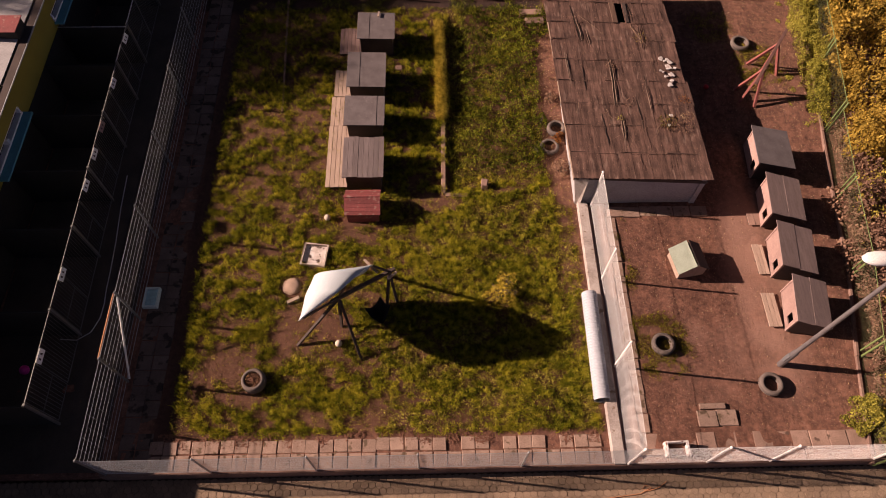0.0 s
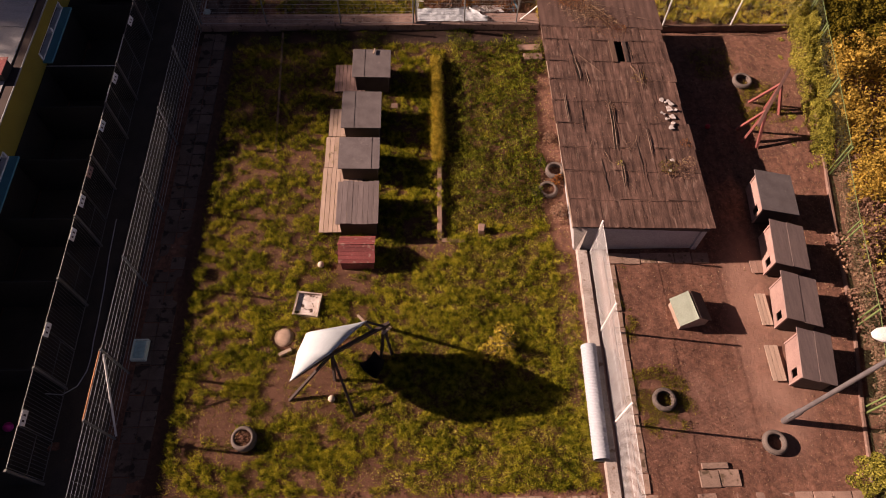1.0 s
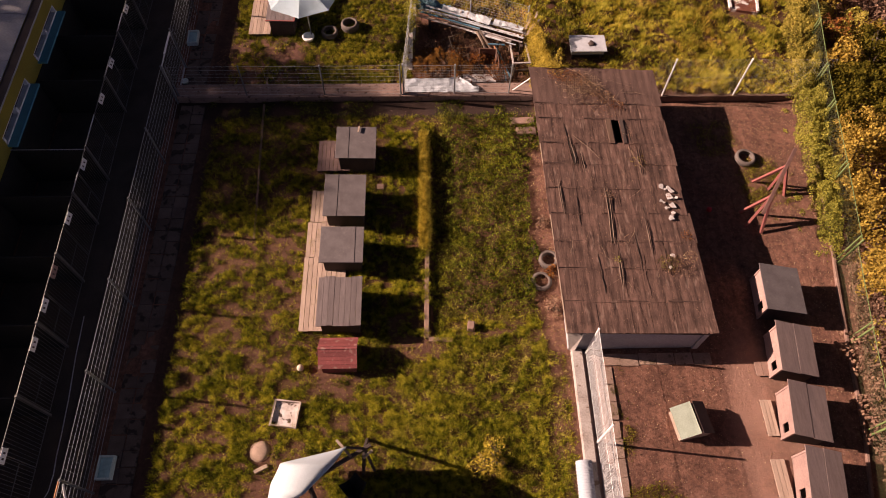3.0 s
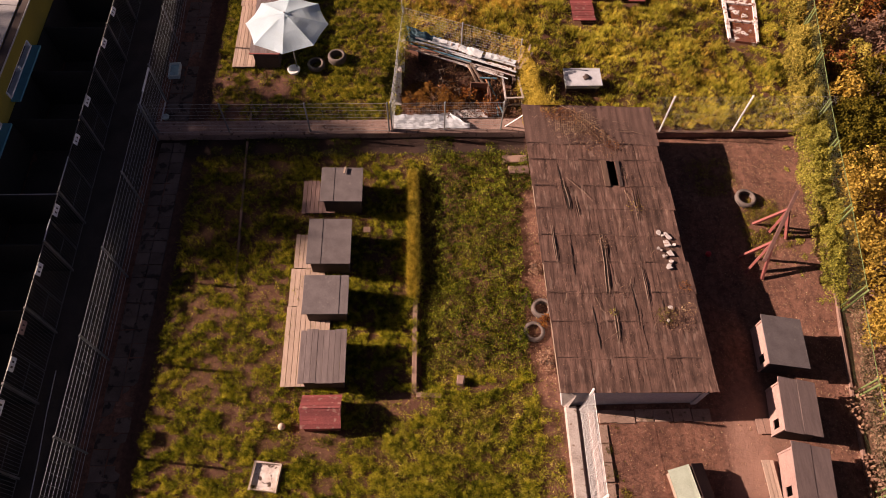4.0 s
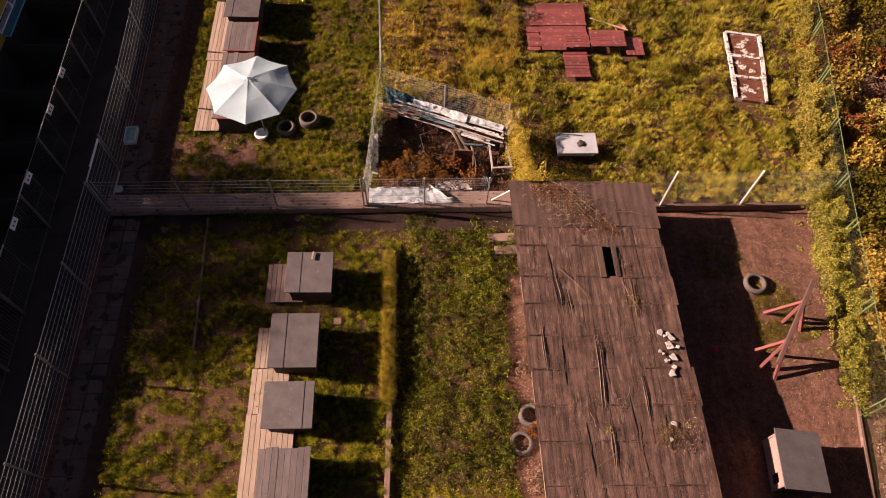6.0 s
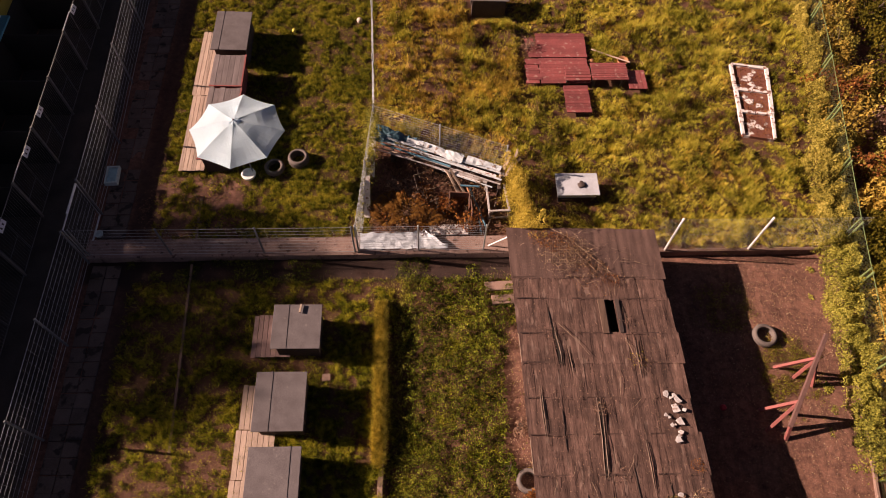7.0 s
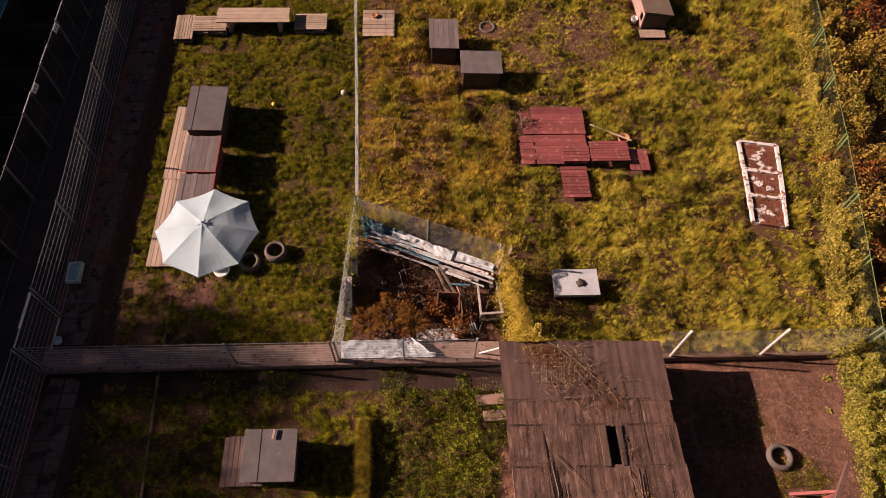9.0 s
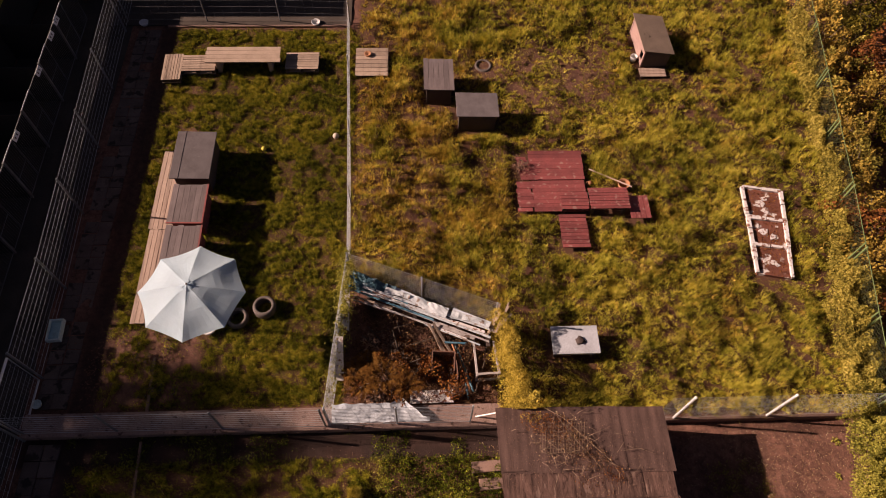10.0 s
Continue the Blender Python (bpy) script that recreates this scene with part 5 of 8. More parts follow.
# ---- yard to the east ----
def rack():
    r = tagged(empty("jump_rack"), "red timber trestle rack leaning on crossed legs", "trestle")
    a, b = Vector((12.26, 17.56, 1.08)), Vector((10.6, 15.16, 1.1))
    part("top_beam", beam(a, b, 0.1, 0.12), FADEDRED, r, "bleached reddish brown beam")
    for f, feet in ((0.27, ((11.2, 17.05), (11.66, 16.76), (12.1, 16.5))), (0.74, ((10.49, 15.88), (10.53, 15.33), (10.98, 15.1)))):
        top = a.lerp(b, f)
        for fx, fy in feet:
            part("leg", beam((fx, fy, 0.0), (top.x, top.y, 1.07), 0.08, 0.09), RACKRED, r)
    return r


rack()


def lamp():
    p = tagged(empty("street_lamp", pose(9.47, 6.08, 0)), "grey steel street lamp with a white head", "street lamp")
    part("pole", tube([(0, 0, -0.1), (0, 0, 0.9), (0, 0, 1.0), (0, 0, 3.4), (0, 0, 5.9)], [0.085, 0.085, 0.06, 0.055, 0.045], 12), POLE, p)
    part("door", box((-0.095, -0.05, 0.35), (-0.06, 0.05, 0.75)), DARKSTEEL, p)
    part("arm", tube([(0, 0, 5.9), (-0.06, 0.02, 6.05), (-0.3, 0.02, 6.12), (-0.5, 0.02, 6.13)], 0.035, 8), POLE, p)
    head = part("head", lump(0.2, 0.5, 0.0), WHITEPAINT, p, "white lamp head")
    head.scale = (1.9, 0.85, 0.9)
    head.location = (-0.8, 0.0, 6.12)
    part("glass", lathe([(0.02, -0.04), (0.14, -0.03), (0.16, 0.0), (0.02, 0.01)], 16), GLASS, head).location = (0, 0, -0.09)
    return p


lamp()
def planter():
    p = tagged(empty("trough"), "open box trough with a chipped white rim by the front fence", "trough")
    for lo, hi in (((5.87, 3.66, 0.0), (5.91, 4.02, 0.32)), ((6.4, 3.66, 0.0), (6.44, 4.02, 0.32)), ((5.91, 3.98, 0.0), (6.4, 4.02, 0.32)), ((5.91, 3.66, 0.0), (6.4, 3.69, 0.24))):
        part("side", box(lo, hi, jitter=0.005), CHIPPED if lo[1] != 3.66 or lo[0] != 5.91 else DARKWOOD, p)
    part("soil", box((5.91, 3.69, 0.0), (6.4, 3.98, 0.12), jitter=0.01), SOIL, p, "dry brown soil filling")
    return p



# ---- parasol and dog houses on the north lawn ----
def parasol():
    p = tagged(empty("parasol", pose(-3.67, 23.7, 0)), "open off-white octagonal garden parasol on a stone base", "parasol")
    part("pole", rod((0, 0, 0.2), (0, 0, 2.56), 0.022), DARKSTEEL, p)
    part("base", lathe([(0.02, 0.0), (0.1, 0.0), (0.17, 0.06), (0.21, 0.13), (0.225, 0.2), (0.2, 0.205), (0.02, 0.17)], 24), WHITEPAINT, p, "cream rounded base").location = (-0.11, -0.1, 0)
    bm = bmesh.new()
    R, zr, za = 1.37, 2.17, 2.6
    n, m = 8, 8
    a0 = radians(-1)
    apex = bm.verts.new((0, 0, za))
    rings = []
    for j in range(1, m + 1):
        f = j / m
        ring = []
        for i in range(n * 6):
            k = i / 6
            lo = math.floor(k)
            t = k - lo
            pa = Vector((math.cos(a0 + lo * math.pi / 4), math.sin(a0 + lo * math.pi / 4)))
            pb = Vector((math.cos(a0 + (lo + 1) * math.pi / 4), math.sin(a0 + (lo + 1) * math.pi / 4)))
            q = pa.lerp(pb, t) * R * f
            sag = 4 * t * (1 - t)
            q *= 1 - 0.03 * sag * f * f
            z = za + (zr - za) * f + 0.03 * math.sin(f * math.pi) - 0.03 * sag * f - 0.012 * sag * math.sin(f * 9 + lo * 2.1)
            ring.append(bm.verts.new((q.x, q.y, z)))
        rings.append(ring)
    c = len(rings[0])
    for i in range(c):
        bm.faces.new((apex, rings[0][i], rings[0][(i + 1) % c]))
    for u, v in zip(rings, rings[1:]):
        for i in range(c):
            j = (i + 1) % c
            bm.faces.new((u[i], v[i], v[j], u[j]))
    bmesh.ops.solidify(bm, geom=bm.faces[:], thickness=-0.004)
    part("canopy", bm, FABRIC, p, "off-white canvas canopy")
    for i in range(8):
        a = a0 + i * math.pi / 4
        part("rib", rod((0.04 * math.cos(a), 0.04 * math.sin(a), za - 0.03), (R * 0.99 * math.cos(a), R * 0.99 * math.sin(a), zr - 0.02), 0.009), DARKSTEEL, p)
    cap = bmesh.new()
    hub = cap.verts.new((0, 0, 2.615))
    rim = [cap.verts.new((r * math.cos(a0 + i * math.pi / 8), r * math.sin(a0 + i * math.pi / 8), 2.56 + 0.015 * (i % 2) + 0.012 * math.sin(i * 2.3))) for i in range(16) for r in (0.16 + 0.02 * math.sin(i * 1.7) - 0.03 * (i % 2),)]
    for i in range(16):
        cap.faces.new((hub, rim[i], rim[(i + 1) % 16]))
    bmesh.ops.solidify(cap, geom=cap.faces[:], thickness=-0.004)
    part("vent_cap", cap, FABRIC, p, "wrinkled canvas vent cap")
    part("knob", lathe([(0.015, 2.62), (0.03, 2.635), (0.025, 2.655), (0.003, 2.665)], 10), DARKSTEEL, p, "small dark finial")
    return p


parasol()
platform(-6.06, -5.22, 26.9, 29.88, 0.15, 6, DECK, "pale timber deck in front of a row of dog houses", group="decks")
platform(-6.0, -5.2, 23.78, 26.88, 0.15, 6, DECK, "pale timber deck partly under the parasol", group="decks")
flat_house(-5.42, -4.22, 28.22, 30.06, 0.92, GREYROOF, "dark wooden dog house with grey felt roof and seam", seam=-5.18)
flat_house(-5.26, -4.22, 26.66, 28.05, 0.84, PLANKROOF, "red wooden dog house with grey boarded roof", planks=6, body=REDWOOD, trim=REDRAIL)
flat_house(-5.24, -4.2, 25.2, 26.58, 0.84, PLANKROOF, "red wooden dog house with grey boarded roof", planks=6, body=REDWOOD, trim=REDRAIL)
# body in dark wood instead of red, to stand in for its shade
flat_house(-5.22, -4.2, 23.7, 25.14, 0.84, PLANKROOF, "dog house under the parasol with its body darkened for shade", planks=6, body=DARKWOOD, trim=REDRAIL)


def pallet(x, y, w, d, layers, label, yaw=0.0, along="x"):
    p = tagged(empty("pallet", pose(x, y, 0, 0, 0, yaw)), label, "pallet", "pallets")
    for k in range(layers):
        z = 0.144 * k
        n = 7
        for i in range(n):
            if along == "x":
                a = -d / 2 + d * i / n
                part("board", box((-w / 2, a + 0.008, z + 0.122), (w / 2, a + d / n - 0.008, z + 0.142), jitter=0.004), PALLET, p)
            else:
                a = -w / 2 + w * i / n
                part("board", box((a + 0.008, -d / 2, z + 0.122), (a + w / n - 0.008, d / 2, z + 0.142), jitter=0.004), PALLET, p)
        for f in (-1, 0, 1):
            if along == "x":
                part("bearer", box((f * (w / 2 - 0.07) - 0.05, -d / 2 + 0.01, z), (f * (w / 2 - 0.07) + 0.05, d / 2 - 0.01, z + 0.12)), DARKWOOD, p)
            else:
                part("bearer", box((-w / 2 + 0.01, f * (d / 2 - 0.07) - 0.05, z), (w / 2 - 0.01, f * (d / 2 - 0.07) + 0.05, z + 0.12)), DARKWOOD, p)
    return p


pallet(-6.38, 33.52, 0.66, 1.22, 2, "two stacked weathered pallets on the lawn", 2, "y")
pallet(-5.5, 33.7, 1.2, 0.78, 2, "two stacked weathered pallets beside a bench", 1)
pallet(-1.88, 33.78, 1.16, 0.82, 2, "two stacked weathered pallets near the fence", 0)
pallet(0.57, 33.86, 1.16, 1.38, 1, "weathered wooden pallet lying in the meadow", 0)
single("bowl", lathe([(0.02, 0), (0.1, 0), (0.13, 0.08), (0.11, 0.08), (0.02, 0.02)], 16), TERRACOTTA, pose(0.42, 34.2, 0.14), "small terracotta bowl standing on a pallet", "bowl", "bowls")
bench = tagged(empty("table"), "long weathered plank table on timber trestles", "table")
for k in range(4):
    part("plank", box((-5.2 + random.uniform(-0.03, 0.03), 33.45 + k * 0.185, 0.52), (-2.62 + random.uniform(-0.03, 0.03), 33.45 + k * 0.185 + 0.178, 0.56), jitter=0.004), PALLET, bench)
for x in (-4.85, -3.05):
    part("trestle", box((x, 33.5, -0.02), (x + 0.14, 34.1, 0.52), bevel=0.01), DECK, bench)
flat_house(2.4, 3.43, 31.82, 33.27, 0.88, PLANKROOF, "dark dog house with ribbed grey roof in the meadow", planks=6)
flat_house(3.45, 4.86, 30.62, 31.67, 0.88, GREYROOF, "dark dog house with plain grey roof in the meadow")
lean_house(10.28, 33.58, 2.0, 1.78, 0.95, 0.92, 0.76, "wooden dog house with tan roof and pale front in the meadow", 0, TANROOF)
platform(10.2, 11.15, 33.1, 33.52, 0.1, 3, DECK, "small timber step beside a dog house", "x")
single("bucket", lathe([(0.02, 0), (0.1, 0), (0.13, 0.22), (0.12, 0.22), (0.09, 0.02), (0.02, 0.02)], 16), WHITEPAINT, pose(10.1, 34.0, 0), "white bucket beside a dog house", "bucket")


def red_platform():
    r = tagged(empty("play_platform"), "low platform of red painted boards in the meadow", "platform")
    boards(r, "board", 5.78, 7.54, 28.55, 29.72, 0.14, 0.03, 8, REDWOOD, "x", 0.004)
    boards(r, "board", 5.8, 7.5, 27.34, 28.53, 0.12, 0.03, 8, REDWOOD, "x", 0.004)
    boards(r, "board", 5.3, 5.79, 27.36, 28.5, 0.115, 0.03, 8, REDWOOD, "x", 0.006, jitter=0.03)
    boards(r, "board", 5.42, 5.79, 28.55, 29.5, 0.13, 0.03, 7, REDWOOD, "x", 0.006, jitter=0.05)
    boards(r, "board", 6.62, 7.48, 27.3, 27.95, 0.3, 0.03, 5, REDWOOD, "x", 0.012)
    boards(r, "board", 7.52, 8.76, 27.26, 28.06, 0.36, 0.03, 8, REDWOOD, "x", 0.012)
    boards(r, "board", 8.78, 9.42, 27.0, 27.85, 0.2, 0.03, 4, REDWOOD, "y", 0.012)
    boards(r, "board", 6.52, 7.36, 26.0, 27.2, 0.16, 0.03, 9, REDWOOD, "x", 0.012)
    for x, y, z in ((6.7, 27.4, 0.28), (7.3, 27.8, 0.28), (7.6, 27.35, 0.34), (8.6, 27.95, 0.34), (7.6, 27.95, 0.34), (8.6, 27.35, 0.34), (9.2, 27.3, 0.18), (5.8, 28.0, 0.1), (5.9, 29.3, 0.12), (7.2, 29.3, 0.12), (6.9, 26.5, 0.14)):
        part("block", box((x - 0.05, y - 0.05, -0.05), (x + 0.05, y + 0.05, z)), DARKWOOD, r)
    return r


red_platform()
single("stick", beam((7.75, 29.0, 0.1), (8.95, 28.1, 0.35), 0.035, 0.035), DECK, pose(0, 0, 0), "pale broken stick leaning on the platform", "stick")
single("flowerpot", lathe([(0.02, 0), (0.12, 0), (0.2, 0.25), (0.18, 0.25), (0.1, 0.03), (0.02, 0.03)], 18), TERRACOTTA, pose(8.75, 28.3, 0.02), "orange clay pot beside the red platform", "flowerpot")
single("toy", lump(0.1, 0.4, 0.4, 8), TERRACOTTA, pose(7.7, 28.5, 0.05), "small orange toy by the red platform", "toy")


CRATEWHITE = material("dull_white_board", (0.5, 0.51, 0.54), 0.8, (0.36, 0.36, 0.38), 2.5, 30, 0.2, spots=(0.3, 0.22, 0.18), spot_scale=5, spot_low=0.68)


single("stick", beam((-1.68, 18.5, 0.955), (-1.65, 18.74, 0.955), 0.05, 0.04), PALLET, pose(0, 0, 0), "short pale stick on a dog house roof", "stick")


def crate():
    c = tagged(empty("crate"), "white painted wooden crate with a dark stone on top", "crate")
    boards(c, "board", 5.76, 7.06, 22.48, 23.3, 0.44, 0.03, 1, CRATEWHITE, "x", 0.0)
    for lo, hi in (((5.8, 22.52, 0.28), (6.98, 22.55, 0.438)), ((5.8, 23.23, 0.28), (6.98, 23.26, 0.438)), ((5.8, 22.55, 0.28), (5.83, 23.23, 0.438)), ((6.95, 22.55, 0.28), (6.98, 23.23, 0.438))):
        part("side", box(lo, hi, jitter=0.004), CRATEWHITE, c)
    for x in (5.84, 6.87):
        for y in (22.56, 23.15):
            part("leg", box((x, y, -0.03), (x + 0.07, y + 0.07, 0.438)), DARKWOOD, c)
    # dark sheet added in place of the shade between the legs
    part("lower_panel", box((5.9, 22.66, -0.03), (6.88, 22.69, 0.3)), DARKWOOD, c, "dark sheet standing in for shade under the top")
    return c


crate()
single("stone", lump(0.12, 0.4, 0.7, 2), DARKWOOD, pose(6.55, 22.85, 0.49), "dark rough stone on a white crate", "stone")


def frame_bed():
    f = tagged(empty("raised_bed"), "white painted three-part timber frame filled with red earth", "raised bed")
    nw, ne, se, sw = Vector((12.62, 28.2, 0)), Vector((13.85, 28.0, 0)), Vector((13.3, 24.85, 0)), Vector((12.3, 25.05, 0))
    up_ = Vector((0, 0, 0.13))
    for a, b in ((nw, ne), (sw, nw), (se, ne), (nw.lerp(sw, 0.36), ne.lerp(se, 0.36)), (nw.lerp(sw, 0.68), ne.lerp(se, 0.68))):
        k = max(2, round((b - a).length / 0.55))
        for q in range(k):
            o = Vector((random.uniform(-0.015, 0.015), random.uniform(-0.015, 0.015), random.uniform(-0.012, 0.012)))
            part("rail", beam(a.lerp(b, q / k) + up_ + o, a.lerp(b, (q + 0.97) / k) + up_ + o, random.uniform(0.08, 0.15), 0.1), CHIPPED, f)
    bm = bmesh.new()
    lo_, hi_ = [[bm.verts.new(p + Vector((0, 0, z))) for p in (nw, sw, se, ne)] for z in (-0.05, 0.1)]
    bm.faces.new(hi_)
    for k in range(4):
        bm.faces.new((lo_[k], lo_[(k + 1) % 4], hi_[(k + 1) % 4], hi_[k]))
    bmesh.ops.recalc_face_normals(bm, faces=bm.faces[:])
    part("filling", bm, REDEARTH, f, "reddish earth with white crumbs")
    return f


CHIPPED = material("chipped_white_paint", (0.72, 0.67, 0.65), 0.85, (0.55, 0.49, 0.46), 4, 30, 0.4, spots=(0.22, 0.09, 0.06), spot_scale=9, spot_low=0.56)
REDEARTH = material("red_earth_fill", (0.2, 0.07, 0.045), 0.95, (0.14, 0.05, 0.035), 3, 25, 0.6, spots=(0.7, 0.64, 0.6), spot_scale=2.6, spot_low=0.58)
frame_bed()
planter()


# ---- scrap pen ----
PALESHEET = material("pale_torn_sheet", (0.55, 0.572, 0.583), 0.7, (0.33, 0.363, 0.385), 4, 30, 0.4, spots=(0.242, 0.176, 0.143), spot_scale=6, spot_low=0.58)
DARKBLUE = material("dark_blue_tarpaulin", (0.025, 0.075, 0.105), 0.5, (0.06, 0.14, 0.17), 4, 30, 0.4)


def scrap():
    ab = (Vector((0.35, 24.7, 0)), Vector((4.15, 23.15, 0)))
    side = Vector((-0.38, -0.92, 0))
    pieces = [(0.0, 1.0, 0.0, 0.74, 0.13, "w"), (0.05, 0.95, 0.16, 0.66, 0.08, "c"), (0.02, 0.6, 0.26, 0.6, 0.06, "b"), (0.3, 1.0, 0.3, 0.56, 0.05, "w"), (0.1, 0.85, 0.42, 0.5, 0.045, "c"), (0.22, 0.5, -0.06, 0.82, 0.2, "t"),
              (0.7, 0.97, -0.04, 0.84, 0.18, "t"), (0.45, 0.8, 0.05, 0.8, 0.07, "w"), (0.12, 0.4, 0.12, 0.78, 0.05, "b"), (0.0, 0.3, 0.36, 0.52, 0.06, "p"), (0.5, 0.98, 0.2, 0.64, 0.05, "p"), (0.6, 0.9, 0.36, 0.5, 0.09, "w"), (0.02, 0.98, 0.11, 0.8, 0.07, "s"), (0.08, 0.7, 0.2, 0.72, 0.05, "s"), (0.35, 1.0, 0.24, 0.7, 0.06, "s"), (0.0, 0.62, 0.46, 0.54, 0.035, "w"), (0.55, 0.95, 0.48, 0.52, 0.04, "s")]
    mats = {"w": (WEATHERBOARD, "weathered white board on the scrap pile"), "c": (CHIPPED, "chipped white board on the scrap pile"), "b": (BLUEPLASTIC, "faded blue plastic strip on the scrap pile"), "t": (TARP, "crumpled white sheet on the scrap pile"), "p": (PALLET, "splintered plank on the scrap pile"), "s": (PALESHEET, "bluish white painted board on the scrap pile")}
    for f0, f1, off, z, w, key in pieces:
        mat, lab = mats[key]
        tilt = random.uniform(-0.06, 0.06)
        single("board", beam(ab[0].lerp(ab[1], f0) + side * (off + tilt) + Vector((0, 0, z + tilt)), ab[0].lerp(ab[1], f1) + side * (off - tilt) + Vector((0, 0, z - tilt * 0.5)), w, 0.025), mat, pose(0, 0, 0), lab, "board", "scrap boards")
    for a, b in (((2.35, 23.4, 0.6), (2.95, 22.5, 0.15)), ((2.5, 23.4, 0.62), (3.1, 22.5, 0.15)), ((2.4, 23.35, 0.64), (2.8, 22.6, 0.2))):
        single("board", beam(a, b, random.uniform(0.04, 0.08), 0.03), PALLET, pose(0, 0, 0), "splintered plank leaning on the scrap pile", "board", "scrap boards")
    for x, y in ((0.7, 24.5), (2.0, 23.95), (3.2, 23.45), (4.0, 23.1)):
        single("trestle", box((x - 0.05, y - 0.35, -0.02), (x + 0.05, y + 0.05, 0.46)), DARKWOOD, pose(0, 0, 0), "dark timber block under the scrap boards", "block", "scrap blocks")
    for k in range(16):
        x, y = random.uniform(0.6, 3.6), random.uniform(21.4, 23.4)
        a = random.uniform(0, math.pi)
        L = random.uniform(0.4, 1.1)
        single("branch", rod((x, y, random.uniform(0.05, 0.2)), (x + L * math.cos(a), min(y + L * math.sin(a), 23.6), random.uniform(0.1, 0.5)), 0.02, 0.012, 5), TREE_BARK, pose(0, 0, 0), "dry broken branch on the scrap pile", "branch", "dry branches")
    cab = tagged(empty("cabinet", pose(2.75, 22.35, 0.0, 0, 0, -4)), "rusty open metal cabinet lying in the scrap pen", "cabinet")
    bm = bmesh.new()
    for lo, hi in (((-0.32, -0.28, 0), (-0.29, 0.28, 0.5)), ((0.29, -0.28, 0), (0.32, 0.28, 0.5)), ((-0.29, 0.25, 0), (0.29, 0.28, 0.5)), ((-0.29, -0.28, 0), (0.29, 0.25, 0.03))):
        add_box(bm, lo, hi)
    part("body", bm, RUST, cab)
    part("door", box((0.33, -0.5, 0.02), (0.36, -0.02, 0.5), pose(0, 0, 0, 0, 0, 8)), RUST, cab)
    fr = tagged(empty("chair"), "white plastic frame of a broken chair", "chair")
    for a, b in (((3.6, 23.0, 0.4), (3.65, 21.95, 0.4)), ((4.15, 22.9, 0.45), (4.25, 22.0, 0.4)), ((3.62, 21.97, 0.42), (4.28, 22.0, 0.42)), ((3.62, 21.9, 0.15), (4.28, 21.93, 0.15)), ((3.65, 21.95, 0.42), (3.65, 21.95, -0.02)), ((4.25, 22.0, 0.42), (4.25, 22.0, -0.02)), ((3.6, 23.0, 0.42), (3.6, 23.0, -0.02))):
        part("bar", beam(a, b, 0.06, 0.05), WEATHERBOARD, fr)
    for a, b, mat, lab in (((3.0, 22.9, 0.4), (3.45, 21.7, 0.1), TERRACOTTA, "orange plastic pipe in the scrap pen"), ((3.1, 22.9, 0.3), (3.55, 21.6, 0.1), BLUEPLASTIC, "blue plastic pipe in the scrap pen"), ((2.8, 22.9, 0.45), (3.4, 22.85, 0.45), BLUEPLASTIC, "blue plastic pipe in the scrap pen"), ((3.35, 22.0, 0.1), (3.4, 21.4, 0.05), BLUEPLASTIC, "short blue pipe end")):
        single("pipe", rod(a, b, 0.03), mat, pose(0, 0, 0), lab, "pipe", "scrap pipes")
    for x0, x1, y, seed in ((-0.2, 2.35, 20.78, 1), ):
        bm = bmesh.new()
        n, m = 30, 8

        def width(u):
            return 0.44 if u < 0.6 else 0.44 + 1.2 * (u - 0.6) if u < 0.72 else max(0.05, 0.58 - 2.3 * (u - 0.72))
        g = [[bm.verts.new((x0 + (x1 - x0) * i / n, y + width(i / n) * j / m + 0.03 * noise.noise(Vector((i * 0.4, j * 0.5, seed))), 0.29 + 0.2 * (j / m) ** 1.5 + 0.03 * noise.noise(Vector((i * 0.3, j * 0.4, 3))))) for j in range(m + 1)] for i in range(n + 1)]
        for i in range(n):
            for j in range(m):
                bm.faces.new((g[i][j], g[i + 1][j], g[i + 1][j + 1], g[i][j + 1]))
        bmesh.ops.recalc_face_normals(bm, faces=bm.faces[:])
        bmesh.ops.solidify(bm, geom=bm.faces[:], thickness=0.006)
        single("plastic_sheet", bm, TARP, pose(0, 0, 0), "crumpled white plastic sheet hung on the pen's mesh", "plastic sheet")
    single("board", box((1.95, 21.25, 0.3), (3.1, 21.6, 0.33), pose(0, 0, 0, 0, 0, 0.3)), CHIPPED, pose(0, 0, -0.06), "white board lying behind the pen's mesh", "board", "scrap boards")
    for a, b in (((-0.05, 22.0, 0.1), (-0.02, 22.9, 1.0)), ((0.05, 23.4, 0.2), (0.12, 24.3, 1.1))):
        single("board", beam(a, b, 0.2, 0.03), CHIPPED, pose(0, 0, 0), "whitish board leaning on the pen's side", "board", "scrap boards")
    bm = bmesh.new()
    g = []
    for i in range(17):
        u = i / 16
        row = []
        for j in range(9):
            v = j / 8
            p = Vector((0.22, 24.98, 0.92)).lerp(Vector((1.5, 24.42, 0.82)), u) + Vector((-0.25, -0.6, -0.12)) * v * (1 - 0.75 * u)
            row.append(bm.verts.new(p + Vector((0, 0, 0.12 * noise.noise(p * 5) + 0.05 * noise.noise(p * 13)))))
        g.append(row)
    for i in range(16):
        for j in range(8):
            bm.faces.new((g[i][j], g[i + 1][j], g[i + 1][j + 1], g[i][j + 1]))
    bmesh.ops.recalc_face_normals(bm, faces=bm.faces[:])
    bmesh.ops.solidify(bm, geom=bm.faces[:], thickness=0.008)
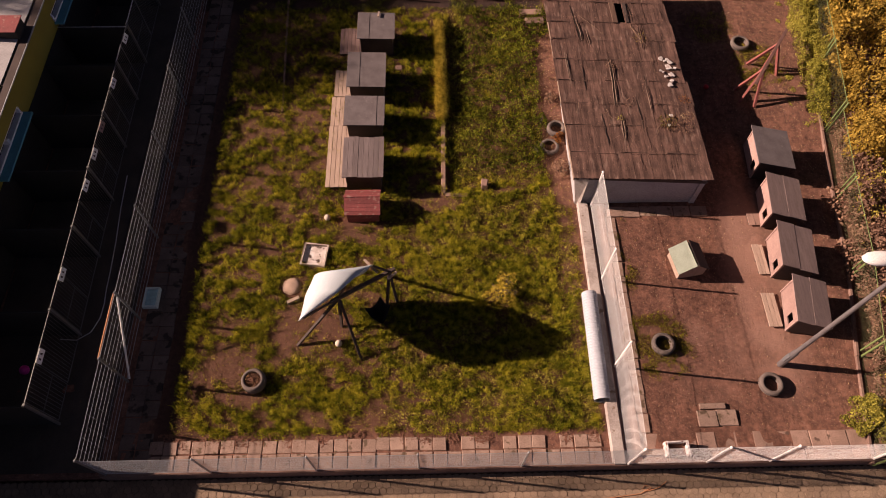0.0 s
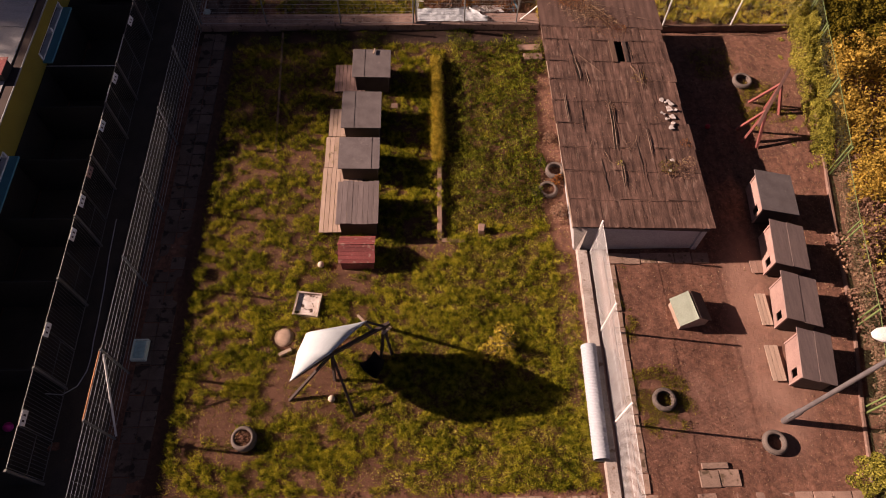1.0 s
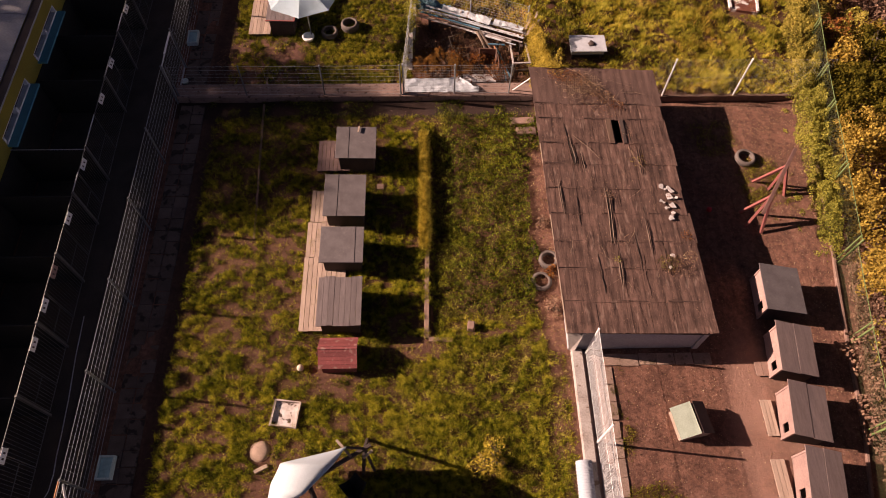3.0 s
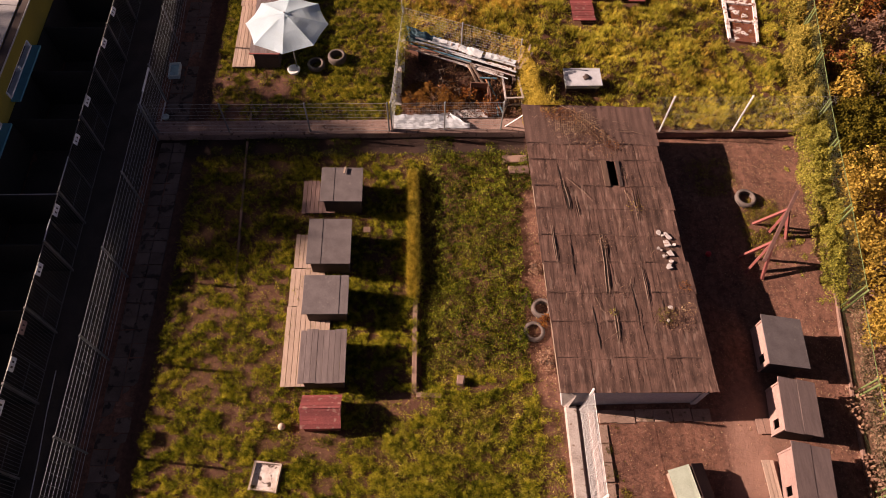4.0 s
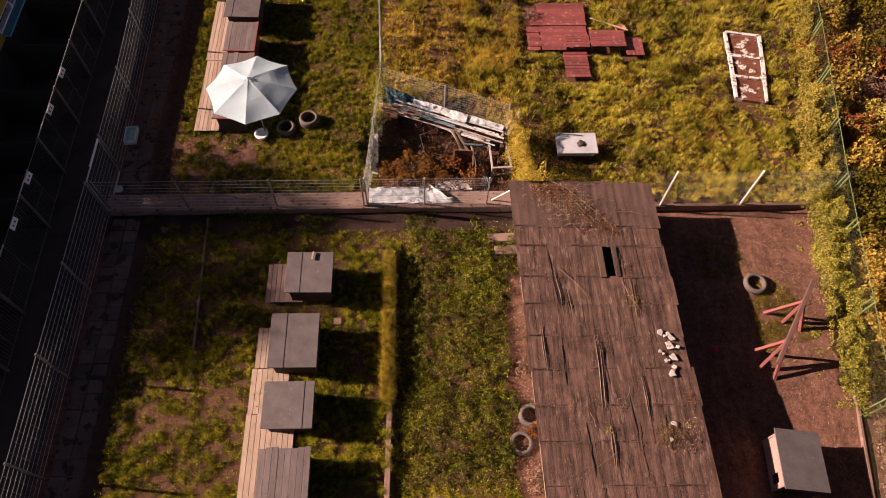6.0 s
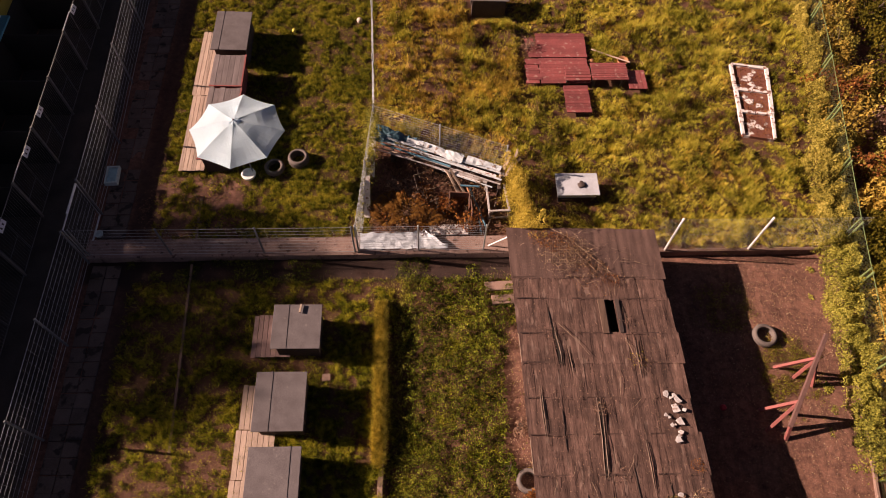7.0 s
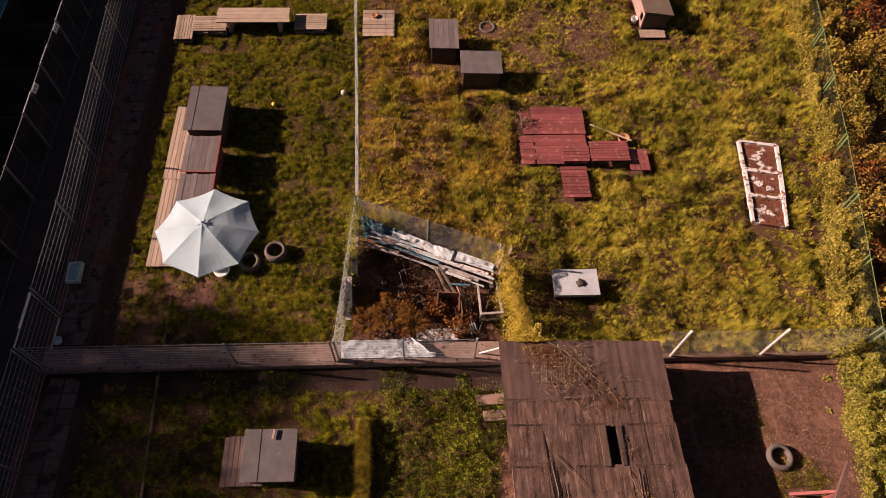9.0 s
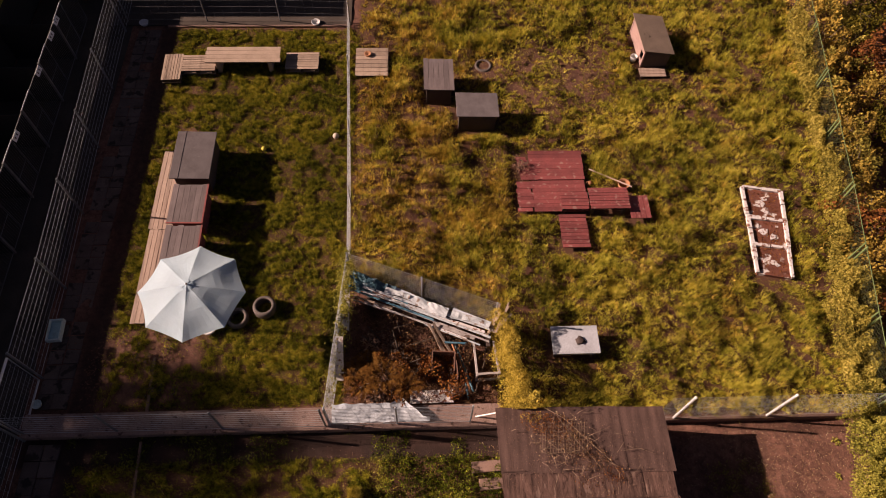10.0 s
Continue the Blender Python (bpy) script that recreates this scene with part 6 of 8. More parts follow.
    single("plastic_sheet", bm, DARKBLUE, pose(0, 0, 0), "dark blue crumpled tarpaulin on the scrap pile", "plastic sheet")
    bm = bmesh.new()
    g = []
    for i in range(31):
        u = i / 30
        base = ab[0].lerp(ab[1], 0.22 + 0.76 * u)
        row = []
        for j in range(7):
            p = base + side * (-0.06 + (0.2 - 0.09 * math.sin(u * 9)) * j / 6) + Vector((0, 0, 0.9 - 0.012 * j))
            row.append(bm.verts.new(p + Vector((0, 0, 0.05 * noise.noise(p * 4) + 0.03 * noise.noise(p * 11)))))
        g.append(row)
    for i in range(30):
        if i % 11 != 7:
            for j in range(6):
                bm.faces.new((g[i][j], g[i + 1][j], g[i + 1][j + 1], g[i][j + 1]))
    bmesh.ops.recalc_face_normals(bm, faces=bm.faces[:])
    bmesh.ops.solidify(bm, geom=bm.faces[:], thickness=0.006)
    single("plastic_sheet", bm, PALESHEET, pose(0, 0, 0), "pale blue-grey torn sheet draped over the scrap boards", "plastic sheet")
    for k in range(6):
        a = Vector((3.95 + 0.06 * k, 23.0 + random.uniform(0, 0.25), 0.55 + 0.05 * k))
        single("board", beam(a, a + Vector((random.uniform(0.25, 0.5), random.uniform(0.35, 0.6), random.uniform(0.3, 0.65))), random.uniform(0.04, 0.09), 0.025), PALLET, pose(0, 0, 0), "splintered plank standing up at the pen's corner", "board", "scrap boards")


scrap()
single("post", rod((3.45, 20.9, 0.1), (4.1, 20.75, 1.0), 0.02), WHITEPAINT, pose(0, 0, 0), "thin white bar leaning beside the shed", "post")


# ---- kennels along the lane ----
def bars(parent, name, a, b, top, gap):
    """A barred panel: a frame with upright bars as parts of it."""
    f = part(name, tube([(*a, 0.08), (*a, top), (*b, top), (*b, 0.08), (*a, 0.08)], 0.014, 4, False), KENNELSTEEL, parent)
    n = max(2, int(math.hypot(b[0] - a[0], b[1] - a[1]) / gap))
    for i in range(1, n):
        x, y = a[0] + (b[0] - a[0]) * i / n, a[1] + (b[1] - a[1]) * i / n
        part("bar", rod((x, y, 0.08), (x, y, top), 0.006, sides=4), KENNELSTEEL, f)
    return f


def kennels():
    ys = [4.8, 7.25, 9.7, 11.65, 13.7, 15.7, 17.36, 20.2, 22.2, 24.2, 26.2, 28.2, 30.2, 32.2, 34.2, 36.2]
    for a, b in zip(ys, ys[1:]):
        k = tagged(empty("kennel"), "dark steel-barred kennel front with a white sign", "kennel", "kennels")
        xa, xb = -9.62 - 0.0125 * (a - 6), -9.62 - 0.0125 * (b - 6)
        part("post", box((xa - 0.03, a, -0.05), (xa + 0.03, a + 0.06, 1.75)), KENNELSTEEL, k)
        m = a + (b - a) * 0.45
        xm = (xa + xb) / 2
        bars(k, "panel", (xm, m), (xb, b - 0.02), 1.72, 0.09)
        g = bars(k, "gate", (xa, a + 0.1), (xm, m - 0.05), 1.72, 0.09)
        part("cross_bar", rod((xa, a + 0.1, 0.85), (xm, m - 0.05, 0.85), 0.012), KENNELSTEEL, g)
        if random.random() < 0.45:
            part("top_bar", rod((xa, a + 0.06, 1.74), (xm, m, 1.74), 0.016), STEEL, g, "bright worn top bar")
        p = part("partition", box((-12.05, a + 0.02, -0.05), (xa - 0.05, a + 0.06, 1.55)), NEARBLACK, k, "dark sheet partition")
        if abs(a - 17.38) < 0.1:
            part("top_rail", rod((-12.05, a + 0.04, 1.6), (xa - 0.04, a + 0.04, 1.6), 0.014), STEEL, p, "pale steel rail")
    for sy in (6.05, 8.3, 11.1, 12.2, 13.2, 14.9, 16.8, 19.35, 20.87, 23.4, 24.9, 29.3, 31.95, 33.56, 34.28):
        x = -9.6 - 0.0125 * (sy - 6)
        s = tagged(empty("sign", pose(x, sy, 0, 0, 0, 0)), "small white notice plate on a kennel front" if sy != 13.2 else "small pink notice plate on a kennel front", "sign", "kennel signs")
        part("plate", box((-0.006, -0.19, -0.08), (0.006, 0.19, 0.08), pose(0.03, 0, 1.66, 0, -22, 0), bevel=0.002), WHITEPAINT if sy != 13.2 else PINKBOARD, s)
        for q in range(2):
            part("mark", box((0.007, -0.1 + q * 0.14, -0.03), (0.01, -0.05 + q * 0.14, 0.03), pose(0.03, 0, 1.66, 0, -22, 0)), DARKWOOD, s)


kennels()
tagged(mesh_object("hose", tube([(-9.45, 12.6, 0.0), (-9.4, 11.4, 0.0), (-9.3, 10.2, 0.0), (-9.25, 9.2, 0.0), (-9.24, 8.65, 0.0), (-9.2, 8.2, 0.0), (-9.22, 7.77, 0.0), (-9.38, 7.35, 0.0), (-9.72, 7.12, 0.0), (-10.17, 7.16, 0.0)], 0.015), STEEL), "pale garden hose lying on the lane", "hose")

tagged(mesh_object("yard_floor", box((-9.2, 35.9, -0.3), (-0.25, 44.0, 0.035)), ASPHALT), "dark yard floor beyond the far fence", "yard", kind="structure")
tagged(mesh_object("kerb", beam((-7.0, 35.82, 0.0), (-0.35, 35.82, 0.0), 0.1, 0.14), CONCRETE), "pale concrete kerb along the far end of the lawn", "kerb", kind="structure")
single("earth_fill", lump(0.24, 0.2, 0.5, 4, 3), SOIL, pose(-4.7, 5.82, 0.24), "soil and dry stalks filling an old tyre", "soil")
single("plank", box((5.15, 3.72, 0.05), (5.95, 3.84, 0.09), bevel=0.004), DECK, pose(0, 0, 0.01), "yellowish plank lying behind the front fence", "plank")


# ---- vegetation ----
rng = np.random.default_rng(11)
LAWN = leaf_material("lawn_grass", ((0.0261, 0.0314, 0.00399), (0.136, 0.147, 0.0129), (0.316, 0.294, 0.025), (0.545, 0.454, 0.0548)), patch=0.25, patch_scale=0.7, clump=0.62, clump_scale=6.0)
LAWN_N = leaf_material("north_lawn_grass", ((0.0338, 0.0381, 0.006), (0.13, 0.131, 0.0144), (0.273, 0.241, 0.024), (0.468, 0.368, 0.054)), patch=0.25, patch_scale=0.6)
MEADOW = leaf_material("meadow_grass", ((0.0475, 0.049, 0.00875), (0.237, 0.222, 0.0292), (0.503, 0.424, 0.0584), (0.76, 0.594, 0.126)), patch=0.35, patch_scale=0.6, clump=0.4)
MEADOW_DRY = leaf_material("dry_meadow_grass", ((0.0978, 0.0626, 0.013), (0.31, 0.2, 0.035), (0.575, 0.373, 0.07), (0.92, 0.626, 0.16)), patch=0.3, patch_scale=0.6, clump=0.4)
CLOVER = leaf_material("broad_leaves", ((0.026, 0.025, 0.006), (0.125, 0.112, 0.015), (0.31, 0.265, 0.036), (0.62, 0.52, 0.11)), patch=0.25, patch_scale=0.8)
LUSH = leaf_material("dark_lush_weeds", ((0.0116, 0.0163, 0.00267), (0.0442, 0.0565, 0.00624), (0.116, 0.133, 0.0133), (0.365, 0.377, 0.0491)), patch=0.3, patch_scale=0.8)
STRIP = leaf_material("tall_strip_grass", ((0.0966, 0.0791, 0.0145), (0.319, 0.247, 0.0414), (0.58, 0.445, 0.0828), (0.821, 0.642, 0.145)), patch=0.2)
STRAW = leaf_material("dry_grass", ((0.22, 0.165, 0.02), (0.46, 0.33, 0.045), (0.72, 0.52, 0.1)), patch=0.2)
IVY = leaf_material("yellow_green_ivy", ((0.05, 0.05, 0.01), (0.17, 0.158, 0.03), (0.34, 0.3, 0.055), (0.5, 0.42, 0.095)), clump=0.35, patch=0.3, patch_scale=0.7)
IVY_GOLD = leaf_material("bright_golden_ivy", ((0.1, 0.075, 0.015), (0.36, 0.26, 0.045), (0.62, 0.45, 0.085), (0.8, 0.6, 0.15)), clump=0.38, patch=0.3, patch_scale=0.7)
IVY_YELLOW = leaf_material("golden_ivy", ((0.068, 0.0585, 0.0135), (0.246, 0.198, 0.0387), (0.442, 0.344, 0.0738), (0.595, 0.456, 0.122)), clump=0.38, patch=0.3, patch_scale=0.7)
AUTUMN_YELLOW = leaf_material("yellow_leaves", ((0.14, 0.097, 0.02), (0.38, 0.245, 0.05), (0.6, 0.395, 0.085)), patch=0.3)
AUTUMN_BROWN = leaf_material("brown_leaves", ((0.15, 0.083, 0.06), (0.27, 0.155, 0.108), (0.4, 0.245, 0.155)), patch=0.3, clump=0.3)
AUTUMN_RED = leaf_material("russet_leaves", ((0.07, 0.025, 0.012), (0.22, 0.075, 0.025), (0.4, 0.17, 0.04)), patch=0.35)
DARKGREEN = leaf_material("dark_shrub_leaves", ((0.037, 0.035, 0.006), (0.098, 0.080, 0.010), (0.207, 0.150, 0.021)), patch=0.25)
LITTER = leaf_material("fallen_leaf_litter", ((0.16, 0.08, 0.045), (0.36, 0.22, 0.12), (0.58, 0.43, 0.26)), patch=0.1, translucent=0.0)
DARKHEAP = leaf_material("rotting_leaves", ((0.045, 0.026, 0.017), (0.12, 0.065, 0.036), (0.26, 0.14, 0.07)), patch=0.2, translucent=0.0)


MULCH = leaf_material("reddish_dry_bits", ((0.07, 0.035, 0.02), (0.2, 0.1, 0.05), (0.42, 0.25, 0.12)), patch=0.25, translucent=0.0)


def scatter(n, x0, x1, y0, y1, mask):
    """About n plan points in the rectangle, kept by the chance that mask(x, y) gives."""
    x, y = rng.uniform(x0, x1, n), rng.uniform(y0, y1, n)
    keep = rng.random(n) < mask(x, y)
    return x[keep], y[keep]


def grass_blades(x, y, length, width, lean, azimuth=None, z=None):
    n = len(x)
    a = rng.uniform(0, 2 * np.pi, n) if azimuth is None else azimuth
    z = ground_z(x, y) - 0.005 if z is None else z
    side = np.stack([-np.sin(a), np.cos(a), np.zeros(n)], -1) * (width / 2)[:, None]
    base = np.stack([x, y, z], -1)
    tip = base + np.stack([np.sin(lean) * np.cos(a), np.sin(lean) * np.sin(a), np.cos(lean)], -1) * length[:, None]
    return np.stack([base - side, base + side, tip], 1)


def leaf_quads(p, size, tilt):
    """Pointed leaves at places p: four corners each, facing up but for tilt (radians)."""
    n = len(p)
    a = rng.uniform(0, 2 * np.pi, n)
    t = rng.normal(0, 1, n) * tilt
    s = rng.normal(0, 1, n) * tilt
    u = np.stack([np.cos(a) * np.cos(t), np.sin(a) * np.cos(t), np.sin(t)], -1)
    v = np.stack([-np.sin(a) * np.cos(s), np.cos(a) * np.cos(s), np.sin(s)], -1)
    size = size[:, None]
    return np.stack([p - u * size * 0.55, p + v * size * 0.36, p + u * size * 0.6, p - v * size * 0.36], 1)


def leaf_object(name, quads, mat, parent=None):
    q = np.asarray(quads).reshape(-1, 3)
    return triangles(name, q, mat, np.arange(len(q)).reshape(-1, 4), parent)


def stuff(ob, label, category):
    return tagged(ob, label, category, kind="stuff")


# short lawn in the south
def turf(x, y):
    """How far the lawn stands up in cushions, from 0 to 1."""
    return smooth(field(x, y, 0.24, 1) * 0.6 + field(x, y, 0.1, 2) * 0.4, 0.33, 0.6)


def thin(x, y):
    """How much of the lawn's grass is left: little under the lush weeds, less to the north."""
    return (1 - 0.92 * smooth(x, 0.5, 1.0) * smooth(y, 11.9, 12.6)) * (1 - 0.42 * smooth(y, 14.0, 18.0) * (1 - smooth(x, -1.2, -0.6))) * (1 - 0.12 * (1 - smooth(x, -4.6, -3.0)))


def south_lawn():
    x, y = scatter(800000, -6.9, 4.5, 4.3, 20.3, lambda x, y: lawn_south(x, y) * (0.15 + 0.85 * turf(x, y)) * thin(x, y))
    n = len(x)
    length = rng.uniform(0.5, 1.2, n) * (0.03 + 0.16 * turf(x, y) * (0.5 + 0.8 * field(x, y, 0.9, 8)))
    stuff(triangles("grass", grass_blades(x, y, length, rng.uniform(0.009, 0.018, n), rng.uniform(0.1, 1.2, n)), LAWN), "short uneven lawn grass with bare patches", "grass")

    x, y = scatter(430000, -6.9, 4.5, 4.3, 20.2, lambda x, y: lawn_south(x, y) * (0.12 + 0.88 * turf(x, y)) * thin(x, y))
    n = len(x)
    z = ground_z(x, y) + 0.01 + 0.15 * turf(x, y) * rng.uniform(0.2, 1, n)
    stuff(leaf_object("lawn_herbs", leaf_quads(np.stack([x, y, z], -1), rng.uniform(0.013, 0.031, n), 0.85), LAWN), "small-leaved herbs growing through the lawn", "weeds")

    x, y = scatter(250000, -6.8, 4.4, 4.35, 20.1, lambda x, y: inside(x, y, -6.7, 4.4, 4.4, 20.0, 0.1) * (0.3 + 0.7 * smooth(field(x, y, 0.5, 51), 0.35, 0.7)) * (1 - 0.35 * smooth(x, -1.5, 1.2)))
    n = len(x)
    z = ground_z(x, y) + rng.uniform(0.005, 0.07, n)
    stuff(leaf_object("dead_leaves", leaf_quads(np.stack([x, y, z], -1), rng.uniform(0.008, 0.024, n), 0.7), MULCH), "dry reddish brown stalks and leaf bits in the lawn", "leaves")

    x, y = scatter(15000, -7.0, 4.3, 19.8, 20.62, lambda x, y: smooth(field(x, y, 0.35, 4), 0.4, 0.7))
    n = len(x)
    z = ground_z(x, y) + 0.02 + 0.16 * field(x, y, 0.3, 12) * rng.uniform(0.3, 1, n)
    stuff(leaf_object("ground_cover", leaf_quads(np.stack([x, y, z], -1), rng.uniform(0.02, 0.045, n), 0.6), LUSH), "dark low weeds along the foot of the wall", "weeds")

    def broad(x, y):
        e = smooth(x, 0.3, 1.3) * smooth(y, 11.8, 12.6) * 0.9 + smooth(x, -2.2, 0.8) * (1 - smooth(y, 11, 12.2)) * 0.75 + 0.07
        return np.clip(e, 0, 1) * smooth(lawn_south(x, y), 0.1, 0.5) * (0.55 + 0.6 * smooth(field(x, y, 0.25, 12) * 0.5 + field(x, y, 0.1, 5) * 0.5, 0.3, 0.7))
    x, y = scatter(520000, -6.8, 4.4, 4.4, 20.1, broad)
    n = len(x)
    lush = smooth(x, 0.7, 1.4) * smooth(y, 12.0, 13.0)
    z = ground_z(x, y) + 0.015 + (0.1 + 0.22 * lush) * smooth(field(x, y, 0.26, 12) * 0.5 + field(x, y, 0.11, 3) * 0.5, 0.25, 0.8) * rng.uniform(0.3, 1, n)
    q = leaf_quads(np.stack([x, y, z], -1), rng.uniform(0.016, 0.04, n) * (1 + 0.3 * lush), 0.65 + 0.4 * lush)
    dark = rng.random(n) < lush * 0.97
    stuff(leaf_object("ground_cover", q[~dark], CLOVER), "low broad-leaved weeds spreading over the lawn", "weeds")
    stuff(leaf_object("ground_cover", q[dark], LUSH), "dark lush weeds between the edging and the shed", "weeds")
    x, y = scatter(26000, 0.9, 4.2, 12.0, 20.0, lambda x, y: lawn_south(x, y) * smooth(field(x, y, 0.3, 31), 0.4, 0.7))
    n = len(x)
    stuff(triangles("grass", grass_blades(x, y, rng.uniform(0.08, 0.26, n), rng.uniform(0.007, 0.014, n), rng.uniform(0.1, 1.0, n)), LAWN), "fresh grass tufts among the dark weeds", "grass")


south_lawn()


KEPT_CLEAR = ((5.25, 7.6, 27.3, 29.8), (6.45, 7.45, 25.9, 27.4), (6.5, 8.85, 27.2, 28.1), (8.7, 9.48, 26.95, 27.9), (12.25, 13.9, 24.8, 28.25), (0.0, 1.15, 33.2, 34.55), (5.75, 7.05, 22.48, 23.3), (10.1, 11.2, 33.0, 35.4), (4.2, 4.84, 33.3, 33.95), (2.4, 3.45, 31.8, 33.3), (3.45, 4.9, 30.6, 31.7))


def covered(x, y, margin=0.0):
    """Where boards, frames and houses stand on the meadow."""
    c = np.zeros(np.shape(x))
    for x0, x1, y0, y1 in KEPT_CLEAR:
        shift = 0.33 * (y - 24.9) / 3.2 if x0 == 12.25 else 0.0
        c = np.maximum(c, inside(x - shift * (1.0 if x0 == 12.25 else 0.0), y, x0 - margin, (x1 if x0 != 12.25 else 13.35) + margin, y0 - margin, y1 + margin, 0.06 + margin * 0.5))
    return c


def mound(x, y):
    """Height of the tussocks' crowns over the plan."""
    return ground_z(x, y) + (1 - covered(x, y, 0.3)) * 0.22 * smooth(field(x, y, 0.5, 15) * 0.65 + field(x, y, 0.2, 17) * 0.35, 0.35, 0.75) * (0.5 + 0.8 * field(x, y, 2.2, 5))


def north_lawns():
    x, y = scatter(620000, -6.6, 0.1, 21.3, 35.7, lambda x, y: lawn_north(x, y)[0] * (0.38 + 0.5 * turf(x, y)))
    n = len(x)
    length = rng.uniform(0.5, 1.2, n) * (0.05 + 0.1 * turf(x, y))
    stuff(triangles("grass", grass_blades(x, y, length, rng.uniform(0.008, 0.017, n), rng.uniform(0.1, 1.2, n)), LAWN_N), "dense green lawn grass", "grass")
    hx, hy = scatter(190000, -6.6, 0.1, 21.3, 35.7, lambda x, y: lawn_north(x, y)[0] * (0.1 + 0.65 * turf(x, y)))
    k = len(hx)
    hz = ground_z(hx, hy) + 0.01 + 0.11 * turf(hx, hy) * rng.uniform(0.2, 1, k)
    stuff(leaf_object("lawn_herbs", leaf_quads(np.stack([hx, hy, hz], -1), rng.uniform(0.014, 0.034, k), 0.6), LAWN_N), "small-leaved herbs growing through the north lawn", "weeds")
    tx, ty = scatter(31000, 0.1, 16.5, 20.8, 40.0, lambda x, y: lawn_north(x, y)[1] * (0.35 + field(x, y, 0.8, 3)) * (covered(x, y, -0.05) < 0.4))
    per = 33
    lean_dir = 2 * np.pi * field(tx, ty, 1.6, 4) * 1.6 + rng.normal(0, 1.3, len(tx))
    big = (0.25 + 0.55 * field(tx, ty, 1.1, 2) + 0.75 * smooth(field(tx, ty, 0.35, 12), 0.3, 0.8)) * np.where(tx < 0.5, 0.6, 1.0) * (1 - 0.75 * covered(tx, ty, 0.2)) * (1 - 0.5 * blob(tx, ty, 6.9, 33.0, 2.9, 1.9))
    n = len(tx) * per
    a, out = rng.uniform(0, 2 * np.pi, n), np.abs(rng.normal(0, 1, n))
    x = np.repeat(tx, per) + 0.05 * out * np.cos(a)
    y = np.repeat(ty, per) + 0.05 * out * np.sin(a)
    lean = np.clip(0.15 + 0.42 * out + rng.normal(0, 0.15, n), 0.05, 1.4)
    a = a + 0.7 * np.sin(np.repeat(lean_dir, per) - a)
    length = rng.uniform(0.1, 0.29, n) * np.repeat(big, per)
    wx, wy = scatter(60000, 0.1, 16.0, 21.0, 39.0, lambda x, y: lawn_north(x, y)[1] * (0.25 + field(x, y, 0.3, 12)) * (covered(x, y, 0.02) < 0.4))
    k = len(wx)
    wz = mound(wx, wy) + 0.02 + 0.1 * rng.uniform(0.2, 1, k)
    stuff(leaf_object("meadow_herbs", leaf_quads(np.stack([wx, wy, wz], -1), rng.uniform(0.014, 0.034, k), 0.6), MEADOW), "leafy herbs between the meadow tufts", "weeds")
    tuft_dry = rng.random(len(tx)) < np.clip(0.08 + 0.62 * smooth(field(tx, ty, 1.3, 9) + 0.5 * (1 - smooth(tx, 2.5, 7.5)) - 0.2, 0.45, 0.85), 0, 0.8)
    dry = np.repeat(tuft_dry, per)
    blades = grass_blades(x, y, length, rng.uniform(0.007, 0.015, n), lean, a, mound(x, y))
    stuff(triangles("meadow_grass", blades[~dry], MEADOW), "long tufted yellow-green meadow grass", "grass")
    stuff(triangles("meadow_grass", blades[dry], MEADOW_DRY), "long tufts of dry straw-coloured meadow grass", "grass")


north_lawns()


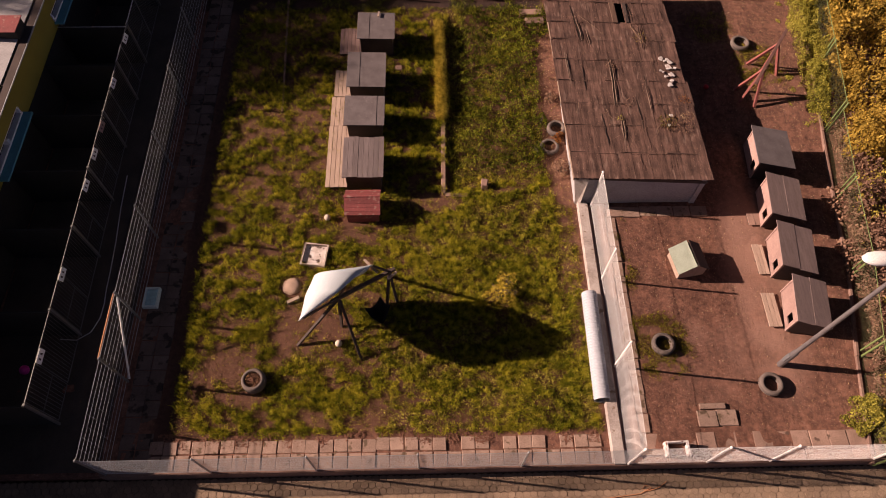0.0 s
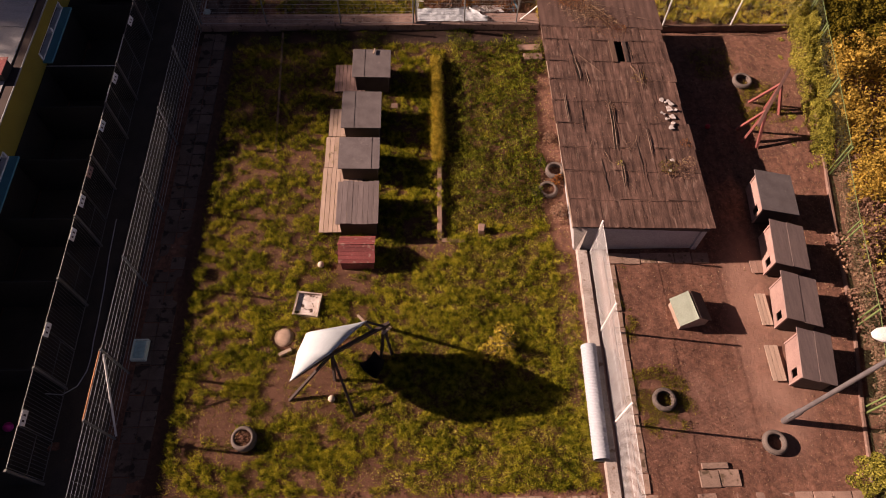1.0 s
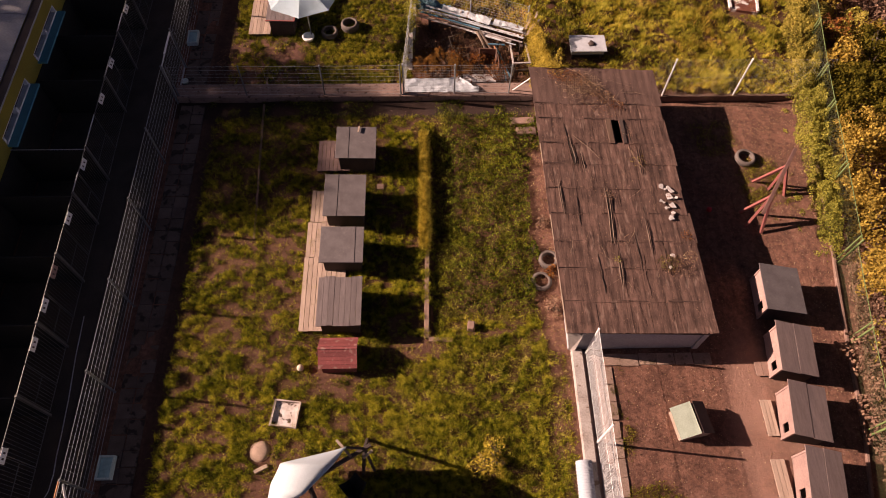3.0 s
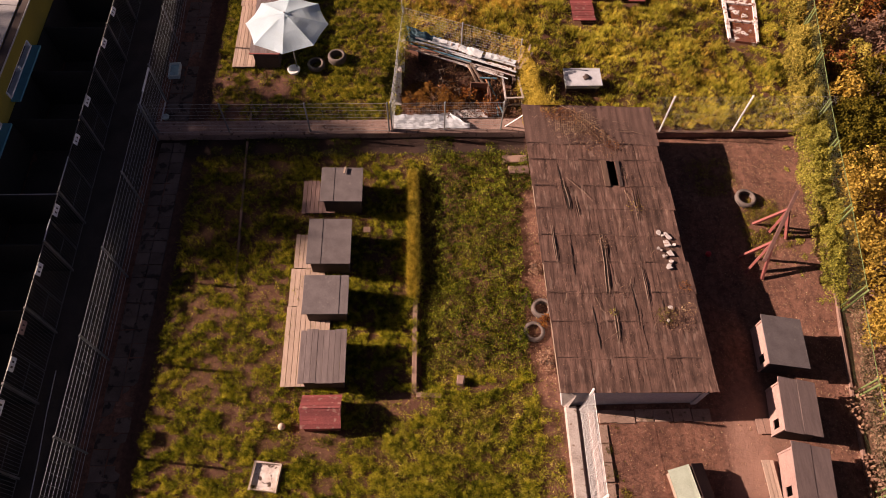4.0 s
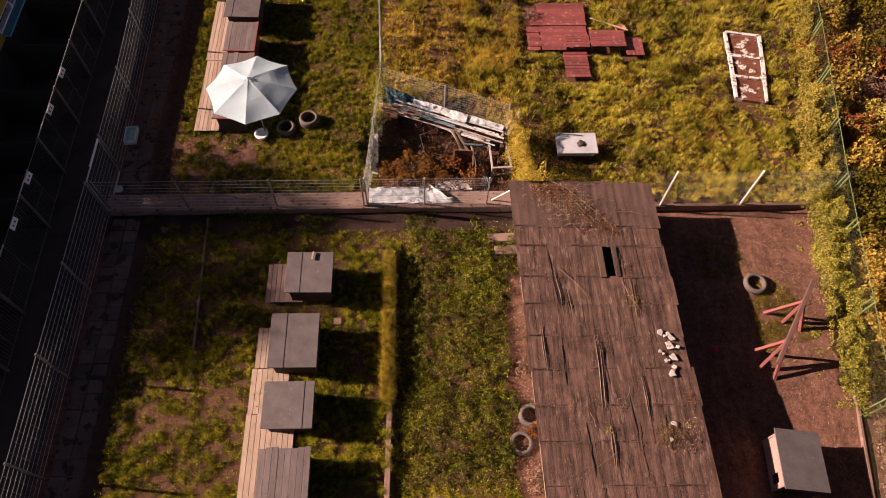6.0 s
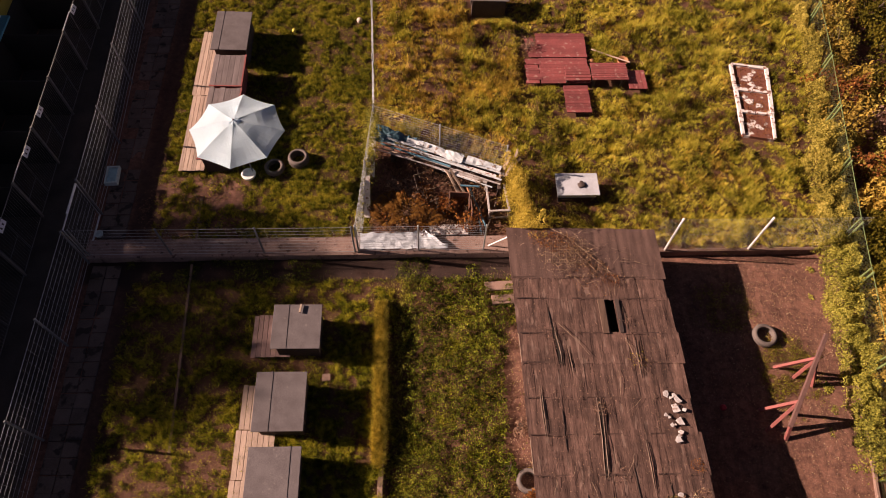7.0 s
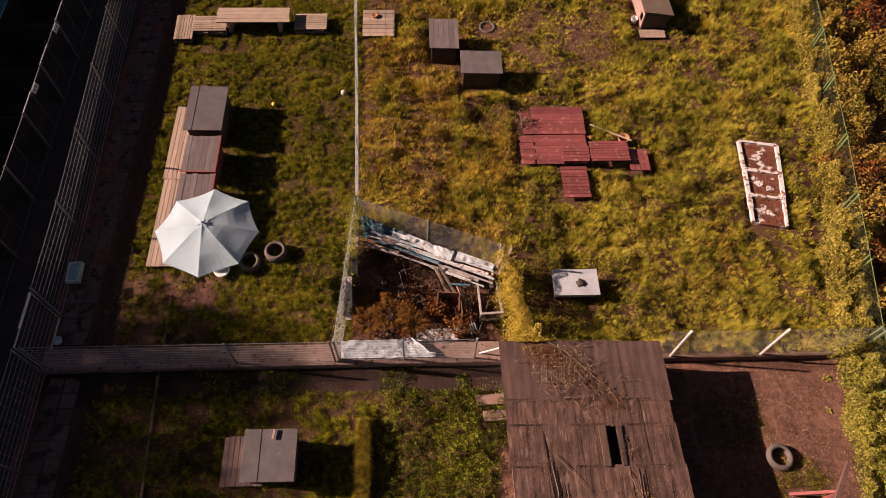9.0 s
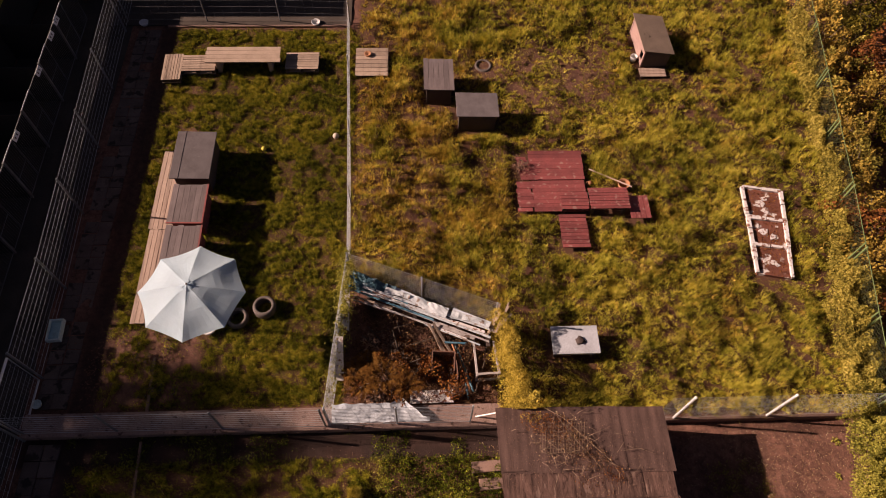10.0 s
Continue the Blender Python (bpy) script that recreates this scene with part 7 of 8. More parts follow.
def other_grass():
    # straw-coloured strip along the kerb
    n = 60000
    x, y = rng.uniform(0.31, 0.56, n) + 0.035 * np.sin(rng.uniform(0, 6.28, n)), rng.uniform(14.6, 19.15, n)
    keep = rng.random(n) < smooth(y, 14.4, 15.2) * (0.3 + field(x, y, 0.25))
    x, y = x[keep], y[keep]
    n = len(x)
    stuff(triangles("dry_grass", grass_blades(x, y, rng.uniform(0.14, 0.34, n), rng.uniform(0.008, 0.016, n), np.abs(rng.normal(0, 0.4, n))), STRIP), "strip of long dry yellow-green grass along the edging", "grass")
    # weeds on the yard
    x, y = scatter(300000, 5.1, 13.5, 4.4, 20.4, weeds_east)
    n = len(x)
    hx, hy = x[::2], y[::2]
    k = len(hx)
    stuff(leaf_object("weeds", leaf_quads(np.stack([hx, hy, ground_z(hx, hy) + rng.uniform(0.02, 0.12, k)], -1), rng.uniform(0.016, 0.034, k), 0.5), DARKGREEN), "fresh broad-leaved weeds on the trodden yard", "weeds")
    stuff(triangles("weeds", grass_blades(x, y, rng.uniform(0.03, 0.11, n), rng.uniform(0.005, 0.01, n), rng.uniform(0.1, 1.0, n)), LAWN), "low green weeds on the trodden yard", "weeds")
    # fallen leaves
    def litter(x, y):
        yard = inside(x, y, 5.2, 14.0, 4.3, 20.5) * (0.16 + 1.6 * smooth(y, 14, 18) * smooth(x, 9.5, 11) + 0.4 * smooth(x, 9.5, 12.5)) * (x < fence_x(y))
        lawn = inside(x, y, -6.6, 4.6, 4.4, 20.2) * (0.05 + 0.8 * smooth(x, 3.3, 4.1) + 0.12 * smooth(field(x, y, 0.9, 3), 0.55, 0.8))
        north = inside(x, y, -6, 15, 21.3, 38) * 0.02 + inside(x, y, 0.2, 14, 21.3, 40) * 0.75 * smooth(field(x, y, 1.5, 14) + 0.75 * blob(x, y, 6.7, 33.0, 3.2, 2.6) + 0.35 * blob(x, y, 1.8, 28.3, 1.8, 2.2), 0.68, 0.95)
        beyond = (x > fence_x(y)) * 0.25
        return np.clip(yard + lawn + north + beyond, 0, 1) * (0.3 + field(x, y, 0.35, 8))
    x, y = scatter(330000, -6.6, 19.0, 4.0, 39.0, litter)
    n = len(x)
    p = np.stack([x, y, ground_z(x, y) + rng.uniform(0.01, 0.03, n)], -1)
    stuff(leaf_object("fallen_leaves", leaf_quads(p, rng.uniform(0.01, 0.034, n), 0.5), LITTER), "scattered yellow and brown fallen leaves", "leaves")
    # crumbs and pebbles
    n = 15000
    x, y = rng.uniform(-6.5, 13, n), rng.uniform(4.4, 20.4, n)
    keep = rng.random(n) < (1 - 0.85 * np.clip(lawn_south(x, y), 0, 1)) * (x < fence_x(y)) * np.where(x > 5.2, 1, 0.5)
    x, y = x[keep], y[keep]
    n = len(x)
    s = rng.uniform(0.006, 0.02, n) * rng.uniform(0.5, 1.3, n)
    base = np.stack([x, y, ground_z(x, y)], -1)
    tetra = np.array([(1, 0, -0.1), (-0.6, 0.8, -0.1), (-0.6, -0.8, -0.1), (0, 0, 1.0)])
    jit = 1 + rng.uniform(-0.4, 0.4, (n, 4, 1))
    v = base[:, None] + tetra[None] * s[:, None, None] * jit
    idx = np.arange(n)[:, None, None] * 4 + np.array([(0, 1, 3), (1, 2, 3), (2, 0, 3)])[None]
    stuff(triangles("pebbles", v.reshape(-1, 3), CONCRETE, idx.reshape(-1, 3)), "small stones and crumbs on the trodden soil", "pebbles")


other_grass()


# ---- shrubs, hedge and ivy ----
def leafy_volume(cx, cy, rx, ry, h, n, size):
    """Leaf places on and in an uneven mound."""
    a, r = rng.uniform(0, 2 * np.pi, n), np.sqrt(rng.random(n))
    rim = 0.85 + 0.22 * np.sin(2 * a + cx * 3) + 0.2 * np.sin(3 * a + cy * 5) + 0.16 * np.sin(7 * a + cx)
    x, y = cx + rx * rim * r * np.cos(a), cy + ry * rim * r * np.sin(a)
    top = h * np.sqrt(np.clip(1 - r ** 2, 0.02, 1)) * (0.35 + 0.95 * field(x, y, 0.42, cx)) * (0.55 + 0.7 * field(x, y, 0.16, cy))
    z = 0.05 + ground_z(x, y) + top * (1 - 0.75 * rng.random(n) ** 2.2)
    return leaf_quads(np.stack([x, y, z], -1), rng.uniform(0.6, 1.3, n) * size, 0.7)


def shrub(cx, cy, rx, ry, h, n, size, mat, label, stems=7):
    s = tagged(empty("shrub", pose(cx, cy, 0)), label, "shrub", "shrubs")
    for k in range(stems):
        a, r = random.uniform(0, 6.28), random.uniform(0.2, 0.75)
        tip = Vector((rx * r * math.cos(a), ry * r * math.sin(a), h * random.uniform(0.6, 1.0) * (1.15 - r * 0.6)))
        mid = tip * 0.5 + Vector((random.uniform(-0.1, 0.1), random.uniform(-0.1, 0.1), 0.08))
        st = part("stem", tube([(tip.x * 0.1, tip.y * 0.1, -0.05), mid, tip], [0.022, 0.014, 0.005], 5), TREE_BARK, s)
        for q in range(3):
            t0 = Vector((tip.x * 0.1, tip.y * 0.1, 0)).lerp(tip, random.uniform(0.4, 0.9))
            d = Vector((random.uniform(-1, 1), random.uniform(-1, 1), random.uniform(0, 0.8))) * 0.3 * rx
            part("twig", rod(t0, t0 + d, 0.008, 0.003, 4), TREE_BARK, st)
    ob = leaf_object("leaves", leafy_volume(cx, cy, rx, ry, h, n, size) - np.array([cx, cy, 0]), mat, s)
    return s


def hedge_mass():
    # ivy and young growth along the green fence
    n = 230000
    y = rng.uniform(13.6, 36.0, n)
    off = rng.uniform(-1.1, 0.75, n)
    x = fence_x(y) + off
    half = (0.3 + 0.34 * field(y, y * 0, 0.9, 8) + 0.2 * field(y, off, 0.3, 3)) * np.where(y < 20.6, 0.55 + 0.45 * smooth(y, 14.0, 16.5), 0.85) * (1 - 0.5 * smooth(y, 24.5, 26.5))
    prof = np.clip(1 - (np.abs(off + np.where(y < 20.6, 0.27, 0.16)) / half) ** 2.4, 0.0, 1)
    keep = rng.random(n) < smooth(prof + 0.5 * (field(x, y, 0.3, 5) - 0.5), 0.05, 0.3) * smooth(y, 13.8, 15.0)
    x, y, prof = x[keep], y[keep], prof[keep]
    k = len(x)
    top = prof ** 0.5 * (0.4 + 0.75 * field(x, y, 0.55, 3)) * (0.45 + 0.85 * field(x, y, 0.19, 9)) * np.where(y < 20.6, 1.0, 1.15)
    z = 0.03 + top * (1 - 0.6 * rng.random(k) ** 2)
    q = leaf_quads(np.stack([x, y, z], -1), np.where(y < 21, rng.uniform(0.026, 0.065, k), rng.uniform(0.035, 0.075, k)), 0.65)
    south = y + rng.normal(0, 0.5, k) < 21.0
    stuff(leaf_object("hedge", q[south], IVY), "muted green ivy grown over the green fence by the yard", "hedge")
    stuff(leaf_object("hedge", q[~south], IVY_YELLOW), "golden green ivy and hedge growth along the meadow's fence", "hedge")


hedge_mass()
zones = [(4.2, 6.0, AUTUMN_YELLOW, "yellow-green leafy shrub by the front fence"), (6.0, 13.0, AUTUMN_BROWN, "dull brown autumn shrub behind the green fence"), (13.0, 18.8, AUTUMN_YELLOW, "golden yellow autumn shrub behind the green fence"),
         (18.8, 23.0, DARKGREEN, "dark green shrub behind the hedge"), (23.0, 27.0, AUTUMN_RED, "russet autumn shrub behind the fence"), (27.0, 33.0, DARKGREEN, "dark green shrub behind the hedge"), (33.0, 37.0, AUTUMN_RED, "russet and brown autumn shrub behind the fence")]
for y0, y1, mat, lab in zones:
    y = y0 + 0.4
    while y < y1:
        for off in (0.9, 2.5, 4.3):
            cx = float(fence_x(y)) + off + random.uniform(-0.3, 0.3)
            cy = y + random.uniform(-0.4, 0.4)
            r = random.uniform(0.75, 1.15)
            m2, l2 = mat, lab
            if y > 23 and off < 1.5 and random.random() < 0.7:
                m2, l2 = AUTUMN_YELLOW, "golden yellow autumn shrub behind the green fence"
            elif random.random() < 0.45:
                m2, l2 = random.choice(((AUTUMN_YELLOW, "golden yellow autumn shrub behind the green fence"), (DARKGREEN, "dark green shrub behind the hedge"), (AUTUMN_BROWN, "dull brown autumn shrub behind the green fence")))
            shrub(cx, cy, r, r * random.uniform(0.8, 1.1), random.uniform(0.9, 1.7) if mat is not AUTUMN_BROWN else random.uniform(0.5, 0.9), 1600, 0.095, m2, l2, 4)
        y += 1.5
shrub(11.4, 4.5, 0.7, 0.7, 0.8, 5000, 0.055, IVY, "yellow-green leafy shrub in the yard's corner", 6)
shrub(2.05, 8.3, 0.55, 0.6, 0.75, 1100, 0.045, STRAW, "small yellow bush with bare twigs on the lawn", 12)
def ivy_column():
    n = 16000
    y = rng.uniform(20.65, 23.5, n)
    off = rng.normal(0, 0.19, n) * (0.7 + 0.7 * field(y, y * 0, 0.4, 3))
    x = 4.72 - 0.13 * (y - 20.7) + 0.1 * np.sin(y * 5) + off
    top = 1.45 * np.clip(1 - (off / 0.5) ** 2, 0.1, 1) * (0.65 + 0.45 * field(x, y, 0.3, 2))
    top = np.where(y < 20.8, np.maximum(top, 1.66), top)
    z = np.maximum(top * (1 - 0.6 * rng.random(n) ** 2), np.where(y < 20.75, 1.58, 0.05))
    q = leaf_quads(np.stack([x, y, z], -1), rng.uniform(0.02, 0.042, n), 0.7)
    pale = rng.random(n) < 0.3
    stuff(leaf_object("ivy", q[pale], STRAW), "pale yellow ivy grown over the pen's end post", "ivy")
    stuff(leaf_object("ivy", q[~pale], IVY_GOLD), "golden green ivy grown over the pen's end post", "ivy")


ivy_column()
for cx, cy, r, h in ((4.62, 21.7, 0.36, 1.15), (4.55, 22.4, 0.34, 1.3), (4.45, 23.1, 0.36, 1.4), (4.7, 21.05, 0.42, 1.5), (4.85, 20.85, 0.3, 1.85)):
    shrub(cx, cy, r, r * 1.1, h, 1000, 0.045, IVY_GOLD, "yellow ivy grown over a post beside the scrap pen", 4)
for cx, cy, r, h, mat, lab in ((4.22, 13.84, 0.2, 0.26, AUTUMN_RED, "reddish weeds between the tyres by the shed"), (3.5, 13.3, 0.24, 0.3, LUSH, "dark weeds grown over an old tyre"), (3.75, 14.5, 0.24, 0.3, LUSH, "dark weeds grown over an old tyre"), (4.15, 12.6, 0.3, 0.3, AUTUMN_BROWN, "dry brown weeds at the foot of the shed"), (4.1, 15.5, 0.25, 0.3, AUTUMN_BROWN, "dry brown weeds at the foot of the shed")):
    shrub(cx, cy, r, r * 1.2, h, 420, 0.045, mat, lab, 4)
shrub(5.5, 29.1, 0.35, 0.5, 0.5, 260, 0.05, AUTUMN_BROWN, "dry brown weeds at the red platform", 9)
def pen_ivy():
    """Ivy hanging on the pen's western mesh, thick at the far corner."""
    n = 9000
    y = rng.uniform(21.0, 25.3, n)
    keep = rng.random(n) < 0.06 + 0.94 * smooth(y + 1.3 * (field(y, y * 0, 0.35, 4) - 0.5), 22.9, 23.9)
    y = y[keep]
    n = len(y)
    off = rng.normal(0, 0.13, n)
    x = -0.25 + 0.093 * (y - 20.78) + off
    z = rng.uniform(0.2, 1.0, n) ** 0.5 * 1.6 * (0.75 + 0.4 * field(x, y, 0.25, 6)) - np.abs(off) * 1.2
    stuff(leaf_object("ivy", leaf_quads(np.stack([x, y, np.maximum(z, 0.05)], -1), rng.uniform(0.025, 0.06, n), 0.7), IVY), "yellow-green ivy climbing the pen's mesh", "ivy")


pen_ivy()
for k in range(22):
    shrub(random.uniform(0.3, 3.6), random.uniform(21.3, 23.2 - 0.02 * k), 0.4, 0.4, random.uniform(0.3, 0.75), 260, 0.06, AUTUMN_RED if k % 3 else AUTUMN_BROWN, "dry rust-brown weeds in the scrap pen", 6)


def fern(x, y, n, reach):
    """A withered fern: arching fronds with pairs of leaflets."""
    f = tagged(empty("fern", pose(x, y, 0)), "withered rust-orange fern in the scrap pen", "fern", "ferns")
    for k in range(n):
        a = 2 * math.pi * (k + rng.uniform(-0.3, 0.3)) / n
        L = reach * rng.uniform(0.7, 1.1)
        t = np.linspace(0.12, 1, 16)
        out, up = L * t, 0.25 + 0.75 * L * np.sin(t * 2.2)
        mid = np.stack([out * math.cos(a), out * math.sin(a), up], -1)
        side = np.array([-math.sin(a), math.cos(a), 0.0])
        wide = (0.17 * np.sin(t * 2.9 + 0.15))[:, None]
        quads = []
        for e in (-1, 1):
            tip = mid + e * side * wide + np.array([math.cos(a), math.sin(a), 0]) * 0.05 - np.array([0, 0, 0.03])
            half = np.array([math.cos(a), math.sin(a), 0.0]) * 0.014
            quads.append(np.stack([mid, mid * 0.5 + tip * 0.5 + half, tip, mid * 0.5 + tip * 0.5 - half], 1))
        leaf_object("frond", np.concatenate(quads), FERN, f)
    part("crown", lump(0.06, 0.8, 0.4, int(x * 9)), TREE_BARK, f).location = (0, 0, 0.16)


FERN = leaf_material("rusty_fern", ((0.054, 0.0203, 0.0063), (0.162, 0.0675, 0.0158), (0.261, 0.126, 0.0315)), patch=0.3)
for x, y, n, reach in ((0.55, 21.75, 9, 0.55), (1.15, 21.95, 10, 0.62), (1.75, 21.7, 8, 0.5), (0.7, 22.4, 8, 0.42), (0.3, 22.1, 6, 0.4)):
    fern(x, y, n, reach)
for k in range(16):
    r = random.uniform(0.1, 0.22)
    shrub(random.uniform(-6.5, -4.0), random.uniform(21.45, 23.5), r, r * 1.2, random.uniform(0.1, 0.2), 130, 0.035, LAWN_N if k % 3 else DARKGREEN, "low green weed tuft on the bare patch", 2)


# ---- debris on the shed roof ----
def roof_z(x):
    return 1.185 + 0.035 * (x - 4.1)


def shard(s):
    """A flat broken piece with an uneven outline."""
    bm = bmesh.new()
    k = random.randint(4, 7)
    angles = sorted(random.uniform(0, 6.28) for i in range(k))
    angles = [0.6 * a + 0.4 * 6.28 * i / k for i, a in enumerate(angles)]
    radii = [s * random.uniform(0.6, 1.15) for i in range(k)]
    rings = [[bm.verts.new((r * f * math.cos(a), 0.8 * r * f * math.sin(a), z)) for a, r in zip(angles, radii)] for z, f in ((0, 1.0), (0.016, 1.0), (0.024, 0.93))]
    bm.faces.new(rings[0][::-1])
    bm.faces.new(rings[2])
    for lo, hi in zip(rings, rings[1:]):
        for i in range(k):
            bm.faces.new((lo[i], lo[(i + 1) % k], hi[(i + 1) % k], hi[i]))
    return bm


def roof_debris():
    for k in range(20):
        x, y = random.uniform(4.5, 8.0), random.uniform(11.5, 20.5)
        a = random.gauss(1.75, 0.5)
        L = random.uniform(0.2, 0.8)
        pts = [(x + L * t * math.cos(a) + 0.04 * math.sin(7 * t + k), y - L * t * math.sin(a) + 0.03 * math.cos(5 * t + k), roof_z(x) + 0.025) for t in (0, 0.33, 0.66, 1)]
        ok = all(4.2 < p[0] < 8.1 and 11.3 < p[1] < 20.7 for p in pts)
        if ok and not any(6.4 < p[0] < 6.9 and 17.4 < p[1] < 18.8 for p in pts):
            single("twig", tube(pts, [0.004, 0.004, 0.003, 0.002], 4), VINE, pose(0, 0, 0), "dry vine twig lying on the shed roof", "twig", "roof twigs")
    for pts in (((5.3, 20.85), (5.75, 20.56), (6.33, 19.93), (6.75, 19.5), (6.89, 19.2), (6.78, 18.74)), ((5.6, 20.6), (5.9, 20.1), (6.3, 19.6), (6.55, 19.2)), ((7.1, 19.75), (7.5, 19.8), (7.85, 19.65)), ((5.15, 17.9), (5.6, 17.4), (5.85, 17.0)), ((6.85, 17.5), (7.0, 17.0), (7.25, 16.5))):
        p3 = [(x, y, roof_z(x) + 0.035 + 0.02 * math.sin(x * 9)) for x, y in pts]
        single("twig", tube(p3, [0.008 - 0.005 * k / (len(p3) - 1) for k in range(len(p3))], 5), VINE, pose(0, 0, 0), "long bare creeper stem lying across the shed roof", "twig", "roof creepers")
    for k in range(60):
        x, y = random.gauss(5.75, 0.5), min(20.7, random.gauss(20.0, 0.4))
        a, L = random.uniform(-2.2, 0.6), random.uniform(0.15, 0.6)
        pts = [(min(8.0, x + L * t * math.cos(a)), y + L * t * math.sin(a) * 0.8, roof_z(x) + 0.03 + 0.1 * math.sin(t * 3.1) * random.random()) for t in (0, 0.25, 0.5, 0.75, 1)]
        single("twig", tube(pts, [0.006, 0.0055, 0.005, 0.003, 0.002], 4), VINE, pose(0, 0, 0), "dry brown creeper tangled on the roof corner", "twig", "roof creepers")
    for x, y, r, n, mat in ((5.75, 19.9, 0.9, 380, AUTUMN_BROWN), (5.6, 20.1, 0.8, 300, LITTER), (6.4, 19.3, 0.8, 160, LITTER), (5.1, 20.55, 0.45, 480, AUTUMN_RED), (5.5, 20.35, 0.45, 500, AUTUMN_RED), (5.95, 19.95, 0.4, 420, MULCH), (6.4, 19.55, 0.35, 320, MULCH), (6.75, 19.2, 0.25, 160, AUTUMN_RED), (4.95, 20.7, 0.3, 260, AUTUMN_YELLOW), (6.3, 19.2, 0.7, 160, AUTUMN_RED), (7.3, 13.25, 0.4, 420, DARKHEAP), (7.25, 13.3, 0.3, 200, IVY), (7.55, 13.15, 0.5, 300, AUTUMN_BROWN), (7.95, 13.5, 0.25, 130, LITTER), (6.95, 18.0, 0.2, 60, AUTUMN_BROWN), (7.15, 16.8, 0.3, 60, AUTUMN_BROWN), (5.84, 13.4, 0.14, 60, IVY), (8.02, 14.2, 0.22, 170, AUTUMN_RED), (6.95, 17.4, 0.2, 50, AUTUMN_BROWN), (7.05, 16.9, 0.3, 50, STRAW), (5.0, 17.6, 0.3, 70, AUTUMN_BROWN), (5.9, 15.6, 0.22, 110, AUTUMN_BROWN), (6.1, 14.0, 0.3, 50, AUTUMN_BROWN)):
        aa, rr = rng.uniform(0, 6.28, n), r * np.sqrt(rng.random(n))
        px_, py_ = x + rr * np.cos(aa), y + rr * np.sin(aa) * 0.8
        keep = (px_ < 8.15) & (py_ < 20.75)
        px_, py_ = px_[keep], py_[keep]
        p = np.stack([px_, py_, roof_z(px_) + rng.uniform(0.02, 0.09, len(px_))], -1)
        stuff(leaf_object("roof_litter", leaf_quads(p, rng.uniform(0.014, 0.04, len(px_)), 0.7), mat), "dry leaves and moss gathered on the shed roof", "leaves")
    n = 7000
    x, y = rng.uniform(4.2, 8.15, n), rng.uniform(11.3, 20.7, n)
    p = np.stack([x, y, roof_z(x) + 0.022], -1)
    keep = rng.random(n) < 0.3 + field(x, y, 0.3, 7)
    p = p[keep & ~((x > 6.4) & (x < 6.9) & (y > 17.5) & (y < 18.7))]
    stuff(leaf_object("roof_crumbs", leaf_quads(p, rng.uniform(0.008, 0.03, len(p)), 0.3), AUTUMN_BROWN), "small brown crumbs and leaves strewn over the shed roof", "leaves")
    for x, y, s in ((7.58, 15.97, 0.12), (7.7, 15.9, 0.08), (7.89, 15.83, 0.13), (7.8, 15.92, 0.07), (7.71, 15.6, 0.17), (7.48, 15.45, 0.07), (7.55, 15.38, 0.05), (7.96, 15.56, 0.08), (7.83, 15.31, 0.15), (7.59, 15.19, 0.06), (7.68, 15.2, 0.05), (7.77, 15.01, 0.08), (7.66, 14.84, 0.12), (7.72, 14.93, 0.06), (7.45, 13.53, 0.09), (7.3, 13.15, 0.07)):
        single("rubble", shard(s * 1.05), PLASTER, pose(x, y, roof_z(x) + 0.02, random.uniform(-4, 4), random.uniform(-6, 6), random.uniform(0, 360)), "broken piece of white plaster on the roof", "rubble", "roof rubble")
    tagged(mesh_object("wire_netting", wire_net(5.05, 6.2, 19.72, 20.45), VINE), "rusty piece of wire netting lying on the roof", "netting")


def wire_net(x0, x1, y0, y1):
    bm = bmesh.new()
    for k in range(19):
        x = x0 + (x1 - x0) * k / 18
        add_rod(bm, (x, y0, roof_z(x) + 0.04), (x + 0.1, y1, roof_z(x) + 0.05), 0.004, sides=3)
    for k in range(8):
        y = y0 + (y1 - y0) * k / 7
        add_rod(bm, (x0 + 0.1 * k / 7, y, roof_z(x0) + 0.046), (x1 + 0.1 * k / 7, y, roof_z(x1) + 0.046), 0.004, sides=3)
    return bm


def settle(things):
    """Brings what was laid on the level plan of the roof down to its fall."""
    for o in things:
        if o.location.length < 1e-6:
            o.data.transform(ROOF_FALL)
        else:
            o.location = ROOF_FALL @ o.location


PLASTER = material("broken_plaster", (0.62, 0.57, 0.55), 0.95, (0.44, 0.37, 0.34), 9, 40, 0.5, spots=(0.3, 0.19, 0.15), spot_scale=12, spot_low=0.6, per_object=0.2)
VINE = material("dry_vine", (0.288, 0.188, 0.124), 0.9, (0.16, 0.1, 0.068), 6, 40, 0.3, per_object=0.3)
before = set(bpy.data.objects)
roof_debris()
settle([o for o in bpy.data.objects if o not in before])


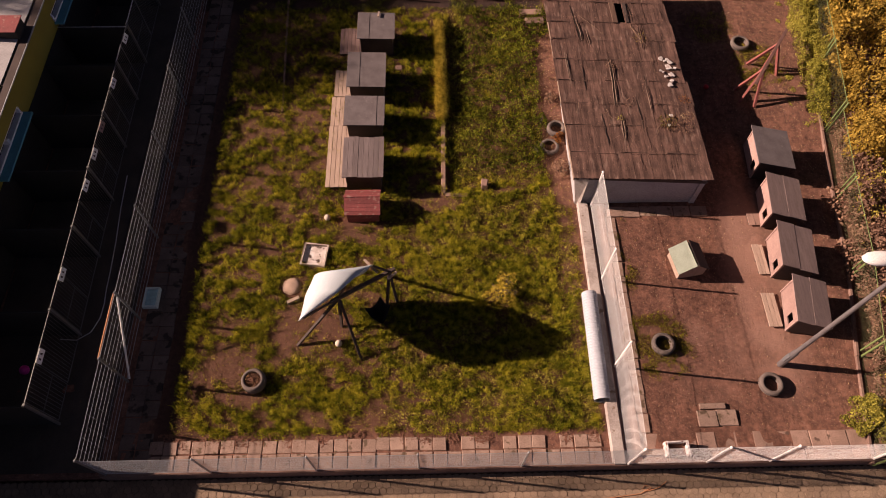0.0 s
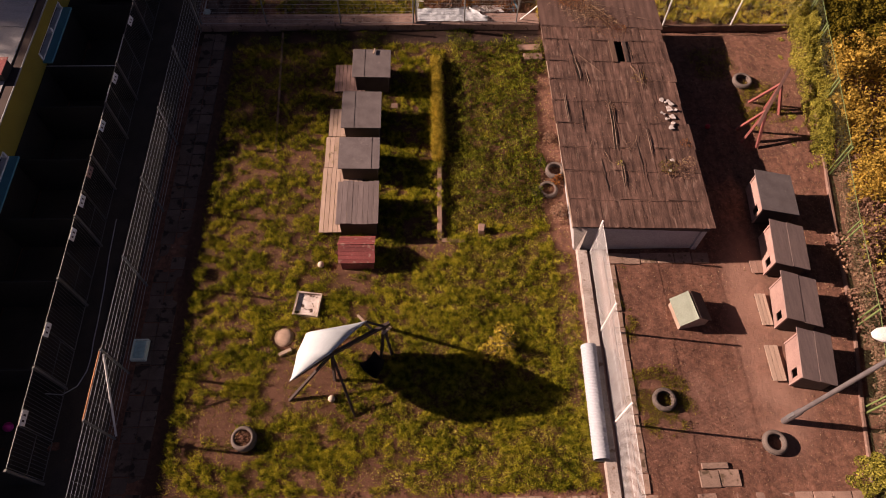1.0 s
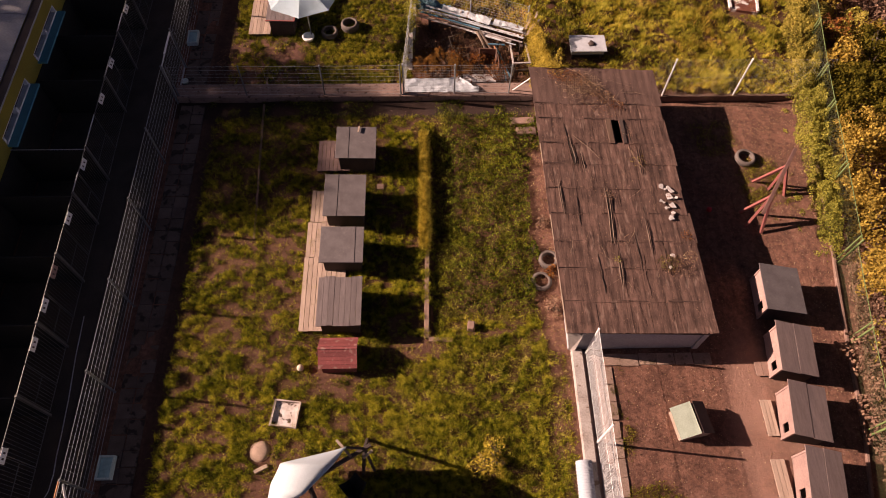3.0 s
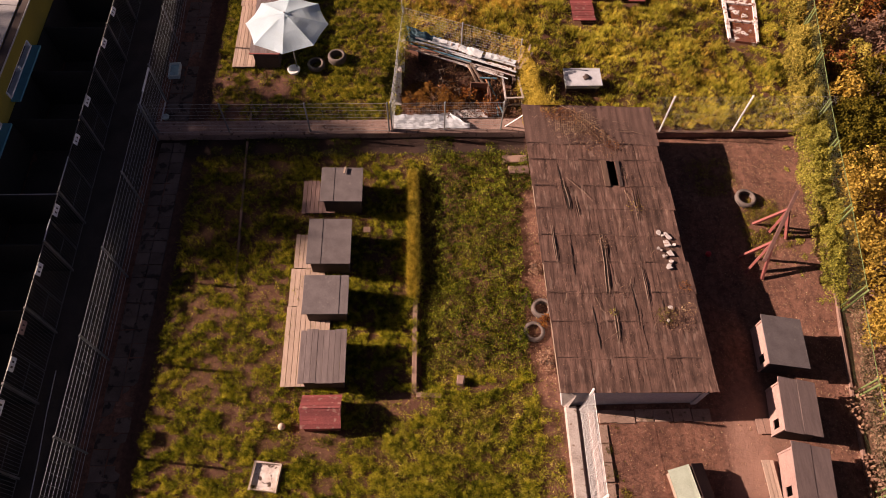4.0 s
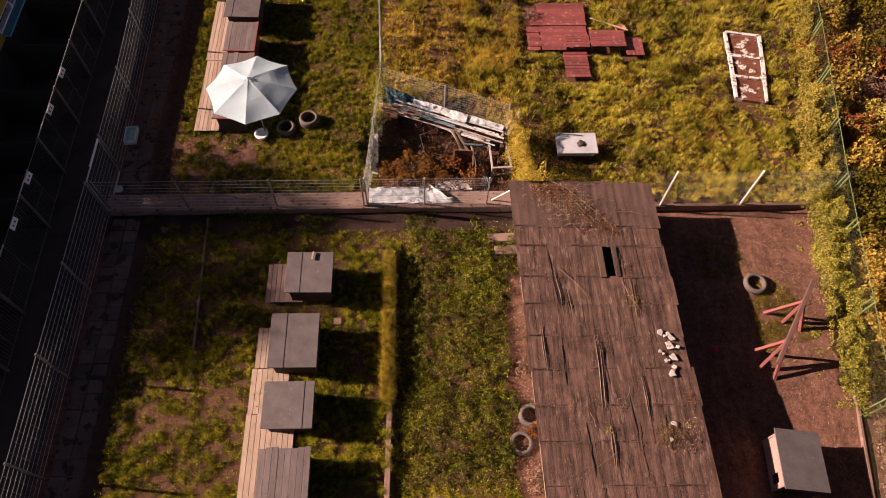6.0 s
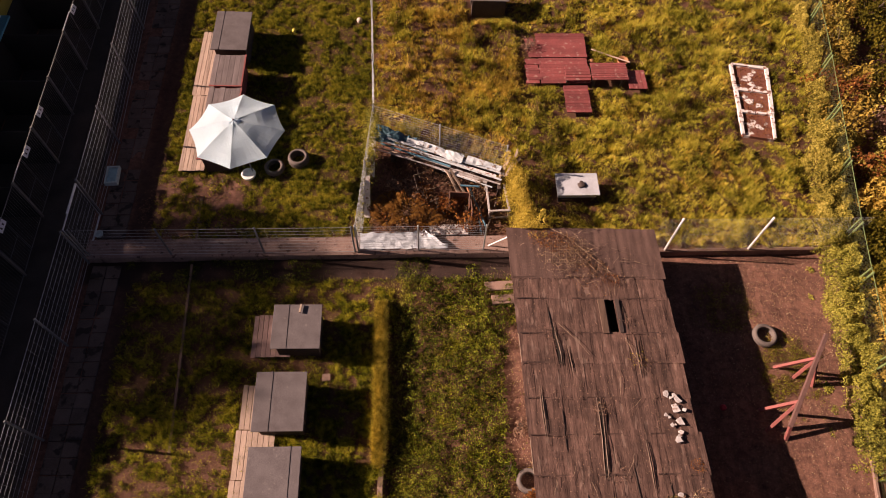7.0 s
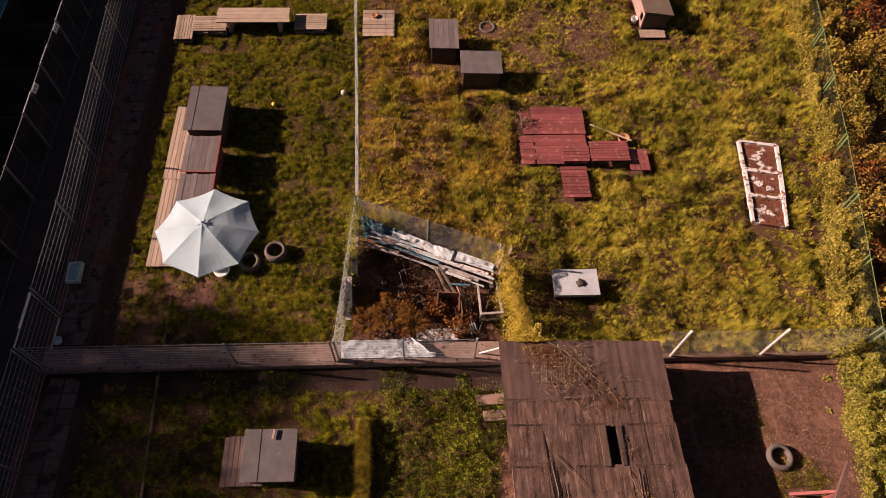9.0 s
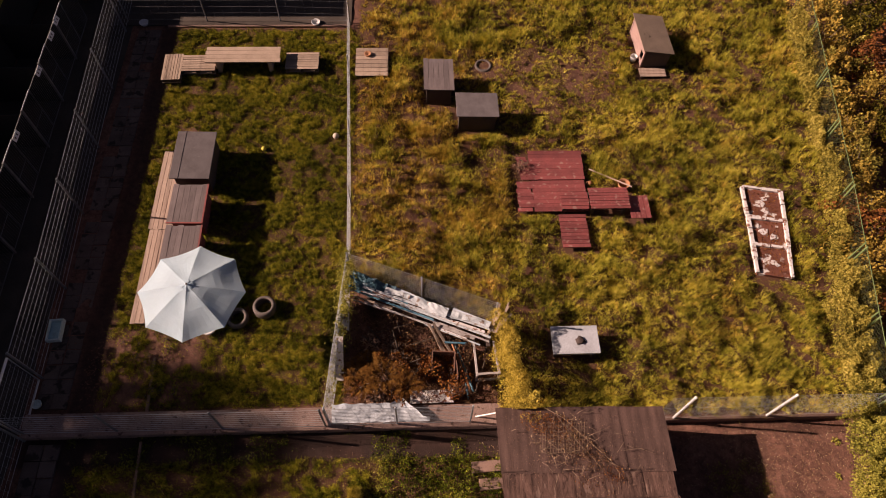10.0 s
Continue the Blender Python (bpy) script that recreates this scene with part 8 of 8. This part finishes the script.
# ---- unseen trees added beyond the building to shade the lawn ----
def shade_tree(x, y, top, r, n):
    t = tagged(empty("tree", pose(x, y, 0)), "unseen tall autumn tree added to shade the lawn", "tree")
    part("trunk", tube([(0, 0, -0.2), (0.1, 0, top * 0.3), (0, 0.1, top * 0.6), (0, 0, top * 0.95)], [0.3, 0.24, 0.15, 0.03], 9), TREE_BARK, t)
    for k in range(16):
        z = top * (0.5 + 0.028 * k)
        a = k * 2.4
        L = r * (1.05 - 0.04 * k)
        part("limb", tube([(0, 0, z), (L * 0.5 * math.cos(a), L * 0.5 * math.sin(a), z + 0.5), (L * math.cos(a), L * math.sin(a), z + 1.0)], [0.07, 0.045, 0.015], 5), TREE_BARK, t)
    c = rng.normal(0, 1, (90, 3))
    c = c / np.linalg.norm(c, axis=1)[:, None] * rng.random(90)[:, None] ** 0.4 * np.array([r, r, r * 1.15]) + np.array([0, 0, top - r * 1.25])
    p = np.repeat(c, n // 90, 0) + rng.normal(0, 0.36, (n // 90 * 90, 3))
    leaf_object("crown", leaf_quads(p, rng.uniform(0.1, 0.2, len(p)), 0.9), AUTUMN_YELLOW, t)


shade_tree(-34.3, 22.1, 16.5, 2.6, 10800)
shade_tree(-33.0, 24.7, 15.6, 1.9, 6300)


# ---- dead growth on the pen's floor ----
def pen_floor():
    def m_(x, y):
        return (y < 24.7 - 0.4 * x) * 1.0
    x, y = scatter(22000, 0.05, 4.2, 21.25, 24.6, m_)
    n = len(x)
    z = ground_z(x, y) + 0.02 + 0.5 * smooth(field(x, y, 0.5, 2) * 0.6 + field(x, y, 0.2, 4) * 0.4, 0.25, 0.8) * rng.uniform(0.5, 1, n)
    stuff(leaf_object("leaf_heap", leaf_quads(np.stack([x, y, z], -1), rng.uniform(0.016, 0.05, n), 0.9), DARKHEAP), "dark rotting leaves and stalks in the scrap pen", "leaves")


pen_floor()


def clods():
    """Crumbs of soil over the slabs' edge and on the dug patch."""
    for n, x0, x1, y0, y1, mask in ((9000, -7.0, 4.5, 4.1, 4.5, lambda x, y: smooth(y, 3.9, 4.4) * smooth(field(x, y, 0.3, 33), 0.35, 0.7)), (3500, -7.0, -3.6, 21.3, 23.9, lambda x, y: blob(x, y, -5.4, 22.4, 1.7, 1.6) * smooth(field(x, y, 0.25, 6), 0.3, 0.7))):
        x, y = scatter(n, x0, x1, y0, y1, mask)
        k = len(x)
        size = rng.uniform(0.008, 0.04, k) * rng.uniform(0.5, 1.2, k)
        base = np.stack([x, y, np.maximum(ground_z(x, y), 0.02)], -1)
        tetra = np.array([(1, 0, -0.1), (-0.6, 0.8, -0.1), (-0.6, -0.8, -0.1), (0, 0, 0.8)])
        v = base[:, None] + tetra[None] * size[:, None, None] * (1 + rng.uniform(-0.4, 0.4, (k, 4, 1)))
        idx = np.arange(k)[:, None, None] * 4 + np.array([(0, 1, 3), (1, 2, 3), (2, 0, 3)])[None]
        stuff(triangles("soil_crumbs", v.reshape(-1, 3), SOIL, idx.reshape(-1, 3)), "loose crumbs of reddish soil", "soil")


clods()


def bed_litter():
    n = 2600
    u, v = rng.random(n), rng.random(n)
    x = 12.3 + 0.32 * v + u * (1.0 + 0.23 * v)
    y = 25.05 + 3.1 * v - 0.2 * u
    keep = rng.random(n) < 0.25 + 0.8 * field(x, y, 0.3, 5)
    x, y = x[keep], y[keep]
    stuff(leaf_object("fallen_leaves", leaf_quads(np.stack([x, y, 0.105 + rng.uniform(0, 0.03, len(x))], -1), rng.uniform(0.02, 0.05, len(x)), 0.5), AUTUMN_RED), "russet leaves lying in the white frame", "leaves")


a_, r_ = rng.uniform(0, 6.28, 420), 0.2 * np.sqrt(rng.random(420))
stuff(leaf_object("dead_leaves", leaf_quads(np.stack([-4.7 + r_ * np.cos(a_), 5.82 + r_ * np.sin(a_), rng.uniform(0.26, 0.33, 420)], -1), rng.uniform(0.015, 0.05, 420), 0.9), DARKHEAP), "dry dark stalks in an old tyre", "leaves")
bed_litter()
for x, y, r in ((12.98, 27.55, 0.22), (13.15, 27.3, 0.16), (13.2, 27.75, 0.12), (12.85, 26.5, 0.2), (13.1, 26.3, 0.17), (12.75, 26.75, 0.1), (12.85, 25.4, 0.15), (13.0, 25.3, 0.1), (12.6, 25.45, 0.07)):
    single("rubble", shard(r), CHIPPED, pose(x, y, 0.1, 0, 0, random.uniform(0, 360)), "flat white plaster piece lying in the framed bed", "rubble", "bed rubble")


# ---- low scrub behind the fence ----
def scrub():
    n = 80000
    y = rng.uniform(4.2, 14.5, n)
    off = rng.uniform(0.15, 5.0, n)
    x = fence_x(y) + off
    keep = rng.random(n) < 0.5 + 0.7 * field(x, y, 0.6, 2)
    x, y = x[keep], y[keep]
    k = len(x)
    z = 0.02 + 0.75 * field(x, y, 0.6, 6) * (0.6 + 0.6 * field(x, y, 0.2, 3)) * (1 - 0.6 * rng.random(k) ** 2)
    stuff(leaf_object("undergrowth", leaf_quads(np.stack([x, y, z], -1), rng.uniform(0.035, 0.09, k), 0.7), AUTUMN_BROWN), "dull reddish brown undergrowth behind the green fence", "undergrowth")

    for y0, y1, mat, m, tall, lab in ((12.6, 19.2, AUTUMN_YELLOW, 38000, 1.5, "golden autumn growth behind the green fence"), (18.6, 23.2, DARKGREEN, 30000, 1.1, "dark green growth behind the hedge"), (5.0, 13.0, IVY_YELLOW, 9000, 0.9, "yellow-green tufts among the brown undergrowth"), (23.0, 37.0, IVY_YELLOW, 30000, 0.9, "golden green growth behind the meadow's fence")):
        y = rng.uniform(y0, y1, m)
        x = fence_x(y) + rng.uniform(0.2, 5.2 if y0 < 23 else 2.2, m)
        patchy = field(x, y, 0.9, y0) * 0.6 + field(x, y, 0.3, 4) * 0.4
        keep = rng.random(m) < smooth(patchy, 0.4 if m > 9500 else 0.55, 0.65)
        x, y, patchy = x[keep], y[keep], patchy[keep]
        k = len(x)
        z = 0.05 + tall * smooth(patchy, 0.3, 0.85) * (1 - 0.6 * rng.random(k) ** 2)
        stuff(leaf_object("undergrowth", leaf_quads(np.stack([x, y, z], -1), rng.uniform(0.05, 0.1, k), 0.7), mat), lab, "undergrowth")


scrub()


# ---- street pavers ----
def hexagon(bm, cx, cy, z, outline):
    lo, mid, hi = [[bm.verts.new((cx + x, cy + y, z + dz)) for x, y in outline(f)] for f, dz in ((0.97, -0.05), (0.97, -0.007), (0.9, 0))]
    for a, b in ((lo, mid), (mid, hi)):
        for k in range(6):
            j = (k + 1) % 6
            bm.faces.new((a[k], b[k], b[j], a[j]))
    bm.faces.new(hi[::-1])


def pavers():
    path = tagged(empty("road_paving"), "hexagonal interlocking concrete pavers of the street", "pavement", kind="structure")
    w, h, d = 0.185, 0.205, 0.152

    def outline(f):
        return [(0, 0.5 * h * f), (0.5 * w * f, 0.25 * h * f), (0.5 * w * f, -0.25 * h * f), (0, -0.5 * h * f), (-0.5 * w * f, -0.25 * h * f), (-0.5 * w * f, 0.25 * h * f)]

    bm = bmesh.new()
    hexagon(bm, 0, 0, 0, outline)
    me = bpy.data.meshes.new("paver")
    bm.to_mesh(me)
    bm.free()
    me.materials.append(PAVER)
    near, rest = 0, []
    for j in range(18):
        y = 3.36 - j * d
        n = round(24.0 / w)
        for i in range(n):
            x = -12 + (i + (0.5 if j % 2 else 0)) * w
            if j < 4 and -6.4 < x < 11.0 and near < 300:
                ob = new("paver", me)
                ob.parent = path
                ob.matrix_basis = pose(x, y, -0.3 + random.uniform(-0.006, 0.006), random.uniform(-1, 1), random.uniform(-1, 1), random.uniform(-1, 1))
                near += 1
            else:
                rest.append((x, y))
    bm = bmesh.new()
    for x, y in rest:
        hexagon(bm, x, y, -0.3 + random.uniform(-0.006, 0.006), outline)
    tagged(part("paver_field", bm, PAVER, path), kind="stuff")
    tagged(mesh_object("hose", tube([(5.9, 3.14, -0.27), (5.7, 3.0, -0.28), (5.4, 2.92, -0.28), (5.25, 2.97, -0.28), (5.35, 3.06, -0.28), (5.5, 3.0, -0.27), (5.2, 2.86, -0.28), (4.2, 2.75, -0.28), (2.5, 2.66, -0.28)], 0.012), TERRACOTTA), "thin reddish hose lying on the pavers", "hose")


pavers()
